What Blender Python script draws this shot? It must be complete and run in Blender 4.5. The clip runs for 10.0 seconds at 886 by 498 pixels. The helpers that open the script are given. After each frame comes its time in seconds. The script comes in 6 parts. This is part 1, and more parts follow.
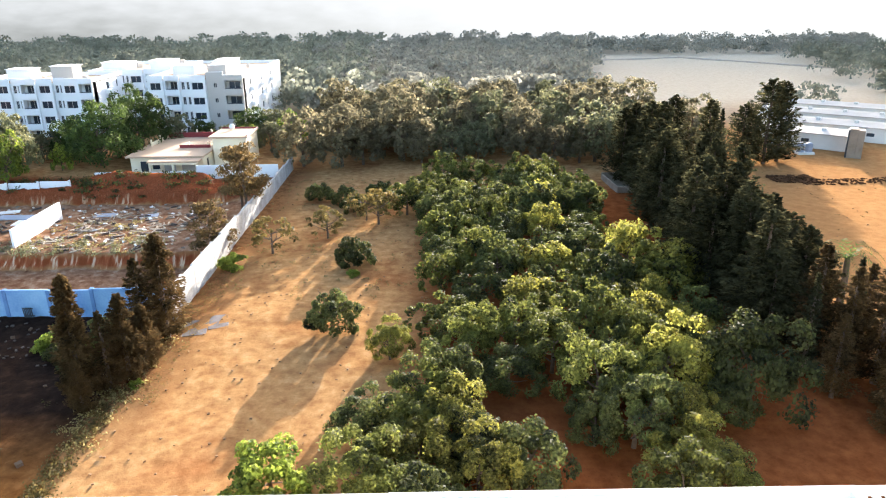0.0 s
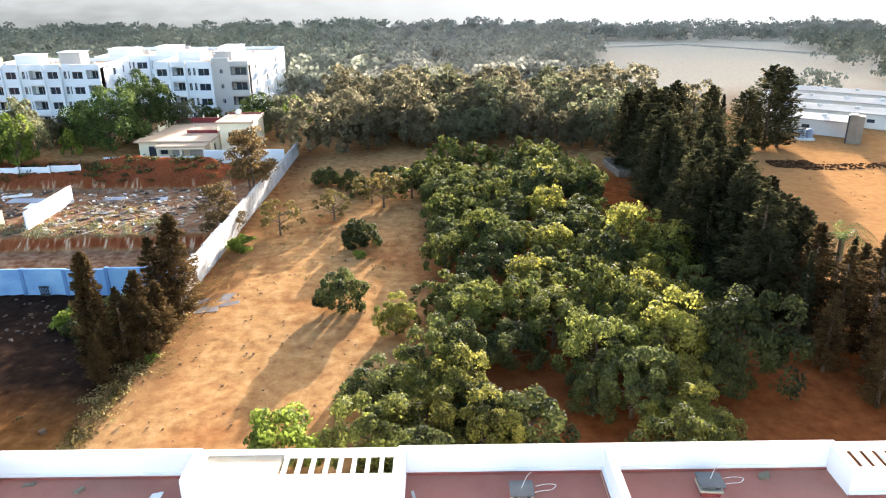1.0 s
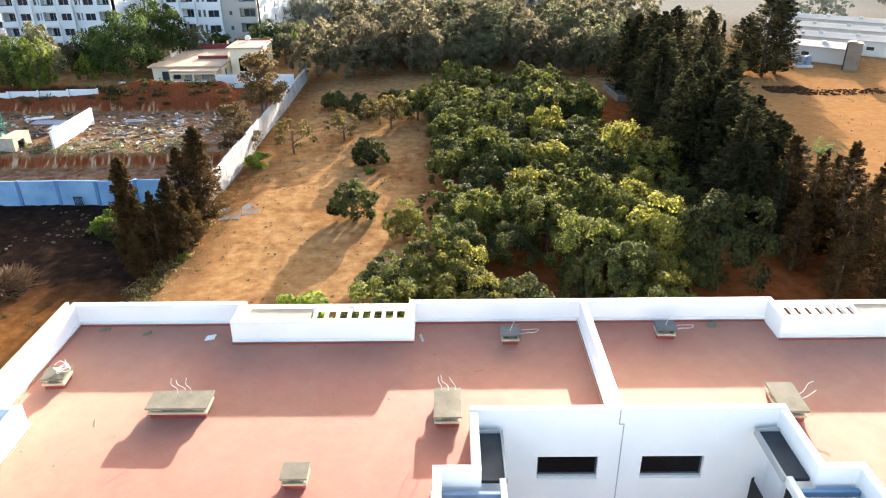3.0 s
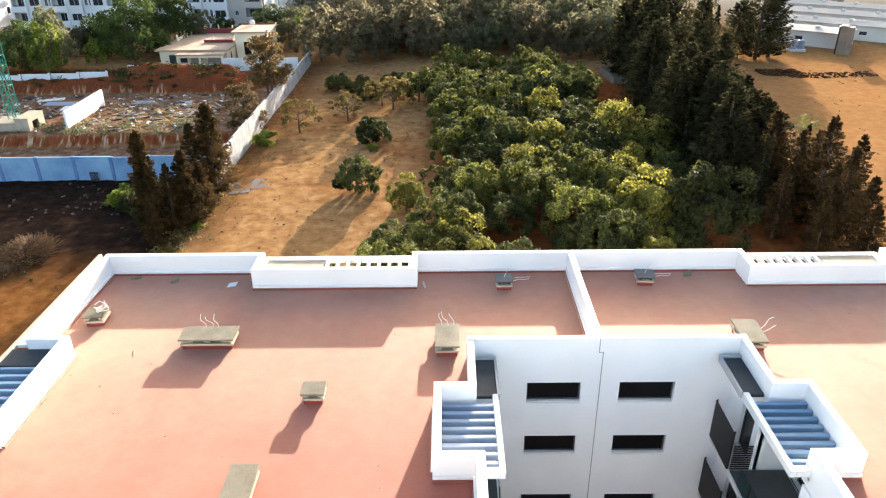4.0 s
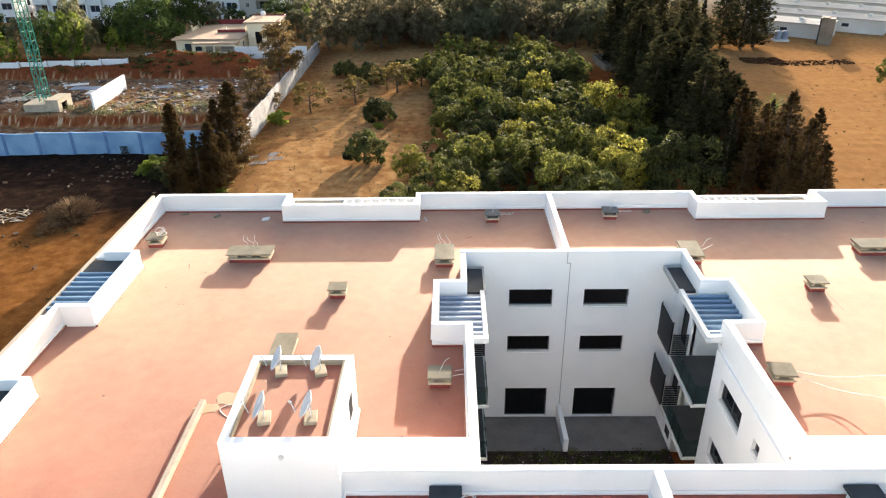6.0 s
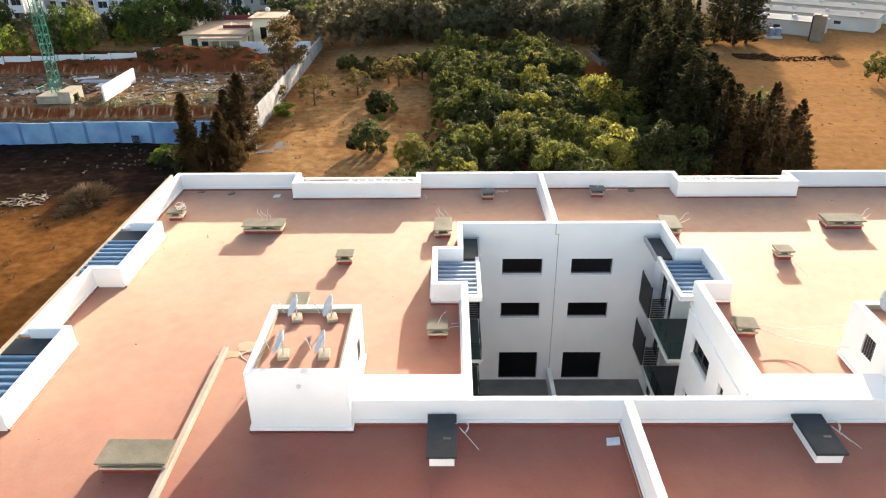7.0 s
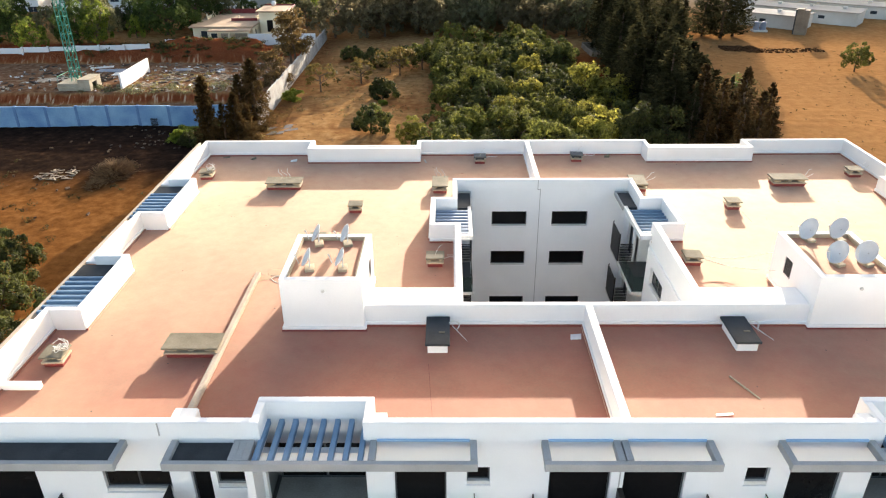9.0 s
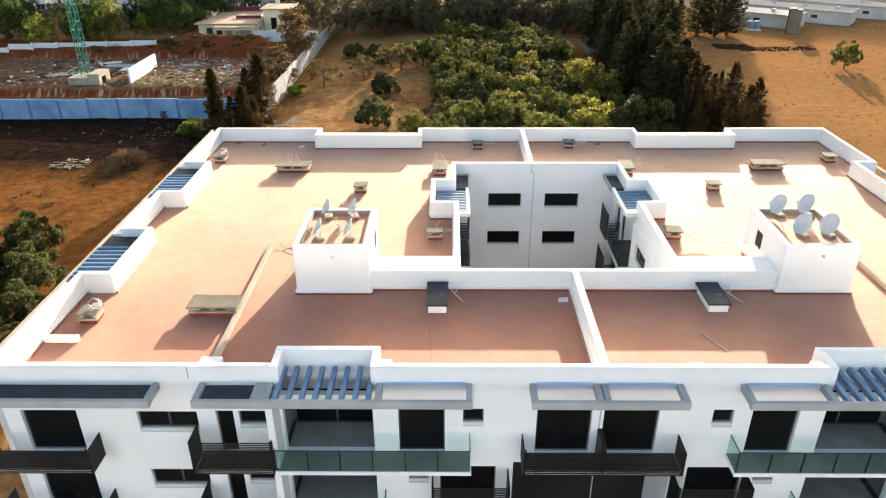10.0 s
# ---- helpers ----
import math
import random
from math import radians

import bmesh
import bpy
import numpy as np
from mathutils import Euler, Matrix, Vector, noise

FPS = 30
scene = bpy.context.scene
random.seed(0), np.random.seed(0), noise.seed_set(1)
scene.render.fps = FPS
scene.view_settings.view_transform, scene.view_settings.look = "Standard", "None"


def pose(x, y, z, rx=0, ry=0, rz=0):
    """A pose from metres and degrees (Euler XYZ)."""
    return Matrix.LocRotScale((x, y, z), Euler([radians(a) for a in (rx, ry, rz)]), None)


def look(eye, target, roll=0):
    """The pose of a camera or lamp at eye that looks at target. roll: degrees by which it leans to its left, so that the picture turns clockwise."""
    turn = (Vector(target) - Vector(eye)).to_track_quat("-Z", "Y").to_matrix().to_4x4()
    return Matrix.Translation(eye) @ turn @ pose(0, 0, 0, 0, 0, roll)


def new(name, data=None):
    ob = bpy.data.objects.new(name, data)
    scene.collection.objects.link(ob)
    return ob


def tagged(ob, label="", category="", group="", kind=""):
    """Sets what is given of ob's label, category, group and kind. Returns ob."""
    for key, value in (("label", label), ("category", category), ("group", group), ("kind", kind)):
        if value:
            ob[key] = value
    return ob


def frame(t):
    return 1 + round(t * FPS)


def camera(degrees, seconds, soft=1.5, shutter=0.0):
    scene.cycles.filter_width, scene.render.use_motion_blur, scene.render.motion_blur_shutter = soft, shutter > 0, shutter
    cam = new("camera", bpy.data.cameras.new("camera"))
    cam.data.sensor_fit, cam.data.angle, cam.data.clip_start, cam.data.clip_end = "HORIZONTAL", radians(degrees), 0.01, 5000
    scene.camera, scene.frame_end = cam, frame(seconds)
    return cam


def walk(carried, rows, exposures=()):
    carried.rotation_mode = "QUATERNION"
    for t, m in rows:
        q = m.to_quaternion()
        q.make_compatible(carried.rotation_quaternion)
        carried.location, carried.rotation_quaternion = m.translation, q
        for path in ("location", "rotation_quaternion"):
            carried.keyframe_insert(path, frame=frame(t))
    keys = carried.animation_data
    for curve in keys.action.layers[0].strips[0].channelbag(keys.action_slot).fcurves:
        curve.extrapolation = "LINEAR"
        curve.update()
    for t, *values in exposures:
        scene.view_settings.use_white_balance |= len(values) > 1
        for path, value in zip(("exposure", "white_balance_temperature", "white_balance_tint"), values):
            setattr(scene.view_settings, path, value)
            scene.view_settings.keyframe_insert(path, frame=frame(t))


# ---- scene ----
# ---- camera ----
cam = camera(64.5, 10.0, 1.15)
PATH = [
    (0, (0.308, -1.835, 28.663), (0.319, 0.046, 27.983), -0.7),
    (0.5, (0.175, -2.723, 28.647), (0.182, -0.844, 27.962), -0.7),
    (1, (0.114, -3.8, 28.571), (0.117, -1.93, 27.86), -0.7),
    (1.5, (0.037, -5.085, 28.502), (0.037, -3.236, 27.74), -0.7),
    (2, (0.042, -6.467, 28.429), (0.038, -4.639, 27.617), -0.7),
    (2.5, (0.133, -8.064, 28.328), (0.123, -6.252, 27.48), -0.7),
    (4, (0.185, -13.66, 28.118), (0.17, -11.875, 27.217), -0.7),
    (4.5, (0.266, -15.758, 28.079), (0.248, -13.974, 27.177), -0.7),
    (5, (0.335, -17.844, 28.071), (0.315, -16.06, 27.166), -0.7),
    (5.5, (0.369, -19.848, 28.111), (0.349, -18.065, 27.205), -0.7),
    (7, (0.544, -25.426, 28.259), (0.523, -23.645, 27.349), -0.5),
    (7.5, (0.608, -27.191, 28.274), (0.586, -25.41, 27.363), -0.5),
    (8, (0.634, -28.915, 28.317), (0.613, -27.135, 27.405), -0.5),
    (8.5, (0.701, -30.657, 28.353), (0.68, -28.878, 27.441), -0.4),
    (9, (0.775, -32.436, 28.41), (0.755, -30.657, 27.496), -0.4),
    (9.5, (0.825, -34.206, 28.45), (0.806, -32.427, 27.536), -0.3),
    (10, (0.821, -35.92, 28.487), (0.802, -34.141, 27.574), -0.2),
]
EXPOSURES = [(0, 2.65, 6100, 10), (2.5, 2.42, 6200, 10), (5, 1.97, 6550, 10), (10, 1.72, 6800, 10)]
walk(cam, [(t, look(eye, target, roll)) for t, eye, target, roll in PATH], EXPOSURES)

# ---- world and sun ----
SUN_ELEV, SUN_AZ = radians(11.5), radians(14.5)      # azimuth from +y towards +x
world = bpy.data.worlds.new("sky")
scene.world = world
world.use_nodes = True
wn = world.node_tree
sky = wn.nodes.new("ShaderNodeTexSky")
sky.sky_type = "NISHITA"
sky.sun_disc = False
sky.sun_elevation, sky.sun_rotation = SUN_ELEV, SUN_AZ
sky.air_density, sky.dust_density, sky.ozone_density = 0.9, 3.6, 0.9
wn.nodes["Background"].inputs["Strength"].default_value = 0.14
wn.links.new(sky.outputs[0], wn.nodes["Background"].inputs["Color"])
sun = new("sun", bpy.data.lights.new("sun", "SUN"))
sun.data.energy, sun.data.angle, sun.data.color = 4.35, radians(0.6), (1.0, 0.895, 0.775)
way = Vector((math.sin(SUN_AZ) * math.cos(SUN_ELEV), math.cos(SUN_AZ) * math.cos(SUN_ELEV), math.sin(SUN_ELEV)))
sun.matrix_world = look(way * 100, (0, 0, 0))


# ---- materials ----
def material(name, base, rough=0.8, dark=None, scale=2.0, fine=40.0, bump=0.15, metal=0.0, amount=0.6, island=0.0, obj=0.0, spec=0.3, dust=0.0, nap=0.82, tint=(1.0, 0.90, 0.74)):
    """A surface with blotches at one scale and grain at another; island / obj: tone changes from piece to piece."""
    m = bpy.data.materials.new(name)
    m.use_nodes = True
    nt = m.node_tree
    bsdf = nt.nodes["Principled BSDF"]
    bsdf.inputs["Roughness"].default_value, bsdf.inputs["Metallic"].default_value = rough, metal
    bsdf.inputs["Specular IOR Level"].default_value = spec
    bsdf.inputs["Sheen Weight"].default_value, bsdf.inputs["Sheen Roughness"].default_value = dust, nap
    bsdf.inputs["Sheen Tint"].default_value = (*tint, 1)
    geo = nt.nodes.new("ShaderNodeNewGeometry")
    pos = geo.outputs["Position"]
    big = nt.nodes.new("ShaderNodeTexNoise")
    big.inputs["Scale"].default_value, big.inputs["Detail"].default_value = scale, 6
    grain = nt.nodes.new("ShaderNodeTexNoise")
    grain.inputs["Scale"].default_value, grain.inputs["Detail"].default_value = fine, 4
    for n in (big, grain):
        nt.links.new(pos, n.inputs["Vector"])
    ramp = nt.nodes.new("ShaderNodeValToRGB")
    ramp.color_ramp.elements[0].position, ramp.color_ramp.elements[1].position = 0.3, 0.7
    dark = dark or tuple(c * 0.7 for c in base)
    ramp.color_ramp.elements[0].color, ramp.color_ramp.elements[1].color = (*dark, 1), (*base, 1)
    mixv = nt.nodes.new("ShaderNodeMath")
    mixv.operation = "MULTIPLY_ADD"
    nt.links.new(grain.outputs["Fac"], mixv.inputs[0])
    mixv.inputs[1].default_value = 1 - amount
    half = nt.nodes.new("ShaderNodeMath")
    half.operation = "MULTIPLY"
    half.inputs[1].default_value = amount
    nt.links.new(big.outputs["Fac"], half.inputs[0])
    nt.links.new(half.outputs[0], mixv.inputs[2])
    nt.links.new(mixv.outputs[0], ramp.inputs["Fac"])
    colour = ramp.outputs["Color"]
    if island or obj:
        hsv = nt.nodes.new("ShaderNodeHueSaturation")
        rng = nt.nodes.new("ShaderNodeMapRange")
        rng.inputs["To Min"].default_value, rng.inputs["To Max"].default_value = 1 - (island or obj), 1 + (island or obj)
        src = geo.outputs["Random Per Island"] if island else nt.nodes.new("ShaderNodeObjectInfo").outputs["Random"]
        nt.links.new(src, rng.inputs["Value"])
        nt.links.new(rng.outputs["Result"], hsv.inputs["Value"])
        nt.links.new(colour, hsv.inputs["Color"])
        colour = hsv.outputs["Color"]
    nt.links.new(colour, bsdf.inputs["Base Color"])
    if dust:
        # the dust lies unevenly: wide drifts and small scuffed marks
        drift, scuff = nt.nodes.new("ShaderNodeTexNoise"), nt.nodes.new("ShaderNodeTexNoise")
        drift.inputs["Scale"].default_value, drift.inputs["Detail"].default_value, drift.inputs["Distortion"].default_value = 0.22, 5, 0.8
        scuff.inputs["Scale"].default_value, scuff.inputs["Detail"].default_value, scuff.inputs["Roughness"].default_value = 1.6, 7, 0.7
        lay = nt.nodes.new("ShaderNodeMath")
        lay.operation = "MULTIPLY_ADD"
        lay.inputs[1].default_value = 0.5
        halve = nt.nodes.new("ShaderNodeMath")
        halve.operation = "MULTIPLY"
        halve.inputs[1].default_value = 0.5
        spread = nt.nodes.new("ShaderNodeMapRange")
        spread.inputs["From Min"].default_value, spread.inputs["From Max"].default_value = 0.36, 0.64
        spread.inputs["To Min"].default_value, spread.inputs["To Max"].default_value = dust * 0.80, dust * 1.13
        for n in (drift, scuff):
            nt.links.new(pos, n.inputs["Vector"])
        nt.links.new(drift.outputs["Fac"], halve.inputs[0])
        nt.links.new(scuff.outputs["Fac"], lay.inputs[0])
        nt.links.new(halve.outputs[0], lay.inputs[2])
        nt.links.new(lay.outputs[0], spread.inputs["Value"])
        nt.links.new(spread.outputs["Result"], bsdf.inputs["Sheen Weight"])
    if bump:
        b = nt.nodes.new("ShaderNodeBump")
        b.inputs["Strength"].default_value, b.inputs["Distance"].default_value = bump, 0.03
        nt.links.new(grain.outputs["Fac"], b.inputs["Height"])
        nt.links.new(b.outputs["Normal"], bsdf.inputs["Normal"])
    return m


def leaf_material(name, base, tip, translucent=0.45, spread=0.35, rough=0.7, spec=0.15):
    """Leaves: each one its own tone, lit through from behind."""
    m = bpy.data.materials.new(name)
    m.use_nodes = True
    nt = m.node_tree
    bsdf, out = nt.nodes["Principled BSDF"], nt.nodes["Material Output"]
    bsdf.inputs["Roughness"].default_value = rough
    bsdf.inputs["Specular IOR Level"].default_value = spec
    geo = nt.nodes.new("ShaderNodeNewGeometry")
    info = nt.nodes.new("ShaderNodeObjectInfo")
    blot = nt.nodes.new("ShaderNodeTexNoise")
    blot.inputs["Scale"].default_value, blot.inputs["Detail"].default_value = 0.55, 3
    nt.links.new(geo.outputs["Position"], blot.inputs["Vector"])
    add = nt.nodes.new("ShaderNodeMath")
    add.operation = "MULTIPLY_ADD"
    add.inputs[1].default_value, add.inputs[2].default_value = 0.26, 0.05
    nt.links.new(geo.outputs["Random Per Island"], add.inputs[0])
    add2 = nt.nodes.new("ShaderNodeMath")
    add2.operation = "MULTIPLY_ADD"
    add2.inputs[1].default_value = 0.9
    nt.links.new(blot.outputs["Fac"], add2.inputs[0])
    nt.links.new(add.outputs[0], add2.inputs[2])
    ramp = nt.nodes.new("ShaderNodeValToRGB")
    ramp.color_ramp.elements[0].position, ramp.color_ramp.elements[1].position = 0.35, 0.95
    ramp.color_ramp.elements[0].color, ramp.color_ramp.elements[1].color = (*base, 1), (*tip, 1)
    nt.links.new(add2.outputs[0], ramp.inputs["Fac"])
    hsv = nt.nodes.new("ShaderNodeHueSaturation")
    rng = nt.nodes.new("ShaderNodeMapRange")
    rng.inputs["To Min"].default_value, rng.inputs["To Max"].default_value = 1 - spread, 1 + spread
    nt.links.new(info.outputs["Random"], rng.inputs["Value"])
    nt.links.new(rng.outputs["Result"], hsv.inputs["Value"])
    nt.links.new(ramp.outputs["Color"], hsv.inputs["Color"])
    nt.links.new(hsv.outputs["Color"], bsdf.inputs["Base Color"])
    tr = nt.nodes.new("ShaderNodeBsdfTranslucent")
    bright = nt.nodes.new("ShaderNodeHueSaturation")
    bright.inputs["Value"].default_value, bright.inputs["Saturation"].default_value = 1.7, 1.0
    nt.links.new(hsv.outputs["Color"], bright.inputs["Color"])
    nt.links.new(bright.outputs["Color"], tr.inputs["Color"])
    mix = nt.nodes.new("ShaderNodeMixShader")
    mix.inputs[0].default_value = translucent
    nt.links.new(bsdf.outputs[0], mix.inputs[1])
    nt.links.new(tr.outputs[0], mix.inputs[2])
    nt.links.new(mix.outputs[0], out.inputs["Surface"])
    return m


def glass_material(name, tint, rough=0.02, alpha=0.35):
    """Thin tinted glass: partly clear, with a mirror's gloss."""
    m = bpy.data.materials.new(name)
    m.use_nodes = True
    nt = m.node_tree
    bsdf, out = nt.nodes["Principled BSDF"], nt.nodes["Material Output"]
    bsdf.inputs["Base Color"].default_value = (*tint, 1)
    bsdf.inputs["Roughness"].default_value = rough
    bsdf.inputs["Specular IOR Level"].default_value = 0.35
    tr = nt.nodes.new("ShaderNodeBsdfTransparent")
    tr.inputs[0].default_value = (0.84, 0.92, 0.88, 1)
    mix = nt.nodes.new("ShaderNodeMixShader")
    mix.inputs[0].default_value = alpha
    nt.links.new(tr.outputs[0], mix.inputs[1])
    nt.links.new(bsdf.outputs[0], mix.inputs[2])
    nt.links.new(mix.outputs[0], out.inputs["Surface"])
    return m


WHITE = material("white_render", (0.89, 0.89, 0.885), 0.85, (0.81, 0.81, 0.805), 0.5, 18, 0.06, amount=0.7)
GREYWHITE = material("stained_and_shade_render", (0.72, 0.71, 0.68), 0.85, (0.52, 0.50, 0.46), 0.6, 14, 0.1)
ROOF = material("red_roof_coating", (0.285, 0.034, 0.025), 0.78, (0.18, 0.020, 0.015), 0.35, 9, 0.05, amount=0.64, spec=0.42, dust=0.80, nap=0.53, tint=(1.0, 0.89, 0.64))
ROOFEDGE = material("dark_red_skirting", (0.26, 0.045, 0.04), 0.55, (0.17, 0.03, 0.03), 1.0, 14, 0.05)
CONCRETE = material("raw_concrete", (0.255, 0.225, 0.165), 0.9, (0.13, 0.11, 0.072), 1.1, 22, 0.2, obj=0.12)
SMOOTHGREY = material("grey_concrete_beam", (0.47, 0.465, 0.45), 0.85, (0.33, 0.325, 0.31), 0.9, 20, 0.1)
CHARCOAL = material("charcoal_bitumen", (0.055, 0.06, 0.065), 0.7, (0.025, 0.028, 0.03), 1.2, 18, 0.15)
CREAM = material("cream_mortar", (0.50, 0.43, 0.32), 0.9, (0.34, 0.28, 0.20), 1.5, 20, 0.15, obj=0.1)
SLATBLUE = material("blue_grey_painted_concrete", (0.19, 0.30, 0.43), 0.6, (0.14, 0.23, 0.33), 1.5, 20, 0.06, obj=0.06)
SLATLIT = material("sunlit_blue_grey_slat", (0.31, 0.37, 0.47), 0.65, (0.25, 0.31, 0.40), 1.5, 20, 0.06)
SLATWHITE = material("white_painted_slat", (0.74, 0.74, 0.73), 0.7, (0.62, 0.62, 0.60), 1.5, 20, 0.06)
BLACKMETAL = material("dark_brown_metal", (0.027, 0.022, 0.020), 0.5, (0.017, 0.014, 0.013), 2, 30, 0.03, metal=0.2)
FRAME = material("grey_aluminium", (0.14, 0.145, 0.15), 0.4, (0.07, 0.075, 0.08), 2, 30, 0.02, metal=0.5)
TILE = material("grey_floor_tile", (0.21, 0.20, 0.185), 0.75, (0.12, 0.115, 0.11), 0.9, 12, 0.08)
LOGGIATILE = material("dusty_grey_screed", (0.42, 0.385, 0.34), 0.85, (0.25, 0.225, 0.195), 0.9, 14, 0.1)
DARKTILE = material("dark_grey_tile", (0.085, 0.08, 0.075), 0.6, (0.05, 0.048, 0.045), 0.8, 16, 0.05)
DISHWHITE = material("pale_painted_steel", (0.62, 0.64, 0.66), 0.45, (0.52, 0.54, 0.56), 2, 20, 0.03)
PALEKERB = material("pale_mortar", (0.52, 0.44, 0.35), 0.9, (0.38, 0.30, 0.23), 0.8, 14, 0.15)
DARKCAP = material("grey_stained_slab", (0.16, 0.16, 0.155), 0.9, (0.09, 0.09, 0.088), 1.5, 20, 0.15)
CABLE = material("white_cable_sleeve", (0.78, 0.75, 0.70), 0.6, (0.62, 0.58, 0.52), 6, 50, 0.05)
# INSIDE holds the shade of the rooms as a dark plaster colour
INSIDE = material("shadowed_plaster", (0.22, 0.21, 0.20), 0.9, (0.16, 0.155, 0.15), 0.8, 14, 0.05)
BARK = material("bark", (0.16, 0.11, 0.075), 0.95, (0.07, 0.05, 0.035), 3, 24, 0.6)
TWIG = material("dry_twigs", (0.27, 0.165, 0.075), 0.95, (0.10, 0.055, 0.028), 3, 24, 0.3, island=0.5)
BLUEWALL = material("blue_painted_wall", (0.29, 0.47, 0.62), 0.85, (0.11, 0.22, 0.43), 0.33, 5, 0.15, amount=0.78)
BLUEPIER = material("darker_blue_pier", (0.15, 0.27, 0.46), 0.85, (0.09, 0.17, 0.32), 0.6, 12, 0.15)
PALEWALL = material("weathered_white_wall", (0.56, 0.55, 0.53), 0.9, (0.20, 0.185, 0.165), 0.55, 8, 0.2)
HOUSE = material("cream_house_wall", (0.86, 0.75, 0.55), 0.85, (0.78, 0.66, 0.46), 0.5, 10, 0.1)
HOUSEROOF = material("dusty_pink_flat_roof", (0.52, 0.37, 0.25), 0.85, (0.42, 0.29, 0.19), 0.5, 10, 0.1)
REDPAINT = material("dark_red_paint", (0.24, 0.035, 0.035), 0.6, (0.16, 0.025, 0.025), 1, 14, 0.06)
CRANE = material("green_crane_paint", (0.08, 0.36, 0.26), 0.5, (0.05, 0.25, 0.18), 2, 20, 0.04, metal=0.2)
TIMBER = material("grey_building_timber", (0.42, 0.34, 0.25), 0.9, (0.25, 0.20, 0.15), 2, 24, 0.2, island=0.4)
RUBBLE = material("mixed_rubble", (0.50, 0.44, 0.36), 0.95, (0.20, 0.145, 0.10), 2, 24, 0.2, island=0.7)
PAPER = material("white_litter", (0.78, 0.78, 0.78), 0.7, (0.62, 0.62, 0.62), 4, 30, 0.05)
BLUETARP = material("blue_grey_tarpaulin", (0.30, 0.33, 0.39), 0.6, (0.20, 0.23, 0.29), 2, 20, 0.1)
WINDOWDARK = material("dark_window_glass", (0.012, 0.011, 0.011), 0.12, (0.008, 0.008, 0.008), 1, 8, 0.0, spec=0.18)
FARWINDOW = material("distant_dark_window", (0.035, 0.045, 0.06), 0.15, (0.02, 0.03, 0.04), 1, 8, 0.0, spec=0.5)
FARWHITE = material("white_block_render", (0.82, 0.82, 0.81), 0.85, (0.74, 0.74, 0.74), 0.2, 6, 0.04)
FARBEIGE = material("beige_block_render", (0.50, 0.47, 0.43), 0.85, (0.44, 0.41, 0.37), 0.2, 6, 0.04)
SHEDWALL = material("whitewashed_shed_wall", (0.72, 0.70, 0.65), 0.9, (0.56, 0.52, 0.46), 0.3, 8, 0.1)
SILO = material("weathered_tower_concrete", (0.34, 0.27, 0.20), 0.9, (0.20, 0.15, 0.105), 0.6, 8, 0.1)
SHEDROOF = material("fibre_cement_roof", (0.52, 0.49, 0.45), 0.9, (0.38, 0.35, 0.31), 0.3, 8, 0.1)
GLASS = glass_material("green_balustrade_glass", (0.03, 0.07, 0.06), 0.03, 0.07)
AVOCADO = leaf_material("avocado_leaf", (0.008, 0.013, 0.007), (0.20, 0.205, 0.042), 0.44)
CITRUS = leaf_material("yellowing_leaf", (0.016, 0.020, 0.008), (0.30, 0.275, 0.05), 0.48)
DEEP = leaf_material("deep_green_leaf", (0.006, 0.009, 0.006), (0.12, 0.13, 0.034), 0.40)
CONIFER = leaf_material("cypress_spray", (0.018, 0.020, 0.012), (0.095, 0.085, 0.038), 0.36, 0.35, 0.95, 0.0)
DRYCONIFER = leaf_material("browning_spray", (0.016, 0.015, 0.008), (0.15, 0.092, 0.035), 0.43, 0.35, 0.9, 0.03)
BRIGHT = leaf_material("bright_leaf", (0.03, 0.054, 0.012), (0.24, 0.28, 0.04), 0.5)
DRYGRASS = leaf_material("dry_weeds", (0.13, 0.10, 0.04), (0.30, 0.24, 0.10), 0.4, 0.3, 0.9, 0.05)
# FARLEAF and PALEWOOD: distance haze mixed in as a paler leaf colour
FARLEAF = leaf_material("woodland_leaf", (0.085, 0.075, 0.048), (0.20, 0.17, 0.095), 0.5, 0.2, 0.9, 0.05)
PALEWOOD = leaf_material("haze_greyed_leaf", (0.165, 0.168, 0.125), (0.22, 0.22, 0.165), 0.45, 0.15, 0.95, 0.02)
GARDEN = leaf_material("garden_leaf", (0.014, 0.024, 0.009), (0.10, 0.135, 0.032), 0.44)
OLIVE = leaf_material("grey_olive_leaf", (0.065, 0.070, 0.038), (0.18, 0.17, 0.085), 0.42)
# leaf colour lightened most, in place of the air between
HAZEWOOD = leaf_material("haze_paled_leaf", (0.20, 0.19, 0.155), (0.28, 0.265, 0.21), 0.42, 0.1, 0.95, 0.02)
FEATHERLEAF = leaf_material("olive_brown_leaf", (0.07, 0.048, 0.02), (0.20, 0.13, 0.05), 0.45)
TUFTGREEN = leaf_material("dull_weed", (0.03, 0.03, 0.012), (0.10, 0.08, 0.03), 0.4)
AUTUMN = leaf_material("russet_leaf", (0.045, 0.038, 0.014), (0.17, 0.12, 0.035), 0.42)


# ---- mesh helpers ----
def thing(name, label, category, group="", kind="", at=None):
    ob = new(name)
    ob.empty_display_size = 0.3
    if at is not None:
        ob.matrix_world = at
    return tagged(ob, label, category, group, kind)


def part(name, bm, mat, parent=None, label="", smooth=False):
    me = bpy.data.meshes.new(name)
    bm.to_mesh(me)
    bm.free()
    me.materials.append(mat)
    if smooth:
        for p in me.polygons:
            p.use_smooth = True
    ob = new(name, me)
    if parent is not None:
        ob.parent = parent
    return tagged(ob, label)


def share(name, me, parent, m):
    ob = new(name, me)
    ob.parent = parent
    ob.matrix_basis = m
    return ob


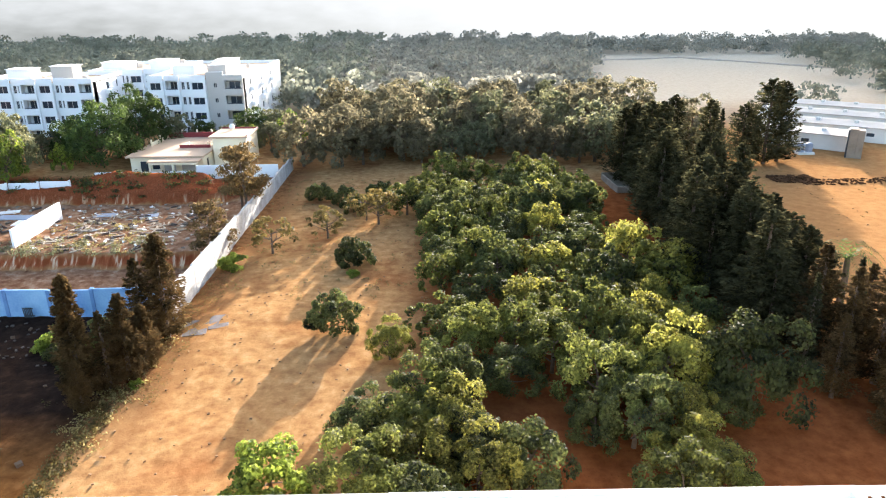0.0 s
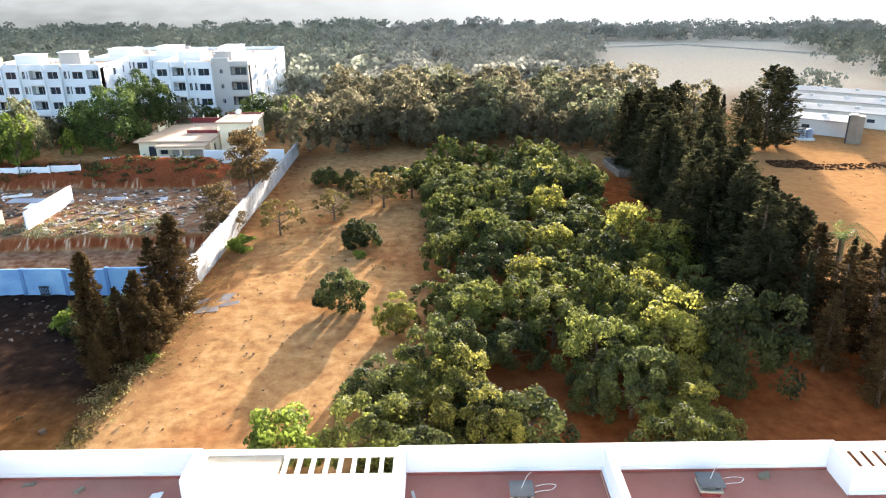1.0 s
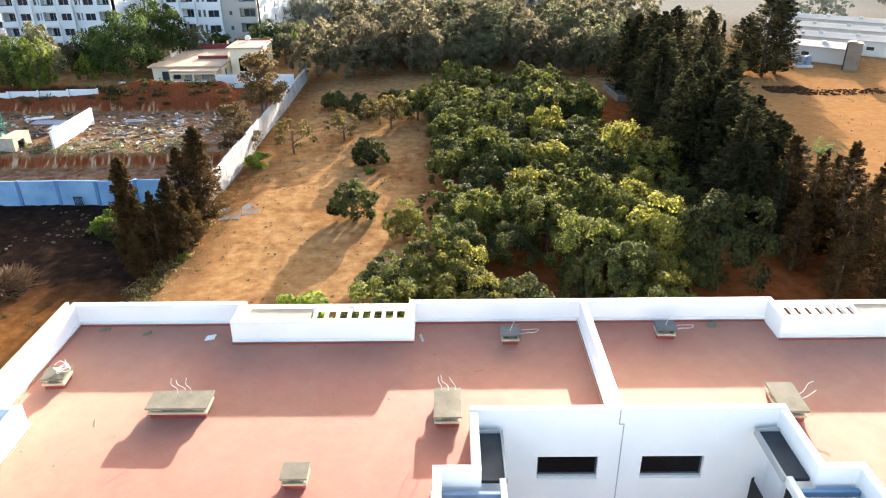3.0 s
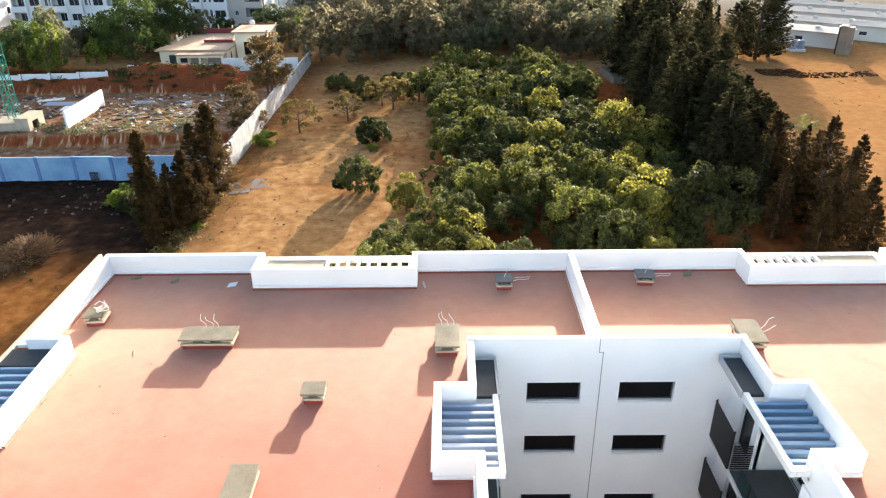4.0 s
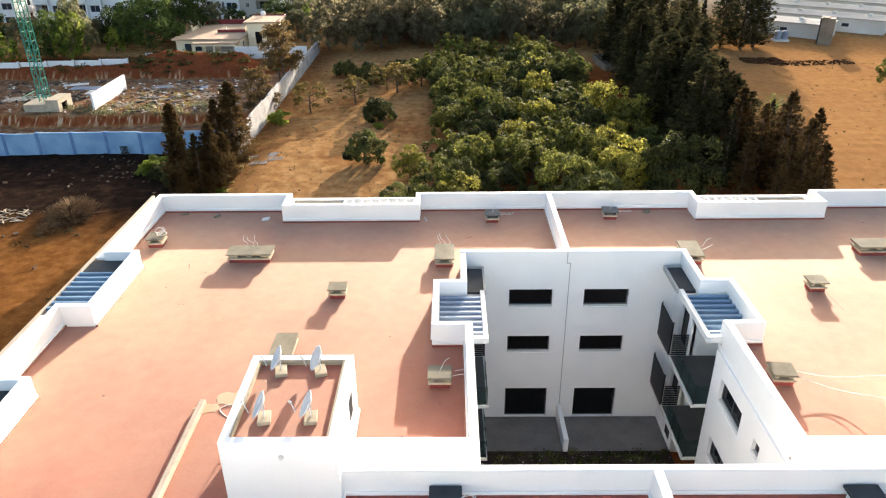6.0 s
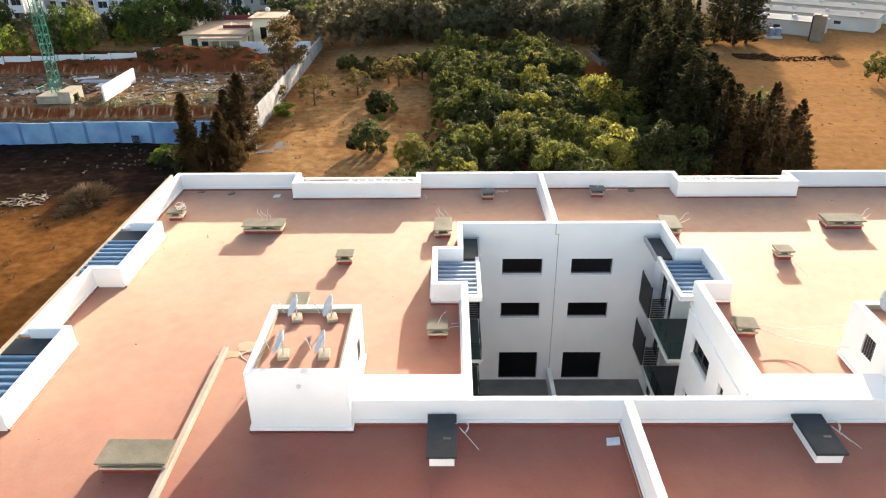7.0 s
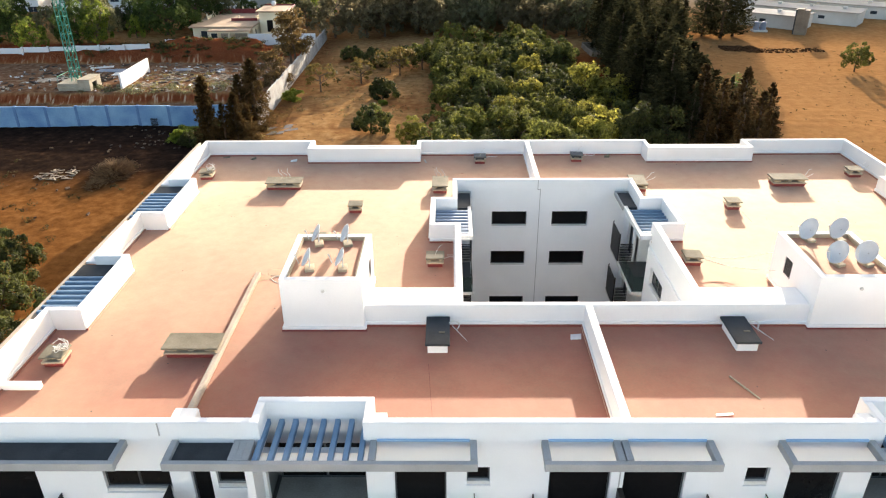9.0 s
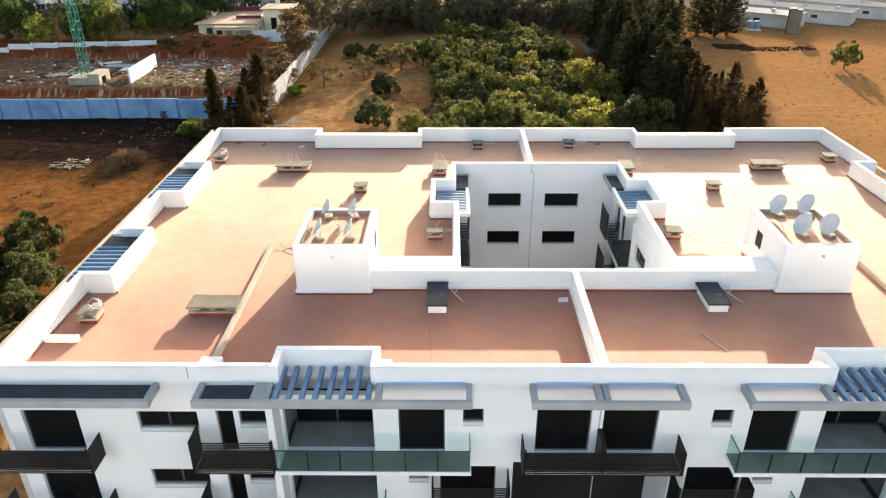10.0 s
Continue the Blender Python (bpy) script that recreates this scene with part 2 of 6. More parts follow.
def brick(bm, x0, x1, y0, y1, z0, z1):
    v = [bm.verts.new((x, y, z)) for z in (z0, z1) for y in (y0, y1) for x in (x0, x1)]
    for f in ((0, 2, 3, 1), (4, 5, 7, 6), (0, 1, 5, 4), (1, 3, 7, 5), (3, 2, 6, 7), (2, 0, 4, 6)):
        bm.faces.new([v[i] for i in f])


def boxes(rows, bevel=0.0):
    bm = bmesh.new()
    for r in rows:
        brick(bm, *r)
    if bevel:
        bmesh.ops.bevel(bm, geom=list(bm.edges), offset=bevel, segments=1, affect="EDGES", clamp_overlap=True)
    return bm


def pierced(axis, at, thick, a0, a1, z0, z1, holes):
    """A wall in the plane axis = at (to at + thick), along the other axis from a0 to a1, with holes (a, b, z, z) right through."""
    bm = bmesh.new()
    cuts = sorted({a0, a1, *[min(max(h[i], a0), a1) for h in holes for i in (0, 1)]})
    levels = sorted({z0, z1, *[min(max(h[i], z0), z1) for h in holes for i in (2, 3)]})
    na, nz = len(cuts) - 1, len(levels) - 1

    def solid(i, k):
        if i < 0 or k < 0 or i >= na or k >= nz:
            return False
        a, z = (cuts[i] + cuts[i + 1]) / 2, (levels[k] + levels[k + 1]) / 2
        return not any(h[0] < a < h[1] and h[2] < z < h[3] for h in holes)

    def pt(a, d, z):
        return (a, at + d, z) if axis == "y" else (at + d, a, z)

    def quad(*c):
        bm.faces.new([bm.verts.new(p) for p in c])
    for i in range(na):
        for k in range(nz):
            if not solid(i, k):
                continue
            a, b, u, w = cuts[i], cuts[i + 1], levels[k], levels[k + 1]
            quad(pt(a, 0, u), pt(b, 0, u), pt(b, 0, w), pt(a, 0, w))
            quad(pt(b, thick, u), pt(a, thick, u), pt(a, thick, w), pt(b, thick, w))
            if not solid(i - 1, k):
                quad(pt(a, thick, u), pt(a, 0, u), pt(a, 0, w), pt(a, thick, w))
            if not solid(i + 1, k):
                quad(pt(b, 0, u), pt(b, thick, u), pt(b, thick, w), pt(b, 0, w))
            if not solid(i, k - 1):
                quad(pt(a, thick, u), pt(b, thick, u), pt(b, 0, u), pt(a, 0, u))
            if not solid(i, k + 1):
                quad(pt(a, 0, w), pt(b, 0, w), pt(b, thick, w), pt(a, thick, w))
    bmesh.ops.remove_doubles(bm, verts=list(bm.verts), dist=0.0005)
    bmesh.ops.recalc_face_normals(bm, faces=list(bm.faces))
    return bm


def tube(bm, points, radius, sides=6):
    """A round bar through the points; radius may be one for each point."""
    pts = [Vector(p) for p in points]
    radii = radius if isinstance(radius, (list, tuple)) else [radius] * len(pts)
    rings = []
    for i, p in enumerate(pts):
        d = (pts[min(i + 1, len(pts) - 1)] - pts[max(i - 1, 0)]).normalized()
        side = d.cross(Vector((0, 0, 1)) if abs(d.z) < 0.9 else Vector((1, 0, 0))).normalized()
        up = side.cross(d)
        rings.append([bm.verts.new(p + (side * math.cos(2 * math.pi * k / sides) + up * math.sin(2 * math.pi * k / sides)) * radii[i]) for k in range(sides)])
    for a, b in zip(rings, rings[1:]):
        for k in range(sides):
            bm.faces.new((a[k], a[(k + 1) % sides], b[(k + 1) % sides], b[k]))
    bm.faces.new(rings[0][::-1])
    bm.faces.new(rings[-1])


def quads_mesh(name, corners, mat):
    """A mesh of loose quads, corners: n x 4 x 3."""
    n = len(corners)
    me = bpy.data.meshes.new(name)
    me.vertices.add(n * 4)
    me.vertices.foreach_set("co", np.ascontiguousarray(corners, dtype=np.float32).ravel())
    me.loops.add(n * 4)
    me.loops.foreach_set("vertex_index", np.arange(n * 4, dtype=np.int32))
    me.polygons.add(n)
    me.polygons.foreach_set("loop_start", np.arange(0, n * 4, 4, dtype=np.int32))
    me.update(calc_edges=True)
    me.validate()
    me.materials.append(mat)
    return me


def leaves(rng, centres, outward, size, droop=0.25, slim=0.45):
    """Rhombic leaves at the centres, roughly facing outward, with a random turn: n x 4 x 3."""
    n = len(centres)
    nrm = outward + rng.normal(0, 0.55, (n, 3))
    nrm /= np.linalg.norm(nrm, axis=1, keepdims=True) + 1e-9
    ref = rng.normal(0, 1, (n, 3))
    ref[:, 2] -= droop * 2
    u = ref - nrm * np.sum(ref * nrm, axis=1, keepdims=True)
    u /= np.linalg.norm(u, axis=1, keepdims=True) + 1e-9
    v = np.cross(nrm, u)
    s = (size * rng.uniform(0.6, 1.35, n))[:, None]
    return np.stack([centres - u * s * 0.5, centres + v * s * slim + nrm * s * 0.12, centres + u * s * 0.5, centres - v * s * slim + nrm * s * 0.12], axis=1)


def lobes(rng, count, radius, height, base, squash=1.0, taper=0.0):
    """Clump centres over a rounded, uneven crown."""
    out = []
    for i in range(count):
        a, h = rng.uniform(0, 2 * math.pi), rng.uniform(0.0, 1) ** 0.95
        r = radius * math.sqrt(max(0.05, 1 - (h * 1.05 - 0.25) ** 2)) * rng.uniform(0.5, 1.2)
        if taper:
            r = radius * (1 - h) ** taper * (0.6 + 0.4 * min(1, h * 5)) * rng.uniform(0.35, 1.12)
        out.append((r * math.cos(a) * squash, r * math.sin(a), base + h * height))
    return np.array(out)


def crown_mesh(name, seed, mat, radius, height, base, clumps, per, clump, size, squash=1.0, taper=0.0, slim=0.45):
    rng = np.random.default_rng(seed)
    centres = lobes(rng, clumps, radius, height, base, squash, taper)
    pts, outs = [], []
    for c in centres:
        d = rng.normal(0, 1, (per, 3))
        d /= np.linalg.norm(d, axis=1, keepdims=True)
        d[:, 2] = np.where(d[:, 2] < -0.3, -d[:, 2], d[:, 2])
        r = clump * rng.uniform(0.75, 1.25) * rng.uniform(0.6, 1.05, (per, 1))
        pts.append(c + d * r * np.array([1, 1, 0.75]))
        outs.append(d)
    return quads_mesh(name, leaves(rng, np.concatenate(pts), np.concatenate(outs), size, 0.25, slim), mat)


def dome_crown(name, seed, mat, radius, height, base, boughs, per, size, slim=0.32):
    """A dense rounded crown: leafy domes of many sizes set over an uneven shell."""
    rng = np.random.default_rng(seed)
    pts, outs = [], []
    for i in range(boughs):
        c = 1 - 1.35 * (i + rng.uniform(0.2, 0.8)) / boughs
        a = 2.4 * i + rng.uniform(-0.4, 0.4)
        w = math.sqrt(max(0.0, 1 - c * c))
        d = np.array([w * math.cos(a), w * math.sin(a), c])
        at = np.array([0, 0, base + height * 0.42]) + d * np.array([radius, radius, height * 0.52]) * rng.uniform(0.5, 1.15)
        big = radius * rng.uniform(0.13, 0.32)
        e = rng.normal(0, 1, (per, 3))
        e /= np.linalg.norm(e, axis=1, keepdims=True)
        e = np.where((e @ d)[:, None] < -0.35, -e, e)
        pts.append(at + e * big * rng.uniform(0.5, 1.0, (per, 1)) ** 0.55 * rng.uniform(0.85, 1.3, (per, 1)) * np.array([1, 1, rng.uniform(0.7, 1.15)]))
        outs.append(e + np.array([0, 0, 0.25]))
    return quads_mesh(name, leaves(rng, np.concatenate(pts), np.concatenate(outs), size, 0.35, slim), mat)


def fir_crown(name, seed, mat, radius, height, base, branches, per, size, power=0.8, lift=0.12):
    """A conifer crown of separate flat boughs round the stem, each a fan of narrow sprays, under a thin leader."""
    rng = np.random.default_rng(seed)
    out = []
    for i in range(branches):
        h = ((i + rng.uniform(0, 1)) / branches) ** 1.05
        a = 2.4 * i + rng.uniform(-0.5, 0.5)
        reach = radius * ((1 - h) ** power * min(1, 0.55 + 3 * h) * rng.uniform(0.6, 1.12) + 0.05)
        d = np.array([math.cos(a), math.sin(a), 0.0])
        side = np.array([-d[1], d[0], 0.0])
        up = np.array([0, 0, 1.0])
        k = rng.uniform(0.08, 1, per) ** 0.75
        off = rng.normal(0, 0.17, per) * reach * (1.15 - k)
        p = up * (base + h * (height - base)) + d * (k * reach)[:, None] + side * off[:, None] + up * (lift * k ** 2 * reach - 0.25 * np.abs(off) + rng.normal(0, 0.07 + 0.03 * reach, per))[:, None]
        u = d + side * (off / (0.3 * reach + 0.05) + rng.normal(0, 0.3, per))[:, None] + up * rng.normal(0.15, 0.3, per)[:, None]
        u /= np.linalg.norm(u, axis=1, keepdims=True)
        n = up + rng.normal(0, 0.45, (per, 3))
        v = np.cross(n, u)
        v /= np.linalg.norm(v, axis=1, keepdims=True) + 1e-9
        s = (size * rng.uniform(0.6, 1.3, per))[:, None]
        out.append(np.stack([p - u * s * 0.45, p + v * s * 0.2, p + u * s * 0.55 - up * s * 0.08, p - v * s * 0.2], axis=1))
    return quads_mesh(name, np.concatenate(out), mat)


def trunk_mesh(name, seed, height, radius, limbs, reach, start=0.35, lean=0.1):
    rng = np.random.default_rng(seed)
    bm = bmesh.new()
    bend = rng.normal(0, lean, (4, 2)) * height * 0.25
    spine = [Vector((bend[i][0] * i / 3, bend[i][1] * i / 3, height * i / 3 - (0.3 if i == 0 else 0))) for i in range(4)]
    tube(bm, spine, [radius * 1.25, radius, radius * 0.75, radius * 0.4], 7)
    for i in range(limbs):
        h = rng.uniform(start, 0.9)
        a = 2 * math.pi * i / limbs + rng.uniform(-0.4, 0.4)
        p = spine[1] * 0 + Vector((0, 0, height * h)) + Vector((bend[2][0], bend[2][1], 0)) * h * 0.6
        q = p + Vector((math.cos(a) * reach * 0.55, math.sin(a) * reach * 0.55, height * 0.16))
        e = p + Vector((math.cos(a + 0.2) * reach, math.sin(a + 0.2) * reach, height * rng.uniform(0.18, 0.42)))
        tube(bm, [p, q, e], [radius * 0.5, radius * 0.33, radius * 0.12], 5)
    me = bpy.data.meshes.new(name)
    bm.to_mesh(me)
    bm.free()
    me.materials.append(BARK)
    return me


# ---- ground ----
def smooth_step(a, b, v):
    k = np.clip((v - a) / (b - a), 0, 1)
    return k * k * (3 - 2 * k)


def ground_height(x, y):
    """Flat land that rises a little to the north, with a dug-out building site west of the long wall."""
    x, y = np.asarray(x, float), np.asarray(y, float)
    z = -0.3 + 0.6 * smooth_step(22, 60, y)
    z = z + 0.12 * np.sin(x * 0.21 + 1.3) * np.sin(y * 0.17) * smooth_step(24, 32, y)
    z = z - 0.65 * smooth_step(-26.5, -30.0, x) * smooth_step(46, 57, y)
    site = smooth_step(-24.9, -25.6, x) * smooth_step(61.2, 61.6, y)
    wob = 0.5 * np.sin(x * 0.9) + 0.35 * np.sin(x * 2.3 + 1)
    levels = -2.0 + 1.5 * smooth_step(77.6, 78.8, y + wob * 0.4) + 1.7 * smooth_step(100.7, 101.8, y + wob * 0.5) + 1.5 * np.clip((y - 101.8) / 5.5, 0, 1) + 0.2 * np.sin(x * 0.5 + y) * smooth_step(102, 104, y)
    east = smooth_step(-34, -27, x) * smooth_step(79, 83, y)
    levels = levels + east * (0.6 - levels) * 0.55
    levels = levels * (1 - smooth_step(107.5, 111, y)) + 0.3 * smooth_step(107.5, 111, y)
    mound = smooth_step(-58, -52, x)
    levels = np.where(y > 101.8, 1.2 + (levels - 1.2) * (0.06 + 0.94 * mound), levels)
    levels = np.where(y > 101.8, 0.5 + (levels - 0.5) * smooth_step(-32.5, -38.5, x), levels)
    return z * (1 - site) + levels * site


def axis_lines(edges):
    out = []
    for a, b, step in edges:
        out += list(np.arange(a, b, step))
    return np.array(out + [edges[-1][1]])


def make_ground():
    xs = axis_lines([(-2600, -600, 250), (-600, -120, 30), (-120, -70, 4), (-70, -20, 0.7), (-20, 36, 1.0), (36, 120, 3), (120, 600, 30), (600, 2600, 250)])
    ys = axis_lines([(-700, -60, 80), (-60, 20, 4), (20, 60, 0.9), (60, 116, 0.7), (116, 140, 2), (140, 400, 13), (400, 900, 60), (900, 3400, 300)])
    gx, gy = np.meshgrid(xs, ys)
    gz = ground_height(gx, gy)
    rng = np.random.default_rng(5)
    near = (np.abs(gx) < 75) & (gy > 21) & (gy < 118)
    gz = gz + near * rng.normal(0, 0.035, gz.shape)
    bank = (gx < -26.5) & (gx > -75) & (((gy > 99.5) & (gy < 110)) | ((gy > 76.5) & (gy < 79.5)))
    gz = gz + bank * rng.normal(0, 0.13, gz.shape)
    n, w = gx.size, len(xs)
    me = bpy.data.meshes.new("ground")
    idx = np.arange(n).reshape(gx.shape)
    quads = np.stack([idx[:-1, :-1], idx[:-1, 1:], idx[1:, 1:], idx[1:, :-1]], axis=-1).reshape(-1, 4)
    me.vertices.add(n)
    me.vertices.foreach_set("co", np.stack([gx, gy, gz], -1).astype(np.float32).ravel())
    me.loops.add(len(quads) * 4)
    me.loops.foreach_set("vertex_index", quads.astype(np.int32).ravel())
    me.polygons.add(len(quads))
    me.polygons.foreach_set("loop_start", np.arange(0, len(quads) * 4, 4, dtype=np.int32))
    me.update(calc_edges=True)
    for p in me.polygons:
        p.use_smooth = True
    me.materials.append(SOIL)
    return tagged(new("ground", me), "dry orange-brown bare earth with worn tracks and dug banks", "ground", kind="structure")


def soil_material():
    """Bare earth: pale dust on worn ground, redder where dug or shaded by trees, with clods and pebbles."""
    m = bpy.data.materials.new("dry_earth")
    m.use_nodes = True
    nt = m.node_tree
    bsdf = nt.nodes["Principled BSDF"]
    bsdf.inputs["Roughness"].default_value, bsdf.inputs["Specular IOR Level"].default_value = 0.95, 0.0
    geo = nt.nodes.new("ShaderNodeNewGeometry")
    xyz = nt.nodes.new("ShaderNodeSeparateXYZ")
    nt.links.new(geo.outputs["Position"], xyz.inputs[0])
    nxyz = nt.nodes.new("ShaderNodeSeparateXYZ")
    nt.links.new(geo.outputs["Normal"], nxyz.inputs[0])

    def noise_node(scale, detail, rough=0.6):
        n = nt.nodes.new("ShaderNodeTexNoise")
        n.inputs["Scale"].default_value, n.inputs["Detail"].default_value, n.inputs["Roughness"].default_value = scale, detail, rough
        nt.links.new(geo.outputs["Position"], n.inputs["Vector"])
        return n.outputs["Fac"]

    def ramp(fac, stops):
        r = nt.nodes.new("ShaderNodeValToRGB")
        while len(r.color_ramp.elements) < len(stops):
            r.color_ramp.elements.new(0.5)
        for e, (p, c) in zip(r.color_ramp.elements, stops):
            e.position, e.color = p, (*c, 1)
        nt.links.new(fac, r.inputs["Fac"])
        return r.outputs["Color"]

    def mix(fac, a, b):
        x = nt.nodes.new("ShaderNodeMix")
        x.data_type = "RGBA"
        if isinstance(fac, float):
            x.inputs["Factor"].default_value = fac
        else:
            nt.links.new(fac, x.inputs["Factor"])
        nt.links.new(a, x.inputs["A"])
        nt.links.new(b, x.inputs["B"])
        return x.outputs["Result"]

    def span(value, a, b):
        r = nt.nodes.new("ShaderNodeMapRange")
        r.inputs["From Min"].default_value, r.inputs["From Max"].default_value = a, b
        nt.links.new(value, r.inputs["Value"])
        return r.outputs["Result"]

    def times(a, b):
        r = nt.nodes.new("ShaderNodeMath")
        r.operation = "MULTIPLY"
        nt.links.new(a, r.inputs[0])
        nt.links.new(b, r.inputs[1])
        return r.outputs[0]
    broad, mid, fine = noise_node(0.10, 5), noise_node(0.9, 6, 0.65), noise_node(7.0, 5, 0.7)
    dust = ramp(mid, [(0.30, (0.20, 0.098, 0.038)), (0.55, (0.325, 0.182, 0.076)), (0.75, (0.43, 0.265, 0.125))])
    red = ramp(mid, [(0.3, (0.125, 0.037, 0.012)), (0.7, (0.22, 0.078, 0.026))])
    base = mix(span(broad, 0.50, 0.80), dust, red)
    # orchard floor and the plot west of the wall are redder soil, the floor darkened for tree shade
    orchard = times(span(xyz.outputs["X"], -4.0, 1.0), span(xyz.outputs["X"], 40.0, 32.0))
    orchard = times(orchard, span(xyz.outputs["Y"], 112.0, 100.0))
    base = mix(orchard, base, red)
    # near-black soil tone paints in the wall and cypress shadow on the plot
    shade_soil = ramp(mid, [(0.3, (0.010, 0.007, 0.006)), (0.55, (0.024, 0.015, 0.011)), (0.78, (0.06, 0.034, 0.02))])
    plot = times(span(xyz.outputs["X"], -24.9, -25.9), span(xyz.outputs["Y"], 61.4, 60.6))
    shade_zone = times(plot, span(xyz.outputs["Y"], 34.5, 43.0))
    field = ramp(mid, [(0.25, (0.25, 0.120, 0.046)), (0.55, (0.325, 0.168, 0.067)), (0.8, (0.38, 0.205, 0.087))])
    base = mix(times(span(xyz.outputs["X"], 33.0, 38.0), span(xyz.outputs["Y"], 150.0, 110.0)), base, field)
    west = ramp(mid, [(0.3, (0.11, 0.043, 0.013)), (0.55, (0.19, 0.080, 0.024)), (0.75, (0.27, 0.125, 0.042))])
    base = mix(plot, base, west)
    # dead leaves and red earth along the foot of the boundary wall
    foot = times(times(span(xyz.outputs["X"], -19.5, -23.5), span(xyz.outputs["X"], -26.0, -25.0)), span(xyz.outputs["Y"], 36.0, 48.0))
    litter_tone = ramp(fine, [(0.35, (0.075, 0.034, 0.016)), (0.55, (0.15, 0.066, 0.028)), (0.75, (0.25, 0.135, 0.06))])
    base = mix(times(foot, span(mid, 0.32, 0.55)), base, litter_tone)
    base = mix(shade_zone, base, shade_soil)
    cut = ramp(fine, [(0.35, (0.10, 0.027, 0.011)), (0.55, (0.185, 0.052, 0.021)), (0.78, (0.34, 0.19, 0.10))])
    squash = nt.nodes.new("ShaderNodeMapping")
    squash.inputs["Scale"].default_value = (1.5, 0.4, 0.12)
    nt.links.new(geo.outputs["Position"], squash.inputs["Vector"])
    streak = nt.nodes.new("ShaderNodeTexNoise")
    streak.inputs["Scale"].default_value, streak.inputs["Detail"].default_value = 1.3, 5
    nt.links.new(squash.outputs[0], streak.inputs["Vector"])
    scar = ramp(streak.outputs["Fac"], [(0.42, (0.17, 0.045, 0.017)), (0.56, (0.26, 0.08, 0.032)), (0.64, (0.50, 0.34, 0.21))])
    base = mix(span(nxyz.outputs["Z"], 0.97, 0.80), base, scar)
    berm = times(times(span(xyz.outputs["X"], -25.3, -26.0), span(xyz.outputs["Y"], 100.5, 101.5)), span(xyz.outputs["Y"], 113.0, 110.0))
    base = mix(berm, base, cut)
    site = times(span(xyz.outputs["X"], -25.3, -26.0), span(xyz.outputs["Y"], 61.2, 61.6))
    site = times(site, span(xyz.outputs["Y"], 102.0, 100.5))
    grey = ramp(mid, [(0.3, (0.095, 0.040, 0.021)), (0.5, (0.18, 0.098, 0.056)), (0.8, (0.34, 0.25, 0.18))])
    flat = times(site, span(nxyz.outputs["Z"], 0.90, 0.985))
    base = mix(flat, base, grey)
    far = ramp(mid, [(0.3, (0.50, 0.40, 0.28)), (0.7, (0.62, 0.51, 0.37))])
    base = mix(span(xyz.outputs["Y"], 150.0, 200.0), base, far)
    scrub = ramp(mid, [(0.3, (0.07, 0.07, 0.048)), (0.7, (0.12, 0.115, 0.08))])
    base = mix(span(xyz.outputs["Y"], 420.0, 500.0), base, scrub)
    pebble = ramp(fine, [(0.30, (0.55, 0.50, 0.44)), (0.42, (1, 1, 1)), (0.80, (1, 1, 1)), (0.9, (1.25, 1.2, 1.15))])
    mul = nt.nodes.new("ShaderNodeMix")
    mul.data_type, mul.blend_type = "RGBA", "MULTIPLY"
    mul.inputs["Factor"].default_value = 0.8
    nt.links.new(base, mul.inputs["A"])
    nt.links.new(pebble, mul.inputs["B"])
    nt.links.new(mul.outputs["Result"], bsdf.inputs["Base Color"])
    b = nt.nodes.new("ShaderNodeBump")
    b.inputs["Strength"].default_value, b.inputs["Distance"].default_value = 0.35, 0.10
    nt.links.new(mid, b.inputs["Height"])
    b2 = nt.nodes.new("ShaderNodeBump")
    b2.inputs["Strength"].default_value, b2.inputs["Distance"].default_value = 0.6, 0.03
    nt.links.new(fine, b2.inputs["Height"])
    nt.links.new(b.outputs["Normal"], b2.inputs["Normal"])
    nt.links.new(b2.outputs["Normal"], bsdf.inputs["Normal"])
    return m


SOIL = soil_material()
make_ground()

# ---- the apartment building ----
MID = 7.0                                  # the two halves mirror about this line
RZ, PT = 9.86, 11.0                        # roof level, parapet top
WX, EX, SY, NY = -18.3, 31.4, -12.5, 20.05  # outer faces
CW, CE, CS, CN = 1.4, 12.5, -4.0, 11.54    # courtyard faces
FLOORS = (-0.2, 3.1, 6.4)
building = thing("apartment_building", "white rendered three-storey apartment block with red roof terraces", "building")


def flip(x):
    return 2 * MID - x


def each(name, rows, bevel, mat, label=""):
    for r in rows:
        part(name, boxes([r], bevel), mat, building, label)


def deck(x0, x1, y0, y1):
    part("roof_deck", boxes([(x0, x1, y0, y1, RZ - 0.3, RZ)]), ROOF, building, "faded red waterproof roof coating")


for d in ((WX, -16.65, -12.4, -4.69), (WX, -16.65, 0.98, 6.3), (WX, -16.65, 12.14, 19.9), (-16.65, -10.0, -12.4, 19.9),
          (-10.0, -6.6, -12.4, 18.2), (-6.6, -2.15, -11.15, 18.2), (-2.15, -1.45, -12.4, 18.2), (-1.45, 0.95, 8.55, 19.9), (-1.45, -0.28, 4.7, 8.55),
          (-1.45, 1.2, -12.4, 4.7), (1.2, 12.7, -12.4, -4.1), (0.95, 13.05, 11.7, 19.9),
          (13.05, 15.65, 8.55, 19.9), (14.28, 15.65, 4.7, 8.55), (12.7, 15.65, -12.4, 4.7), (15.65, 16.45, -12.4, 18.2), (16.45, 20.9, -11.15, 18.2),
          (20.9, 23.6, -12.4, 18.2), (23.6, 29.85, -12.4, 19.9), (29.85, EX, -12.4, -4.69), (29.85, EX, 0.98, 6.3), (29.85, EX, 12.14, 19.9)):
    deck(*d)


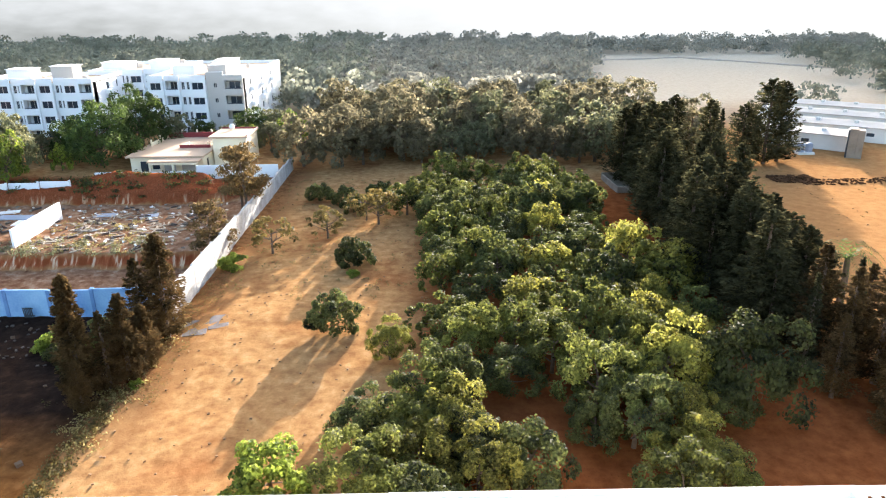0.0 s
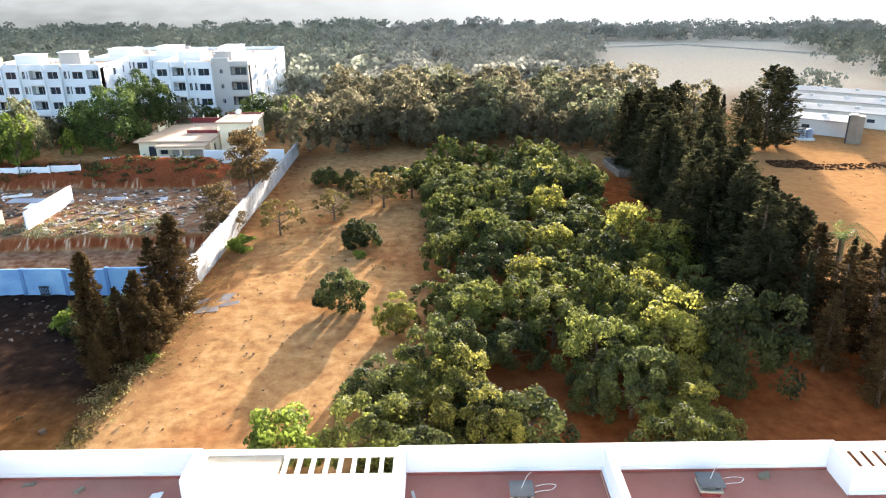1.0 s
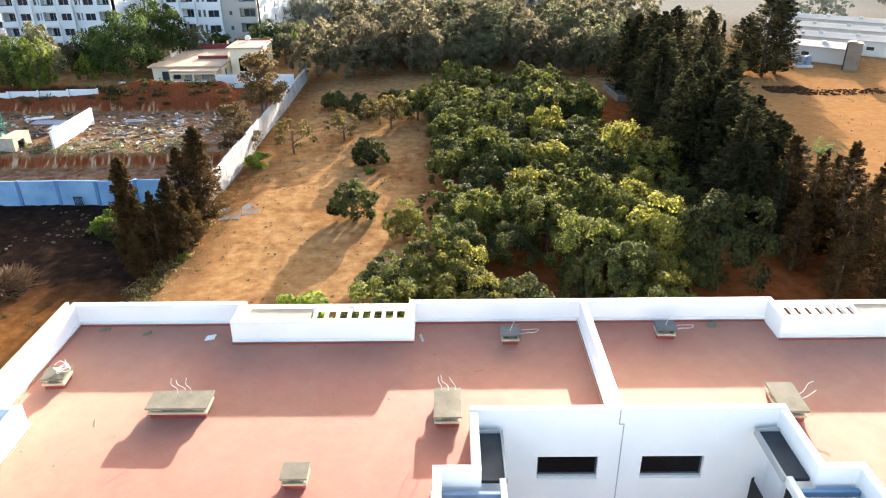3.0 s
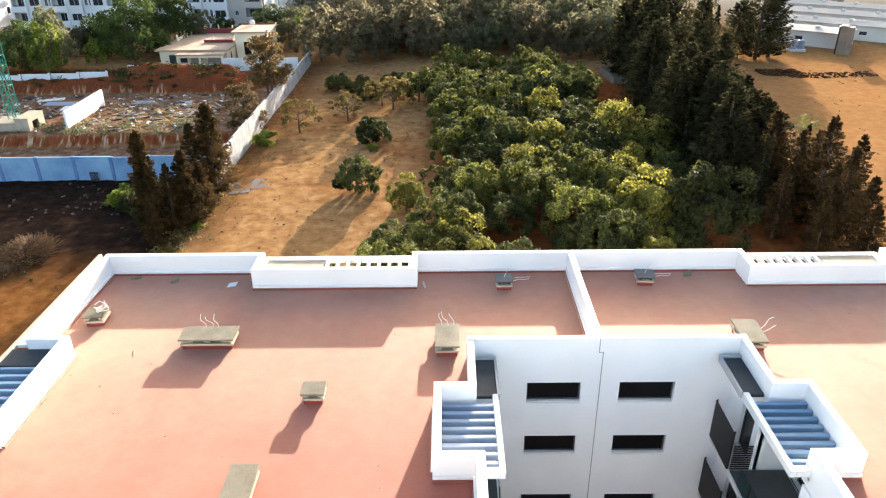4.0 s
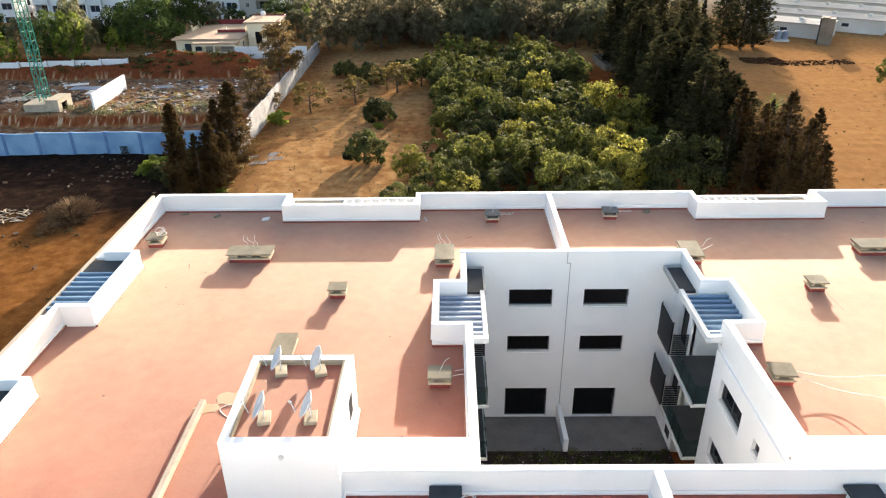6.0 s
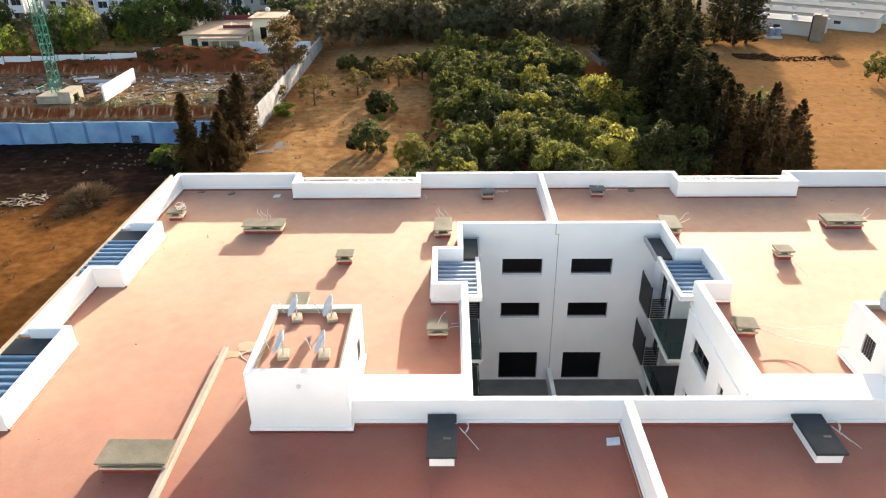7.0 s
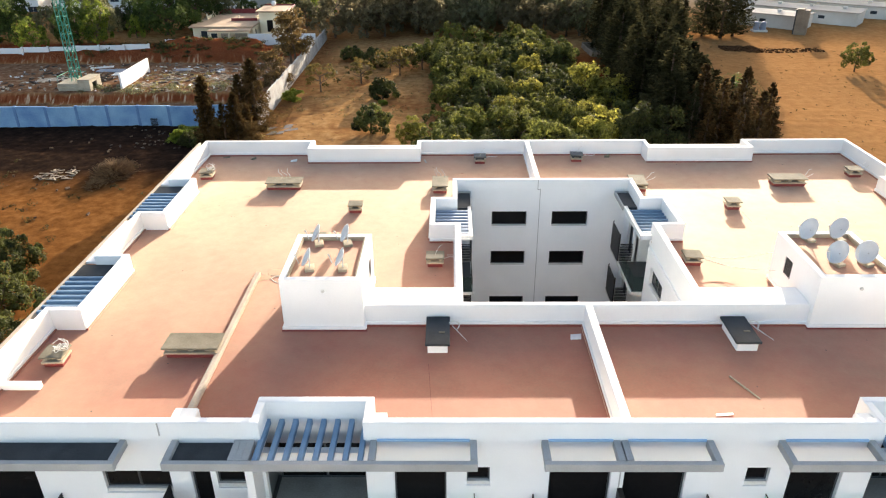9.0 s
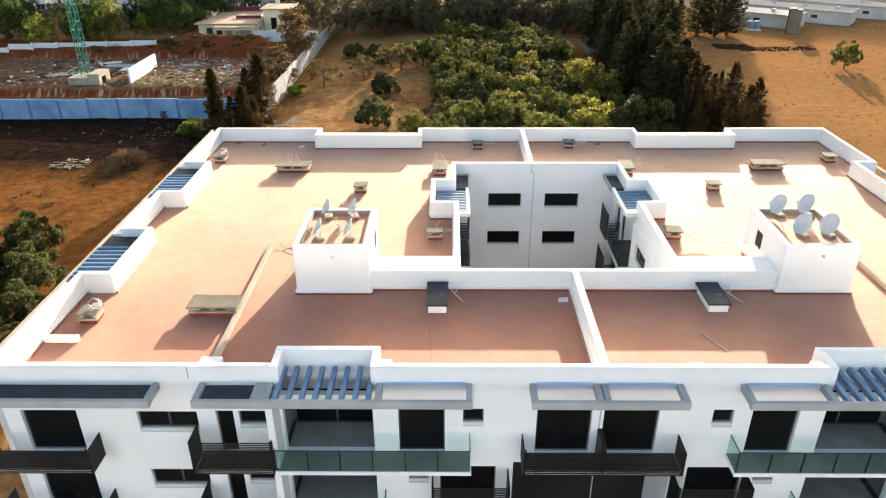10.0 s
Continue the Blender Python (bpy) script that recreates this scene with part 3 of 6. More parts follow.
def parapet(x0, x1, y0, y1, top=PT, cove=""):
    """A rendered upstand with a rounded cove and a red skirting at its foot, on the sides named in cove."""
    bm = boxes([(x0, x1, y0, y1, RZ - 0.3, top)])
    bmesh.ops.bevel(bm, geom=[e for e in bm.edges if all(v.co.z > top - 0.01 for v in e.verts)], offset=0.03, segments=2, affect="EDGES")
    part("parapet", bm, WHITE, building)
    rows, red = [], []
    for c in cove:
        s, e = {"n": ((x0, x1, y1 - 0.01, y1 + 0.07), (x0, x1, y1 - 0.01, y1 + 0.12)), "s": ((x0, x1, y0 - 0.07, y0 + 0.01), (x0, x1, y0 - 0.12, y0 + 0.01)),
                "e": ((x1 - 0.01, x1 + 0.07, y0, y1), (x1 - 0.01, x1 + 0.12, y0, y1)), "w": ((x0 - 0.07, x0 + 0.01, y0, y1), (x0 - 0.12, x0 + 0.01, y0, y1))}[c]
        rows.append((*s, RZ + 0.08, RZ + 0.24))
        red.append((*e, RZ - 0.05, RZ + 0.08))
    if rows:
        each("cove", rows, 0.02, WHITE)
        each("skirting", red, 0.01, ROOF, "red skirting strip")


# outer ring, north side with two stepped-in boxes
parapet(WX, -10.0, 19.72, NY, cove="s")
parapet(-1.45, 15.65, 19.72, NY, cove="s")
parapet(23.6, EX, 19.72, NY, cove="s")
for a, b in ((-10.0, -1.45), (15.65, 23.6)):
    parapet(a, b, 18.05, 18.35, cove="s")
    parapet(a, a + 0.3, 18.35, NY)
    parapet(b - 0.3, b, 18.35, NY)
# west and east sides
for a, b in ((-12.2, -4.69), (0.98, 6.3), (12.14, 19.72)):
    parapet(WX, WX + 0.3, a, b, cove="e")
    parapet(EX - 0.3, EX, a, b, cove="w")
for a, b in ((-4.69, 0.98), (6.3, 12.14)):
    parapet(-16.8, -16.5, a, b, cove="e")
    parapet(WX, -16.8, a, a + 0.3)
    parapet(WX, -16.8, b - 0.3, b)
    parapet(29.7, 30.0, a, b, cove="w")
    parapet(30.0, EX, a, a + 0.3)
    parapet(30.0, EX, b - 0.3, b)
# south side with two pergola boxes
for a, b in ((WX, -6.6), (-2.15, 16.45), (20.9, EX)):
    parapet(a, b, SY, SY + 0.3, PT + 0.03)
for a, b in ((-6.6, -2.15), (16.45, 20.9)):
    parapet(a, b, -11.3, -11.0, PT + 0.03, cove="n")
    parapet(a, a + 0.3, SY, -11.3, PT + 0.03)
    parapet(b - 0.3, b, SY, -11.3, PT + 0.03)
    e = b if a < 0 else a - 0.55
    part("lintel", boxes([(a + 0.001, b - 0.001, -11.3, -11.02, 8.95, RZ - 0.3)]), WHITE, building)
    part("parapet_step", boxes([(e, e + 0.55, SY + 0.3, -11.75, RZ, PT - 0.12)], 0.03), WHITE, building)
# dividers and courtyard rim
parapet(6.55, 6.87, CN + 0.3, 19.72, cove="we")
parapet(7.1, 7.45, SY + 0.3, CS - 0.3, cove="we")
parapet(0.95, 13.05, CN, CN + 0.3, PT + 0.03)
parapet(CW, flip(1.4), CS - 0.3, CS, cove="s")
for s in (0, 1):
    f = (lambda a, b: (a, b)) if s == 0 else (lambda a, b: (flip(b), flip(a)))
    parapet(*f(0.95, 1.25), 8.7, CN, cove="")
    parapet(*f(-0.43, 1.25), 8.4, 8.7)
    parapet(*f(-0.43, -0.13), 4.87, 8.4, cove="we"[s])
    parapet(*f(-0.43, 1.4), 4.57, 4.87, cove="s")
    parapet(*f(1.05, 1.4), -2.65, 4.57, cove="we"[s])
    parapet(*f((-3.25, -3.645)[s], 1.4), CS - 0.3, -2.65, cove="sn")

# ---- outer walls with their openings ----
SOUTH_BAYS = [(-17.57, -15.17, 0, 2.3), (-12.58, -9.99, 1.1, 2.25), (-9.18, -8.43, 0, 2.3), (-8.2, -6.97, 1.35, 2.3), (-6.3, -2.45, 0, 2.5),
              (-1.37, 0.62, 0, 2.45), (1.4, 2.28, 1.5, 2.45), (4.55, 6.9, 0, 2.4)]
# the lower storeys have other doors here, round a tall entrance recess
LOW_BAYS = SOUTH_BAYS[:5] + [(-1.0, -0.1, 1.5, 2.15), (0.4, 2.9, 0, 2.5)]


def both_halves(bays):
    bays = bays + [(flip(b) + 0.3, flip(a) + 0.3, u, w) for a, b, u, w in bays]
    return [h for h in bays if h[1] < EX - 0.3]


BAYS = {f: both_halves(SOUTH_BAYS if f > 6 else LOW_BAYS) for f in FLOORS}
ENTRY = (3.65, 10.65, -0.17, 5.85)
holes = [(a, b, f + u + (0.03 if u == 0 else 0), f + w) for f in FLOORS for a, b, u, w in BAYS[f]] + [ENTRY]
part("wall_south", pierced("y", SY, 0.3, WX, EX, -0.4, RZ - 0.3, holes), WHITE, building, "bright white rendered street front")
part("wall_north", pierced("y", NY - 0.3, 0.3, WX, EX, -0.4, RZ - 0.3, [(a, b, f + 0.03, f + 2.5) for f in FLOORS for a, b in ((-9.7, -1.75), (15.7, 23.3))]), WHITE, building)
part("wall_west", pierced("x", WX, 0.3, SY + 0.3, NY - 0.3, -0.4, RZ - 0.3, [(a, b, f + 0.03, f + 2.5) for f in FLOORS for a, b in ((-4.4, 0.7), (6.6, 11.85))]), WHITE, building)
part("wall_east", pierced("x", EX - 0.3, 0.3, SY + 0.3, NY - 0.3, -0.4, RZ - 0.3, []), WHITE, building)
# the return wall's shade is put in with this greyer render
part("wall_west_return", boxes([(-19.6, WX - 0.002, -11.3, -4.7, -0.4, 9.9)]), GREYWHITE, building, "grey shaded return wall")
# courtyard faces
north_court = [(3.64, 6.04, z - 1.15, z) for z in (8.7, 5.65)] + [(7.76, 10.22, z - 1.15, z) for z in (8.7, 5.65)] + [(3.62, 6.1, -0.17, 1.95), (7.7, 10.15, -0.17, 1.95)]
part("wall_courtyard_north", pierced("y", CN, 0.3, 0.95, 13.05, -0.4, RZ - 0.3, north_court), WHITE, building)
part("wall_courtyard_south", pierced("y", CS - 0.3, 0.3, 1.05, CE + 0.35, -0.4, RZ - 0.3, []), WHITE, building)
side = [(1.2, 3.6, f + 1.1, f + 2.3) for f in FLOORS] + [(-0.7, -0.1, f + 1.5, f + 2.2) for f in FLOORS] + [(-3.3, -1.6, f + 1.1, f + 2.3) for f in FLOORS]
for s in (0, 1):
    x = CW - 0.3 if s == 0 else CE
    part("wall_courtyard_side", pierced("x", x, 0.3, CS, 4.6, -0.4, RZ - 0.3, side), WHITE, building)
    x = 0.95 if s == 0 else flip(1.25)
    part("wall_courtyard_side", pierced("x", x, 0.3, 8.6, CN, -0.4, RZ - 0.3, [(9.0, 10.2, f + 0.03, f + 2.2) for f in FLOORS]), WHITE, building)
    # the recess behind the courtyard balconies
    x = -0.6 if s == 0 else flip(-0.3)
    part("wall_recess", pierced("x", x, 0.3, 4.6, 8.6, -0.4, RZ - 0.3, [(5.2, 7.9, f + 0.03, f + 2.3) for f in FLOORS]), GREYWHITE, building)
    f2 = (lambda a, b: (a, b)) if s == 0 else (lambda a, b: (flip(b), flip(a)))
    each("wall_recess", [(*f2(-0.3, 1.1), 4.35, 4.6, -0.4, RZ - 0.3), (*f2(-0.3, 1.1), 8.6, 8.85, -0.4, RZ - 0.3)], 0, WHITE)
# floors, with the rooms' dark inner walls set back behind the glass
for f in FLOORS:
    part("floor_slab", boxes([(WX + 0.3, -0.3, SY + 0.3, NY - 0.3, f - 0.25, f), (flip(-0.3), EX - 0.3, SY + 0.3, NY - 0.3, f - 0.25, f),
                              (-0.3, flip(-0.3), SY + (0.3 if f > 6 or f < 1 else 3.3), CS - 0.3, f - 0.25, f), (-0.3, flip(-0.3), CN + 0.3, NY - 0.3, f - 0.25, f)]), DARKTILE, building)
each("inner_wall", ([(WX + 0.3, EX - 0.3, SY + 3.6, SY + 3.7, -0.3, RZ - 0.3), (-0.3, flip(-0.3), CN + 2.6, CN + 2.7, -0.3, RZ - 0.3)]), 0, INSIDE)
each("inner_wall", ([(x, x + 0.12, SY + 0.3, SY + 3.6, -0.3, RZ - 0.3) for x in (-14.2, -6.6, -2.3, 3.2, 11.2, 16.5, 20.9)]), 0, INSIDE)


def window(x0, x1, z0, z1, axis, at, inward, leaves_n=2, sill=True):
    """Sliding window set back in its opening: frame, dark panes and a projecting sill."""
    def place(a0, a1, d0, d1, u, w):
        lo, hi = sorted((at + inward * d0, at + inward * d1))
        return (a0, a1, lo, hi, u, w) if axis == "y" else (lo, hi, a0, a1, u, w)
    t = 0.06
    low = z0
    if sill:
        z0 = z0 + (0.2 if axis == "y" and at < 0 else 0.1)
    rows = [place(x0, x1, 0.16, 0.24, z0, z0 + t), place(x0, x1, 0.16, 0.24, z1 - t, z1), place(x0, x0 + t, 0.16, 0.24, z0 + t, z1 - t), place(x1 - t, x1, 0.16, 0.24, z0 + t, z1 - t)]
    for i in range(1, leaves_n):
        x = x0 + (x1 - x0) * i / leaves_n
        rows.append(place(x - 0.04, x + 0.04, 0.17, 0.23, z0 + t, z1 - t))
    ob = part("window", boxes(rows, 0.008), FRAME, building, "sliding window with dark glass in grey frame")
    for i in range(leaves_n):
        a, b = x0 + (x1 - x0) * i / leaves_n, x0 + (x1 - x0) * (i + 1) / leaves_n
        part("pane", boxes([place(a + t, b - 0.04, 0.195, 0.205, z0 + t, z1 - t)]), WINDOWDARK, ob)
    if sill:
        part("sill", boxes([place(x0, x1, 0.05, 0.24, low, z0)], 0.005), GREYWHITE, ob)
        part("sill_edge", boxes([place(x0 - 0.04, x1 + 0.04, -0.025, 0.05, low - 0.03, low + 0.02)], 0.005), WHITE, ob)
    return ob


for f in FLOORS:
    for a, b, u, w in BAYS[f]:
        if u == 0 and b - a > 3:
            continue
        window(a, b, f + (u or 0.03), f + w, "y", SY, 1, 2 if u > 0 and b - a > 2 else 1, u > 0)
    # glazed back of the deep loggias
    for a, b in ((-6.3, -2.45), (flip(-2.45) + 0.3, flip(-6.3) + 0.3)):
        window(a, b, f + 0.03, f + 2.3, "y", SY + 1.75, 1, 2, False)
        part("loggia_floor", boxes([(a, b, SY + 0.004, SY + 1.9, f, f + 0.02)]), LOGGIATILE, building, "dusty grey loggia floor")
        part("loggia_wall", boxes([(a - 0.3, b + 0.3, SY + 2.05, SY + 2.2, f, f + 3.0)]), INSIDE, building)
for a, b, u, w in north_court:
    window(a, b, u, w, "y", CN, 1, 1, u > 0)
for f in FLOORS:
    for s in (0, 1):
        at, inn = (CW, -1) if s == 0 else (CE, 1)
        for a, b, u, w in ((1.2, 3.6, 1.1, 2.3), (-0.7, -0.1, 1.5, 2.2), (-3.3, -1.6, 1.1, 2.3)):
            window(a, b, f + u, f + w, "x", at, inn, 2 if b - a > 1 else 1)
        window(5.2, 7.9, f + 0.03, f + 2.3, "x", -0.3 if s == 0 else flip(-0.3), inn, 2, False)
        window(9.0, 10.2, f + 0.03, f + 2.2, "x", 1.25 if s == 0 else flip(1.25), inn, 1, False)

each("entrance_recess", [(3.35, 3.6, SY + 0.302, SY + 3.2, -0.3, 5.9), (10.7, 10.95, SY + 0.302, SY + 3.2, -0.3, 5.9)], 0, WHITE)
# back and ceiling take a near-black colour in place of deep shade
each("entrance_recess", [(3.6, 10.7, SY + 3.0, SY + 3.2, -0.3, 5.9), (3.6, 10.7, SY + 0.302, SY + 3.0, 5.85, 6.1)], 0, BLACKMETAL, "entrance recess coloured near black for its shade")
# movement joints between the two halves
part("joint_cover", boxes([(6.86, 6.9, CN - 0.02, CN - 0.001, -0.3, 10.3), (6.7, 6.9, CN - 0.02, CN - 0.001, 10.3, 10.34), (6.68, 6.72, CN - 0.02, CN - 0.001, 10.3, PT)]), SMOOTHGREY, building, "grey movement joint strip")
part("joint_cover", boxes([(7.22, 7.27, SY - 0.02, SY - 0.001, -0.3, 10.0)]), SMOOTHGREY, building, "grey movement joint strip")
part("joint_cover", boxes([(-10.05, -10.0, SY - 0.02, SY - 0.001, 10.4, PT)]), SMOOTHGREY, building, "grey movement joint strip")
# courtyard floor, patios and planting bed
part("courtyard_floor", boxes([(CW - 1.7, CE + 1.7, CS, 6.6, -0.6, -0.35)]), TILE, building)
part("patio", boxes([(1.25, 12.75, 8.5, CN, -0.5, -0.2)], 0.01), TILE, building, "grey tiled patio")
part("patio_wall", boxes([(6.72, 7.0, 8.45, CN, -0.2, 0.75)], 0.03), WHITE, building)
part("planting_bed", boxes([(1.25, 12.75, 6.8, 8.5, -0.5, -0.12)]), material("bed_soil", (0.05, 0.03, 0.02), 0.95, (0.03, 0.018, 0.012), 2, 20, 0.5), building, "dark soil bed")

# roof-edge cornice, canopies and beams
for y0, y1 in ((-13.5, 20.9),):
    part("edge_beam", boxes([(-19.19, -19.0, y0, y1, 10.32, 10.54)], 0.02), PALEKERB, building, "raw concrete edge beam")
    part("edge_beam", boxes([(EX + 0.55, EX + 0.85, y0, y1, 10.02, 10.30)], 0.02), CREAM, building, "raw concrete edge beam")
for y0, y1 in ((-12.5, -4.7), (1.0, 6.3), (12.15, 20.05)):
    part("eave_slab", boxes([(-19.0, WX - 0.003, y0, y1, 10.34, 10.5)], 0.01), WHITE, building)
for a, b in ((-10.0, -1.45), (15.65, 23.6)):
    part("edge_beam", boxes([(a - 0.1, b + 0.1, 20.55, 20.85, 10.02, 10.32)], 0.02), SLATWHITE, building, "white painted edge beam")
    part("edge_beam", boxes([(a, a + 0.3, NY + 0.003, 20.55, 10.02, 10.32), (b - 0.3, b, NY + 0.003, 20.55, 10.02, 10.32)], 0.02), SLATWHITE, building)
    west = a < 0
    s0, s1 = (a + 0.3, -6.6) if west else (20.4, b - 0.3)
    part("eave_slab", boxes([(s0, s1, 18.36, 20.545, 10.06, 10.22)], 0.01), CREAM, building)
    lo, hi = (-6.4, b - 0.45) if west else (a + 0.45, 20.2)
    me = part("pergola_slat", boxes([(-0.08, 0.08, 18.36, 20.545, 10.04, 10.28)], 0.01), SLATWHITE, building)
    me.location.x = lo
    for k in range(1, 9):
        share("pergola_slat", me.data, building, Matrix.Translation((lo + (hi - lo) * k / 8, 0, 0)))


def slats_across(x0, x1, y0, y1, count, mat, along="x", z=10.04):
    """Pergola slats side by side over a notch in the roof."""
    if along == "x":
        ob = part("pergola_slat", boxes([(x0, x1, -0.09, 0.09, z, z + 0.26)], 0.02), mat, building)
        step = (y1 - y0) / (count - 1)
        ob.location.y = y0
        for k in range(1, count):
            share("pergola_slat", ob.data, building, Matrix.Translation((0, y0 + step * k, 0)))
    else:
        ob = part("pergola_slat", boxes([(-0.1, 0.1, y0, y1, z, z + 0.26)], 0.02), mat, building)
        step = (x1 - x0) / (count - 1)
        ob.location.x = x0
        for k in range(1, count):
            share("pergola_slat", ob.data, building, Matrix.Translation((x0 + step * k, 0, 0)))


for a, b in ((-4.39, 0.68), (6.6, 11.84)):
    slats_across(-18.99, -16.81, a + 0.3, b - 1.5, 8, SLATBLUE, "x", 10.32)
    # charcoal slab put in for the dark open gap at the notch's north end
    part("eave_slab", boxes([(-18.99, -16.81, b - 1.2, b, 10.34, 10.48)]), CHARCOAL, building)
    slats_across(30.01, EX + 0.54, a + 0.3, b - 1.5, 8, SLATBLUE)
for x0, x1 in ((-6.28, -2.48), (16.9, 20.6)):
    slats_across(x0, x1, -13.54, -11.31, 8, SLATBLUE, "y", 9.94)
for s in (0, 1):
    f = (lambda a, b: (a, b)) if s == 0 else (lambda a, b: (flip(b), flip(a)))
    # same slats in two tones: west coloured as sunlit, east as shaded
    slats_across(*f(-0.12, 1.89), 4.98, 8.1, 8, SLATBLUE if s else SLATLIT)
    each("edge_beam", [(*f(1.9, 2.12), 4.45, 8.75, 10.02, 10.32), (*f(1.41, 1.9), 4.45, 4.75, 10.02, 10.32)], 0.02, SLATWHITE)
    part("canopy", boxes([(*f(1.26, 2.1), 8.75, 11.2, 10.05, 10.2)], 0.01), CHARCOAL, building, "charcoal coated canopy slab")
    each("canopy_rim", [(*f(2.1, 2.2), 8.75, 11.2, 10.0, 10.3), (*f(1.26, 2.2), 11.2, 11.3, 10.0, 10.3)], 0.01, SMOOTHGREY)


def canopy(x0, x1, arms, solid):
    """Grey concrete canopy frame on the street front; solid spans carry a dark slab."""
    part("canopy", boxes([(x0, x1, -13.75, -13.55, 9.84, 10.2)] + [(a, a + 0.25, -13.55, SY - 0.002, 9.9, 10.22) for a in arms], 0.015), SMOOTHGREY, building, "grey concrete canopy frame")
    for a, b in solid:
        part("canopy_slab", boxes([(a, b, -13.545, SY - 0.003, 9.92, 10.06)]), CHARCOAL, building, "charcoal coated canopy slab")


# blue skylight on the wall between canopy arms, added as coloured strips
SKYSTRIP = material("sky_blue_strip", (0.40, 0.58, 0.80), 0.7, (0.33, 0.50, 0.72), 1.5, 20, 0.05)
for a, b in ((-1.95, 1.5), (4.4, 6.8), (7.35, 10.25), (13.15, 16.2)):
    part("sky_strip", boxes([(a, b, SY - 0.07, SY - 0.004, 10.16, 10.27)], 0.015), SKYSTRIP, building, "pale blue strip for skylight on the wall")
canopy(-19.1, -11.3, (-19.1, -11.55), ((-18.85, -11.56),))
canopy(-9.6, 1.75, (-9.6, -7.25, -7.0, -6.75, -2.2, 1.5), ((-9.34, -7.26),))
canopy(4.15, 10.5, (4.15, 6.8, 7.1, 10.25), ())
canopy(12.9, 23.9, (12.9, 16.2, 20.9, 23.65), ((21.2, 23.6),))
canopy(25.6, 33.0, (25.6, 32.7), ((25.9, 32.6),))


def glass_balcony(x0, x1, f):
    ob = part("balcony", boxes([(x0, x1, -13.7, SY - 0.003, f - 0.2, f)], 0.015), WHITE, building, "white balcony slab with glass balustrade")
    part("floor_tiles", boxes([(x0 + 0.04, x1 - 0.04, -13.66, SY - 0.004, f, f + 0.012)]), LOGGIATILE, ob)
    n = max(2, round((x1 - x0) / 1.35))
    for i in range(n):
        a, b = x0 + 0.05 + (x1 - x0 - 0.1) * i / n, x0 + 0.05 + (x1 - x0 - 0.1) * (i + 1) / n
        part("glass_panel", boxes([(a + 0.02, b - 0.02, -13.64, -13.625, f - 0.1, f + 1.1)]), GLASS, ob)
        part("post", boxes([(a - 0.02, a + 0.02, -13.66, -13.60, f - 0.1, f + 1.05)]), BLACKMETAL, ob)
    part("top_rail", boxes([(x0 + 0.03, x1 - 0.03, -13.65, -13.615, f + 1.1, f + 1.125)]), BLACKMETAL, ob)
    for x in (x0 + 0.05, x1 - 0.065):
        part("top_rail", boxes([(x - 0.01, x + 0.025, -13.61, SY - 0.03, f + 1.1, f + 1.125)]), BLACKMETAL, ob)
        part("glass_panel", boxes([(x, x + 0.015, -13.6, SY - 0.03, f - 0.1, f + 1.1)]), GLASS, ob)


def slat_balcony(x0, x1, f, height=1.15, split=()):
    ob = part("balcony", boxes([(x0, x1, -13.6, SY - 0.003, f - 0.2, f)], 0.015), WHITE, building, "white balcony slab with dark slatted railing")
    part("floor_tiles", boxes([(x0 + 0.04, x1 - 0.04, -13.58, SY - 0.004, f, f + 0.012)]), DARKTILE, ob)
    n = round(height / 0.1)
    front = boxes([(x0 - 0.05, x1 + 0.05, -13.69, -13.66, -0.022, 0.022)])
    first = part("slat", front, BLACKMETAL, ob)
    first.location.z = f - 0.15
    second = part("slat", boxes([(0, 0.05, -13.66, SY - 0.003, -0.024, 0.024)]), BLACKMETAL, ob)
    second.location = (x0 - 0.05, 0, f - 0.15)
    share("slat", second.data, ob, Matrix.Translation((x1, 0, f - 0.15)))
    for k in range(1, n + 2):
        z = f - 0.15 + 0.1 * k
        share("slat", first.data, ob, Matrix.Translation((0, 0, z)))
        share("slat", second.data, ob, Matrix.Translation((x0 - 0.05, 0, z)))
        share("slat", second.data, ob, Matrix.Translation((x1, 0, z)))
    for x in (x0, *split, x1 - 0.05):
        part("post", boxes([(x, x + 0.05, -13.66, -13.61, f - 0.2, f + height + 0.05)]), BLACKMETAL, ob)
    for x in split:
        part("screen", boxes([(x - 0.1, x + 0.1, -13.6, SY - 0.003, f, f + height + 0.25)]), BLACKMETAL, ob)


for f in FLOORS[1:]:
    slat_balcony(-19.0, -14.45, f)
    slat_balcony(-10.05, -6.65, f, 1.55)
    slat_balcony(21.3, 24.6, f, 1.55)
    slat_balcony(29.0, 33.2, f)
glass_balcony(-6.6, 1.75, FLOORS[2])
glass_balcony(12.9, 21.2, FLOORS[2])
slat_balcony(4.0, 10.7, FLOORS[2], split=(7.3,))
glass_balcony(-6.6, -2.0, FLOORS[1])
glass_balcony(16.2, 21.2, FLOORS[1])
slat_balcony(0.1, 3.4, FLOORS[1], 2.35)
slat_balcony(10.75, 13.9, FLOORS[1], 2.35)
part("party_wall_fin", boxes([(-6.72, -6.42, -13.5, SY - 0.003, -0.3, 9.9)], 0.01), WHITE, building)
part("party_wall_fin", boxes([(20.72, 21.02, -13.5, SY - 0.003, -0.3, 9.9)], 0.01), WHITE, building)


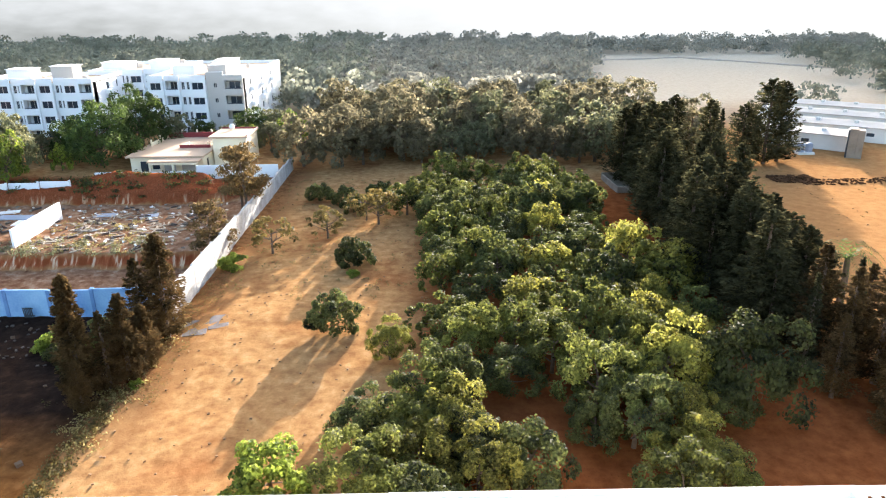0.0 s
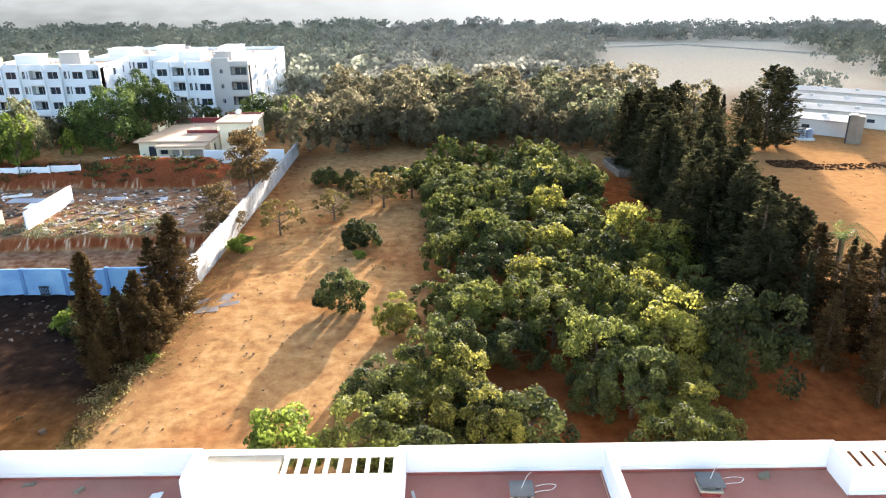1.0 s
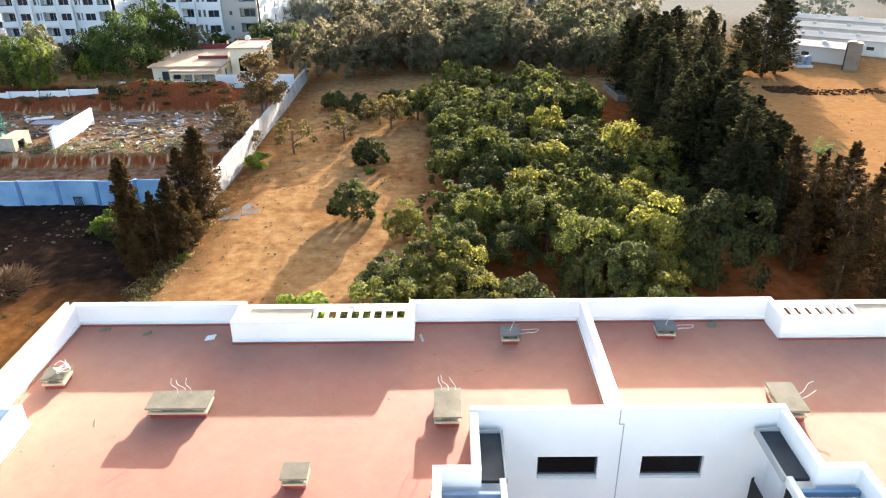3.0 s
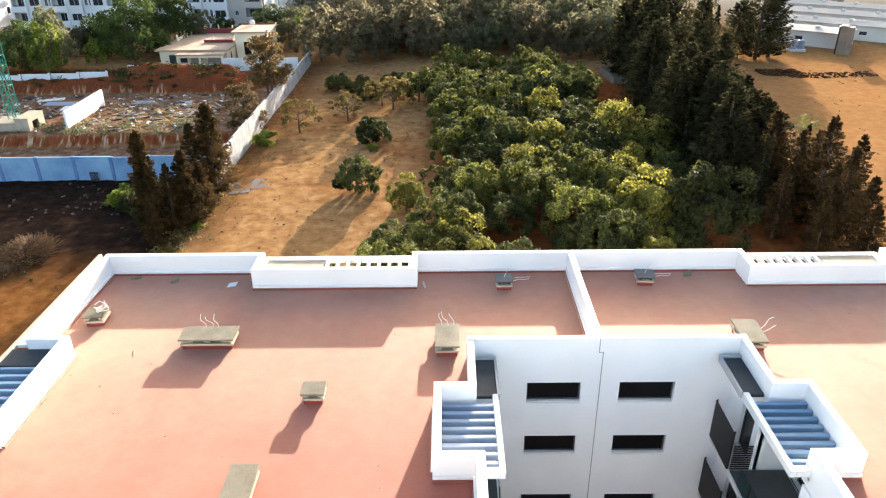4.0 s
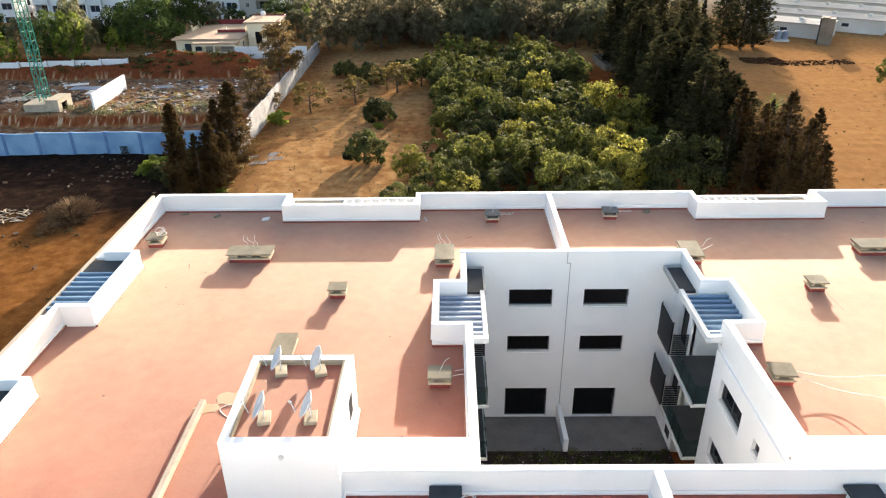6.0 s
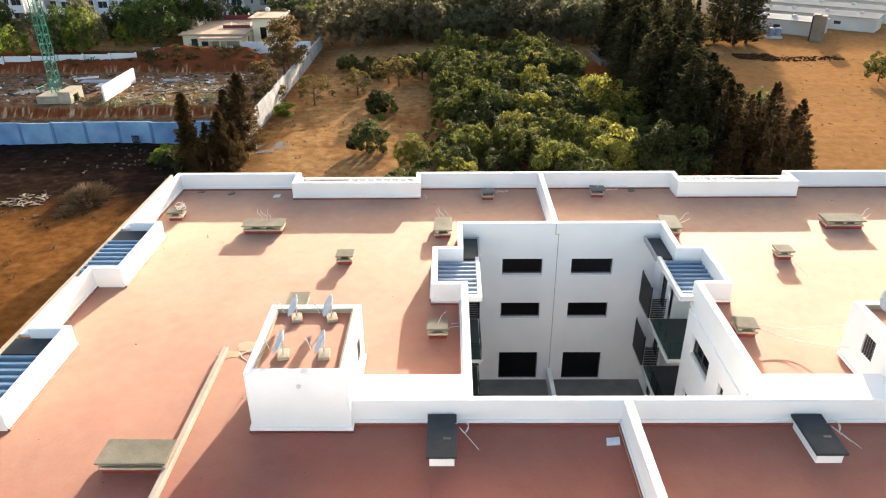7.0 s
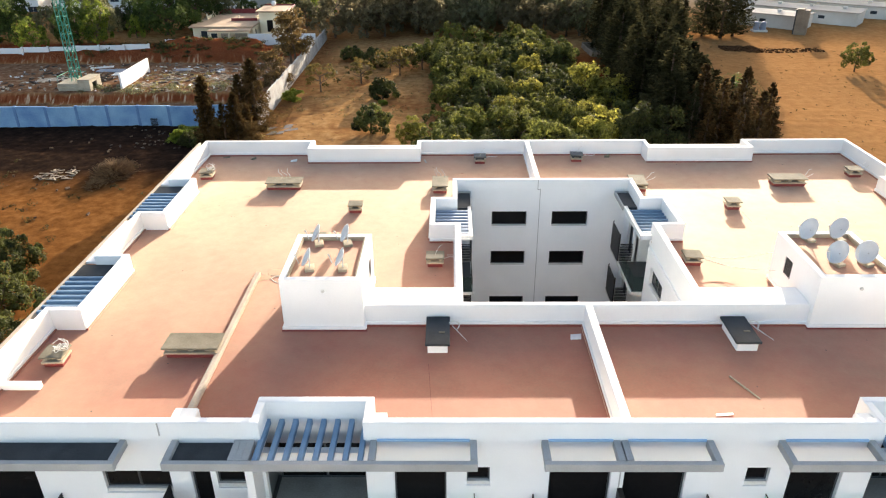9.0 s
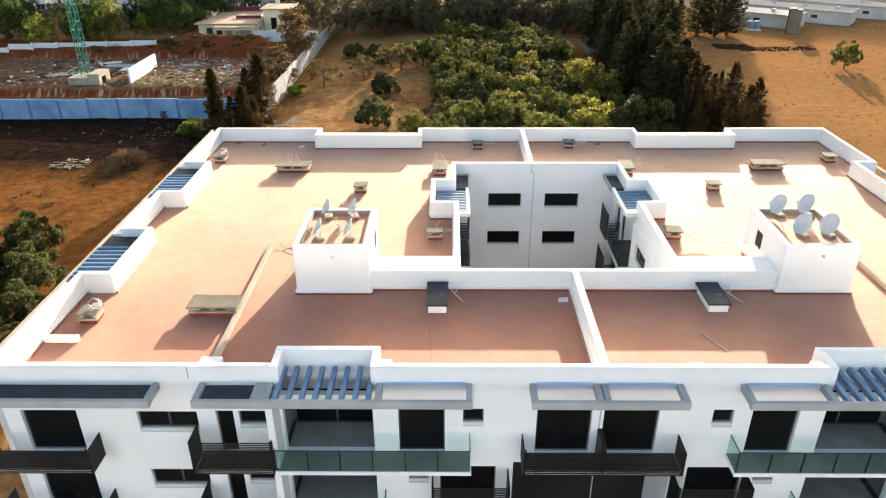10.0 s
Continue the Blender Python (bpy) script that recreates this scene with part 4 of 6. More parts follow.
def court_balcony(s, f):
    """A courtyard balcony: slab, glass balustrade, slatted rail and a tall slatted screen."""
    g = (lambda a, b: (a, b)) if s == 0 else (lambda a, b: (flip(b), flip(a)))
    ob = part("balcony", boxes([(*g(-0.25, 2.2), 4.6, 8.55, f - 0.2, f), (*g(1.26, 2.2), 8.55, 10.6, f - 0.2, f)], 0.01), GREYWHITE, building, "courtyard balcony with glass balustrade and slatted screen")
    part("floor_tiles", boxes([(*g(-0.2, 2.1), 4.65, 8.5, f, f + 0.012)]), DARKTILE, ob)
    for a, b in ((4.65, 5.6), (5.65, 6.6), (6.65, 7.6)):
        part("glass_panel", boxes([(*g(2.12, 2.135), a, b, f - 0.1, f + 1.05)]), GLASS, ob)
        part("post", boxes([(*g(2.1, 2.14), a - 0.05, a, f, f + 1.05)]), BLACKMETAL, ob)
    part("glass_panel", boxes([(*g(1.42, 2.1), 4.62, 4.635, f - 0.1, f + 1.05)]), GLASS, ob)
    tall = part("slat", boxes([(*g(2.16, 2.2), 8.6, 10.7, -0.036, 0.036)]), BLACKMETAL, ob)
    tall.location.z = f
    for k in range(1, 20):
        share("slat", tall.data, ob, Matrix.Translation((0, 0, f + 0.1 * k)))
    part("post", boxes([(*g(2.12, 2.16), 8.6, 8.65, f, f + 2.0)]), BLACKMETAL, ob)
    part("post", boxes([(*g(2.12, 2.16), 10.65, 10.7, f, f + 2.0)]), BLACKMETAL, ob)
    rail = part("slat", boxes([(*g(1.3, 2.1), 8.5, 8.54, -0.03, 0.03)]), BLACKMETAL, ob)
    rail.location.z = f + 0.08
    for k in range(1, 11):
        share("slat", rail.data, ob, Matrix.Translation((0, 0, f + 0.08 + 0.12 * k)))


for s in (0, 1):
    for f in FLOORS[1:]:
        court_balcony(s, f)


# ---- stair heads ----
def stair_head(x0, x1, y0, y1):
    top = 12.6
    part("stair_head", pierced("y", y0, 0.28, x0, x1, RZ, top, []), WHITE, building, "white stair head with a sunken roof")
    part("stair_head", pierced("y", y1 - 0.28, 0.28, x0, x1, RZ, top, []), WHITE, building)
    part("stair_head", pierced("x", x0, 0.28, y0 + 0.28, y1 - 0.28, RZ, top, [(-1.9, -1.1, 11.0, 11.9)] if x0 > 10 else []), WHITE, building)
    part("stair_head", pierced("x", x1 - 0.28, 0.28, y0 + 0.28, y1 - 0.28, RZ, top, [(-1.9, -1.1, 11.0, 11.9)] if x0 < 10 else []), WHITE, building)
    part("stair_head_roof", boxes([(x0 + 0.28, x1 - 0.28, y0 + 0.28, y1 - 0.28, top - 0.34, top - 0.2)]), ROOF, building, "faded red sunken roof")
    each("inner_rim", ([(x0 + 0.28, x1 - 0.28, y1 - 0.36, y1 - 0.28, top - 0.2, top - 0.03), (x1 - 0.36, x1 - 0.28, y0 + 0.28, y1 - 0.36, top - 0.2, top - 0.03),
                             (x0 + 0.28, x0 + 0.36, y0 + 0.28, y1 - 0.36, top - 0.2, top - 0.03)]), 0, CREAM)
    each("cove", [(x0 - 0.08, x1 + 0.08, y0 - 0.08, y0, RZ + 0.06, RZ + 0.22), (x0 - 0.08, x0, y0, y1, RZ + 0.06, RZ + 0.22), (x1, x1 + 0.08, y0, y1, RZ + 0.06, RZ + 0.22)], 0.02, WHITE)
    part("skirting", boxes([(x0 - 0.1, x1 + 0.1, y0 - 0.11, y0, RZ, RZ + 0.06)]), ROOFEDGE, building)
    bm = bmesh.new()
    bmesh.ops.create_cone(bm, cap_ends=True, segments=14, radius1=0.09, radius2=0.07, depth=0.08, matrix=pose(x0 + (x1 - x0) * 0.52, y0 - 0.03, 12.0, 90, 0, 0))
    part("bulkhead_lamp", bm, GREYWHITE, building)
    w = x0 if x0 > 10 else x1
    for k in range(5):
        part("grille_bar", boxes([(w - 0.02 if x0 > 10 else w - 0.05, w + 0.05 if x0 > 10 else w + 0.02, -1.9 + 0.16 * k, -1.87 + 0.16 * k, 11.0, 11.9)]), FRAME, building)


stair_head(-7.05, -3.25, -4.7, 0.05)
stair_head(17.65, 21.4, -4.55, 0.25)


# ---- things on the roofs ----
def wire(points, radius=0.02, mat=CABLE, parent=None):
    bm = bmesh.new()
    pts = [Vector(p) for p in points]
    fine = []
    for i in range(len(pts) - 1):
        p0, p1, p2, p3 = pts[max(i - 1, 0)], pts[i], pts[i + 1], pts[min(i + 2, len(pts) - 1)]
        for k in range(5):
            t = k / 5
            fine.append(0.5 * (2 * p1 + (p2 - p0) * t + (2 * p0 - 5 * p1 + 4 * p2 - p3) * t * t + (3 * p1 - p0 - 3 * p2 + p3) * t ** 3))
    fine.append(pts[-1])
    tube(bm, fine, radius, 5)
    return part("cable", bm, mat, parent, smooth=True)


def vent_stack(x, y, w, d, h=0.45, turn=0, cables="", split=False, z=RZ + 0.04):
    """A roof vent: red-coated foot, mortar block with slots, raw concrete cap slab, and loose cable ends."""
    t = thing("roof_vent", "raw concrete roof vent with slab cap on red roof", "roof vent", "roof vents", at=pose(x, y + 0.12, z, 0, 0, turn))
    part("foot", boxes([(-w / 2 + 0.02, w / 2 - 0.02, -d / 2 + 0.02, d / 2 - 0.02, -0.14, 0.16)], 0.02), ROOFEDGE, t, "red coated foot")
    part("lower_slab", boxes([(-w / 2 - 0.05, w / 2 + 0.05, -d / 2 - 0.05, d / 2 + 0.05, 0.16, 0.27)], 0.02), CREAM, t)
    inset = min(0.3, d * 0.28)
    rows = [(-w / 2 + 0.05, -w / 2 + 0.05 + w * 0.2, -d / 2 + 0.05, d / 2 - 0.05, 0.27, h), (w / 2 - 0.05 - w * 0.2, w / 2 - 0.05, -d / 2 + 0.05, d / 2 - 0.05, 0.27, h)]
    if w > 1.6:
        rows.append((-0.14, 0.14, -d / 2 + 0.05, d / 2 - 0.05, 0.27, h))
    for r in rows:
        part("block", boxes([r], 0.02), CHARCOAL if split else CREAM, t)
    # a solid charcoal block stands for the darkness inside the slot
    part("flue", boxes([(-w * 0.27, w * 0.27, -d / 2 + inset, d / 2 - inset, 0.271, h - 0.003)]), CHARCOAL, t, "charcoal block for the shaded flue opening")
    over = 0.1 if w > 1.6 else 0.08
    cap = boxes([(-w / 2 - over, w / 2 + over, -d / 2 - over, d / 2 + over, h, h + 0.085)], 0.015)
    wobble = random.Random(int(x * 13 + y * 7))
    for v in cap.verts:
        v.co += Vector((wobble.uniform(-0.015, 0.015), wobble.uniform(-0.015, 0.015), wobble.uniform(-0.008, 0.008)))
    part("cap", cap, DARKCAP if split else CONCRETE, t, "stained cap slab")
    rng = random.Random(int(x * 31 + y * 17))
    top = h + 0.08
    if cables == "up":
        for k in range(3):
            a = -0.25 + 0.28 * k
            wire([(a, d / 2 - 0.1, top - 0.02), (a + rng.uniform(-0.05, 0.1), d / 2 - 0.05, top + 0.2), (a - 0.1 - rng.uniform(0, 0.15), d / 2, top + 0.38), (a - 0.2 + rng.uniform(-0.1, 0.1), d / 2 + 0.05, top + rng.uniform(0.5, 0.72))], 0.014, CABLE, t)
    if cables == "tangle":
        for k in range(4):
            r = rng.uniform(0.15, 0.35)
            wire([(w * 0.2, 0, top)] + [(w * 0.35 + r * math.cos(a + k), r * math.sin(a + k), top + 0.1 + 0.06 * i + 0.1 * math.sin(a * 2 + k)) for i, a in enumerate((0, 1.3, 2.6, 3.9, 5.2, 6.4))], 0.018, CABLE, t)
    if cables == "loop":
        wire([(w / 2, 0, h * 0.6), (w / 2 + 0.35, -0.1, h), (w / 2 + 0.8, 0.1, h - 0.1), (w / 2 + 1.0, 0.35, 0.35), (w / 2 + 0.7, 0.6, 0.2), (w / 2 + 0.2, 0.3, h - 0.1)], 0.013, CABLE, t)
        wire([(0, 0, top), (0.2, 0.2, top + 0.35), (0.4, 0.35, top + 0.45)], 0.013, CABLE, t)
    if cables == "side":
        wire([(w / 2, 0.2, h), (w / 2 + 0.25, 0.25, h + 0.15), (w / 2 + 0.5, 0.5, h + 0.35), (w / 2 + 0.75, 0.6, h + 0.4)], 0.014, CABLE, t)
        wire([(w / 2, -0.1, h), (w / 2 + 0.4, 0.1, h + 0.05), (w / 2 + 0.8, 0.35, h + 0.15)], 0.014, CABLE, t)
    return t


vent_stack(-16.75, 14.9, 0.85, 0.85, cables="tangle", turn=4)
vent_stack(-10.75, 13.0, 2.3, 0.95, cables="up")
vent_stack(-5.3, 8.95, 0.8, 0.7)
vent_stack(0.1, 12.7, 0.95, 1.7, cables="up")
vent_stack(3.05, 17.95, 0.75, 0.7, cables="loop", split=True)
vent_stack(10.4, 18.3, 0.8, 0.7, cables="loop", turn=-4, split=True)
vent_stack(-16.6, -7.3, 0.85, 0.85, cables="tangle", turn=3)
vent_stack(-10.75, -6.5, 2.3, 1.05)
vent_stack(-0.05, 1.75, 0.85, 0.75, cables="loop")
vent_stack(14.15, 1.85, 0.85, 0.8, turn=-3)
vent_stack(13.75, 12.9, 0.95, 1.7, cables="side", turn=-3)
vent_stack(19.05, 9.35, 0.8, 0.7)
vent_stack(24.3, 13.4, 2.2, 0.95, cables="side")
vent_stack(29.7, 15.0, 0.85, 0.8, cables="side")
vent_stack(-6.97, 3.85, 0.85, 1.6)
vent_stack(-5.55, 2.2, 1.55, 1.5)


def dark_hatch(x0, x1, y0, y1):
    t = thing("roof_vent", "low white roof vent with charcoal cap slab", "roof vent", "dark capped vents", at=pose((x0 + x1) / 2, (y0 + y1) / 2, RZ + 0.12))
    w, d = x1 - x0, y1 - y0
    part("block", boxes([(-w / 2 + 0.1, w / 2 - 0.1, -d / 2 + 0.1, d / 2 - 0.15, -0.13, 0.3)], 0.02), WHITE, t)
    part("cap", boxes([(-w / 2, w / 2, -d / 2, d / 2, 0.3, 0.42)], 0.02), CHARCOAL, t, "charcoal coated cap slab")
    part("cap_patch", boxes([(w * 0.05, w * 0.3, -d * 0.12, -d * 0.07, 0.42, 0.45)], 0.003), CONCRETE, t)
    for k in range(3):
        a = 0.5 * k
        wire([(w / 2 - 0.05, d * 0.25, 0.42), (w / 2 + 0.2, d * 0.25 + 0.15 * math.cos(a), 0.45), (w / 2 + 0.45, d * 0.22 + 0.1 * k, 0.35), (w / 2 + 0.3, d * 0.12, 0.25), (w / 2 + 0.12, d * 0.2, 0.35), (w / 2 + 0.4 + 0.2 * k, d * 0.1 - 0.35 * k, 0.12)], 0.013, CABLE, t)
    return t


dark_hatch(-0.34, 0.76, -6.65, -4.35)
dark_hatch(13.5, 14.65, -6.5, -4.35)
kerb = part("roof_kerb", boxes([(-9.70, -9.42, -12.2, 0.6, RZ - 0.01, RZ + 0.26)], 0.05), PALEKERB)
tagged(kerb, "low mortar kerb running across red roof", "kerb")
foot = part("roof_kerb_end", boxes([(-10.0, -9.05, -12.2, -10.9, RZ - 0.01, RZ + 0.55)], 0.06), WHITE, kerb)
kerb2 = part("roof_kerb", boxes([(flip(-9.42), flip(-9.70), -12.2, 0.6, RZ - 0.01, RZ + 0.26)], 0.05), PALEKERB)
tagged(kerb2, "low mortar kerb running across red roof", "kerb")
ledge = part("roof_ledge", boxes([(-18.0, -16.35, -9.2, -8.9, RZ - 0.01, RZ + 0.30)], 0.03), WHITE)
tagged(ledge, "short low white upstand on red roof", "upstand")


def satellite_dish(x, y, z, turn, size=0.5, tilt=28):
    t = thing("satellite_dish", "pale grey satellite dish on concrete block", "satellite dish", "rooftop dishes", at=pose(x, y, z, 0, 0, turn))
    part("block", boxes([(-0.32, 0.32, -0.22, 0.22, 0, 0.14)], 0.02), CREAM, t, "concrete block foot")
    bm = bmesh.new()
    tube(bm, [(0, 0, 0.13), (0, 0.02, 0.6)], 0.03, 8)
    part("mast", bm, DISHWHITE, t)
    bm = bmesh.new()
    rings, n = 7, 28
    m = pose(0, -0.1, 0.66, 90 - tilt, 0, 0)
    grid = []
    for i in range(rings):
        r = size * i / (rings - 1)
        grid.append([bm.verts.new(m @ Vector((r * math.cos(2 * math.pi * k / n), 1.08 * r * math.sin(2 * math.pi * k / n), 0.38 * (r * r) / size - 0.12))) for k in range(n)] if i else [bm.verts.new(m @ Vector((0, 0, -0.12)))])
    for k in range(n):
        bm.faces.new((grid[0][0], grid[1][k], grid[1][(k + 1) % n]))
        for i in range(1, rings - 1):
            bm.faces.new((grid[i][k], grid[i + 1][k], grid[i + 1][(k + 1) % n], grid[i][(k + 1) % n]))
    ob = part("reflector", bm, DISHWHITE, t, smooth=True)
    mod = ob.modifiers.new("thick", "SOLIDIFY")
    mod.thickness = 0.02
    bm = bmesh.new()
    tube(bm, [m @ Vector((0, -size, 0.2)), m @ Vector((0, -0.25 * size, size * 1.15))], 0.018, 6)
    part("feed_arm", bm, DISHWHITE, t)
    bm = bmesh.new()
    tube(bm, [m @ Vector((0, -0.3 * size, size * 1.1)), m @ Vector((0, -0.2 * size, size * 1.3))], 0.045, 8)
    part("receiver", bm, GREYWHITE, t)
    bm = bmesh.new()
    tube(bm, [(0, 0.02, 0.54), m @ Vector((0, 0, -0.13))], 0.05, 6)
    part("bracket", bm, SMOOTHGREY, t)
    return t


for dx, dy, a in ((-5.85, -0.75, -78), (-4.4, -0.75, -74), (-5.87, -3.35, -80), (-4.3, -3.35, -83)):
    satellite_dish(dx, dy, 12.4, a, 0.44)
for dx, dy, a in ((18.95, -0.4, -76), (20.5, -0.35, -80), (19.15, -2.95, -72), (20.5, -2.95, -70)):
    satellite_dish(dx, dy, 12.4, a, 0.53)
tagged(wire([(-7.6, 0.0, RZ + 0.02), (-8.3, 0.5, RZ + 0.03), (-8.8, 0.2, RZ + 0.02), (-8.1, -0.3, RZ + 0.02), (-7.4, 0.6, RZ + 0.3), (-7.0, 0.4, 10.9)], 0.02), "loose white cable on red roof", "cable")
tagged(wire([(14.4, 2.0, RZ + 0.5), (16.0, 1.5, RZ + 0.5), (17.7, 0.3, RZ + 1.5)], 0.018), "white cable slung between vent and stair head", "cable")
tagged(wire([(14.4, 1.8, RZ + 0.45), (16.0, 0.9, RZ + 0.3), (17.64, -0.4, RZ + 0.8)], 0.018), "white cable slung between vent and stair head", "cable")


def litter(x, y, w, d, turn, mat, name="litter", label="scrap of pale rubbish lying on roof", z=RZ, h=0.05):
    bm = boxes([(-w / 2, w / 2, -d / 2, d / 2, 0, h)], 0.01)
    for v in bm.verts:
        v.co.x += 0.2 * v.co.y
        v.co.z *= 1 + 0.5 * math.sin(v.co.x * 9)
    ob = part(name, bm, mat, None)
    ob.matrix_world = pose(x, y, z, 0, 0, turn)
    return tagged(ob, label, "litter")


litter(-11.2, 18.5, 0.45, 0.42, 10, PAPER)
litter(-14.4, 18.9, 0.25, 0.35, -20, CONCRETE, "rubble_lump", "grey mortar lump on roof", h=0.12)
litter(-16.6, 19.3, 0.5, 0.2, 8, CONCRETE, "rubble_lump", "grey mortar lump on roof")
litter(-1.1, 18.3, 0.12, 0.6, 25, SHEDROOF, "offcut", "short timber offcut on roof")
litter(12.9, 19.2, 0.4, 0.3, 0, CONCRETE, "rubble_lump", "grey mortar lump on roof", h=0.15)
litter(1.5, 15.8, 0.5, 0.25, 20, ROOF, "coating_patch", "pale worn patch of roof coating", h=0.012)
litter(6.6, -5.3, 0.5, 0.4, 3, PAPER)
litter(13.0, -9.0, 0.08, 1.6, 38, TIMBER, "timber_batten", "loose timber batten on roof")
litter(-14.0, 12.4, 0.04, 0.45, 30, TIMBER, "timber_batten", "loose timber batten on roof", h=0.025)
litter(11.6, -10.7, 0.7, 0.12, 5, PAPER)
litter(3.0, -11.1, 0.5, 0.15, -8, PAPER)

SMEAR = material("dried_mortar_smear", (0.54, 0.40, 0.27), 0.95, (0.42, 0.28, 0.18), 1.2, 16, 0.1)
rs = random.Random(8)
for x, y, r in ((-8.6, 0.9, 0.75), (-7.9, 1.3, 0.5), (-9.3, 0.3, 0.55)):
    bm = bmesh.new()
    ring = [bm.verts.new((r * (0.7 + 0.5 * rs.random()) * math.cos(a * 0.449), 0.6 * r * (0.7 + 0.5 * rs.random()) * math.sin(a * 0.449), 0.004)) for a in range(14)]
    bm.faces.new(ring)
    face = bmesh.ops.extrude_face_region(bm, geom=list(bm.faces))
    for v in face["geom"]:
        if isinstance(v, bmesh.types.BMVert):
            v.co.z += 0.012
            v.co.x *= 0.94
            v.co.y *= 0.94
    bmesh.ops.recalc_face_normals(bm, faces=list(bm.faces))
    ob = part("mortar_smear", bm, SMEAR)
    ob.matrix_world = pose(x, y, RZ - 0.004)
    tagged(ob, "thin pale smear of dried mortar on roof", "mortar")
SEAM = material("seam_bitumen", (0.19, 0.045, 0.035), 0.7, (0.12, 0.03, 0.025), 3, 30, 0.05)
for x, y, w, d in ((-0.06, -9.1, 0.014, 3.5), (19.5, 8.5, 0.012, 2.5)):
    ob = part("roof_seam", boxes([(-w / 2, w / 2, -d / 2, d / 2, -0.002, 0.004)]), SEAM)
    ob.matrix_world = pose(x, y, RZ, 0, 0, 2.0 * x % 7 - 3)
    tagged(ob, "thin dark seam in red roof coating", "seam")
rs = random.Random(77)
bm = bmesh.new()
for i in range(90):
    x, y = (rs.uniform(-16.5, 1.0), rs.uniform(-11.3, 19.3)) if i % 2 else (rs.uniform(13.2, 29.5), rs.uniform(-11.3, 19.3))
    s = rs.uniform(0.012, 0.03)
    brick(bm, x, x + s * rs.uniform(1, 3), y, y + s * rs.uniform(1, 2), RZ - 0.005, RZ + s * 0.5)
tagged(part("roof_grit", bm, CHARCOAL), "small dark specks of grit on red roofs", "grit", kind="stuff")

# ---- boundary walls and building site ----
long_wall = thing("boundary_wall", "weathered whitewashed wall along bare orchard track", "wall", kind="structure")
n = 18
for k in range(n):
    a, b = 58.0 + (118 - 58.0) * k / n, 58.0 + (118 - 58.0) * (k + 1) / n
    g0 = float(ground_height(-24.3, (a + b) / 2))
    h = 3.3 - 0.15 * (k % 3 == 1) - 0.055 * k
    part("panel", boxes([(-24.75 - 0.045 * k * 0.5, -24.5 - 0.045 * k * 0.5, a + 0.02, b - 0.02, g0 - 2.6, g0 + h)], 0.02), PALEWALL, long_wall)
    part("pier", boxes([(-24.85 - 0.045 * k * 0.5, -24.48 - 0.045 * k * 0.5, b - 0.15, b + 0.15, g0 - 2.6, g0 + h + 0.04)], 0.02), PALEWALL, long_wall)
blue_wall = thing("boundary_wall", "pale blue painted block wall with piers and litter at its foot", "wall", kind="structure")
for k in range(15):
    b, a = -24.8 - 4.2 * k, -24.8 - 4.2 * (k + 1)
    top = 2.55 - 0.12 * (k % 4 == 2) - 0.02 * k
    part("panel", boxes([(a + 0.02, b - 0.02, 60.6, 60.85, -2.7, top)], 0.02), BLUEWALL, blue_wall)
    part("pier", boxes([(a - 0.18, a + 0.18, 60.5, 60.95, -2.7, top + 0.05)], 0.02), BLUEPIER, blue_wall)
low_wall = thing("boundary_wall", "low white wall behind the dug site", "wall", kind="structure")
for k in range(8):
    x, y = -57.0 - 4.6 * k, 104.6 - 0.55 * k
    g = float(ground_height(x - 2.2, y))
    part("panel", boxes([(x - 4.5, x, y, y + 0.25, g - 0.4, g + 0.95 - 0.08 * (k % 2))], 0.02), FARWHITE, low_wall)
    part("pier", boxes([(x - 0.06, x + 0.2, y - 0.04, y + 0.29, g - 0.4, g + 1.1)], 0.02), FARWHITE, low_wall)
for k in range(9):
    x = -56.8 + 3.4 * k
    part("panel", boxes([(x, x + 3.35, 112.6, 112.85, 0.0, 1.6 if k < 5 else 2.6)], 0.02), FARWHITE, low_wall)

grille = thing("pallet", "dark slatted pallet leaning on the blue wall", "pallet", at=pose(-39.5, 60.28, 0.0, 6) @ Matrix.Diagonal((0.58, 1, 0.85, 1)))
for k in range(6):
    part("slat", boxes([(-0.75 + 0.27 * k, -0.6 + 0.27 * k, -0.03, 0.03, -0.4, 1.0)], 0.01), CHARCOAL, grille)
for z in (-0.2, 0.75):
    part("bearer", boxes([(-0.78, 0.92, 0.035, 0.12, z, z + 0.12)], 0.01), CHARCOAL, grille)
hoarding = part("site_wall", boxes([(-0.15, 0.15, -6.2, 6.2, -0.6, 2.3)], 0.02), FARWHITE)
hoarding.matrix_world = pose(-53.0, 87.6, -0.4, 0, 0, 1.0)
tagged(hoarding, "freestanding white painted wall on building site", "wall", kind="structure")

crane = thing("tower_crane", "green lattice tower crane mast on concrete footing", "crane", at=pose(-60.5, 82.5, -0.9))
for k in range(4):
    part("ballast_slab", boxes([(-2.3 + 0.05 * (k % 2), 1.2, -2.3 + 0.04 * (k % 2), 2.0, 0.4 * k, 0.4 * k + 0.37)], 0.03), CREAM, crane, "stacked concrete ballast")
part("ballast_box", pierced("y", -2.4, 0.25, 1.25, 3.1, 0, 2.1, []), CREAM, crane)
part("ballast_box", pierced("x", 2.85, 0.25, -2.15, 1.7, 0, 2.1, [(-1.4, 0.2, 0.3, 1.6)]), CREAM, crane)
part("ballast_box", boxes([(1.25, 1.5, -2.15, 1.7, 0, 2.1), (1.5, 2.85, 1.45, 1.7, 0, 2.1), (1.2, 3.15, -2.45, 1.75, 2.1, 2.25)], 0.02), CREAM, crane)
half, top = 0.58, 46.0
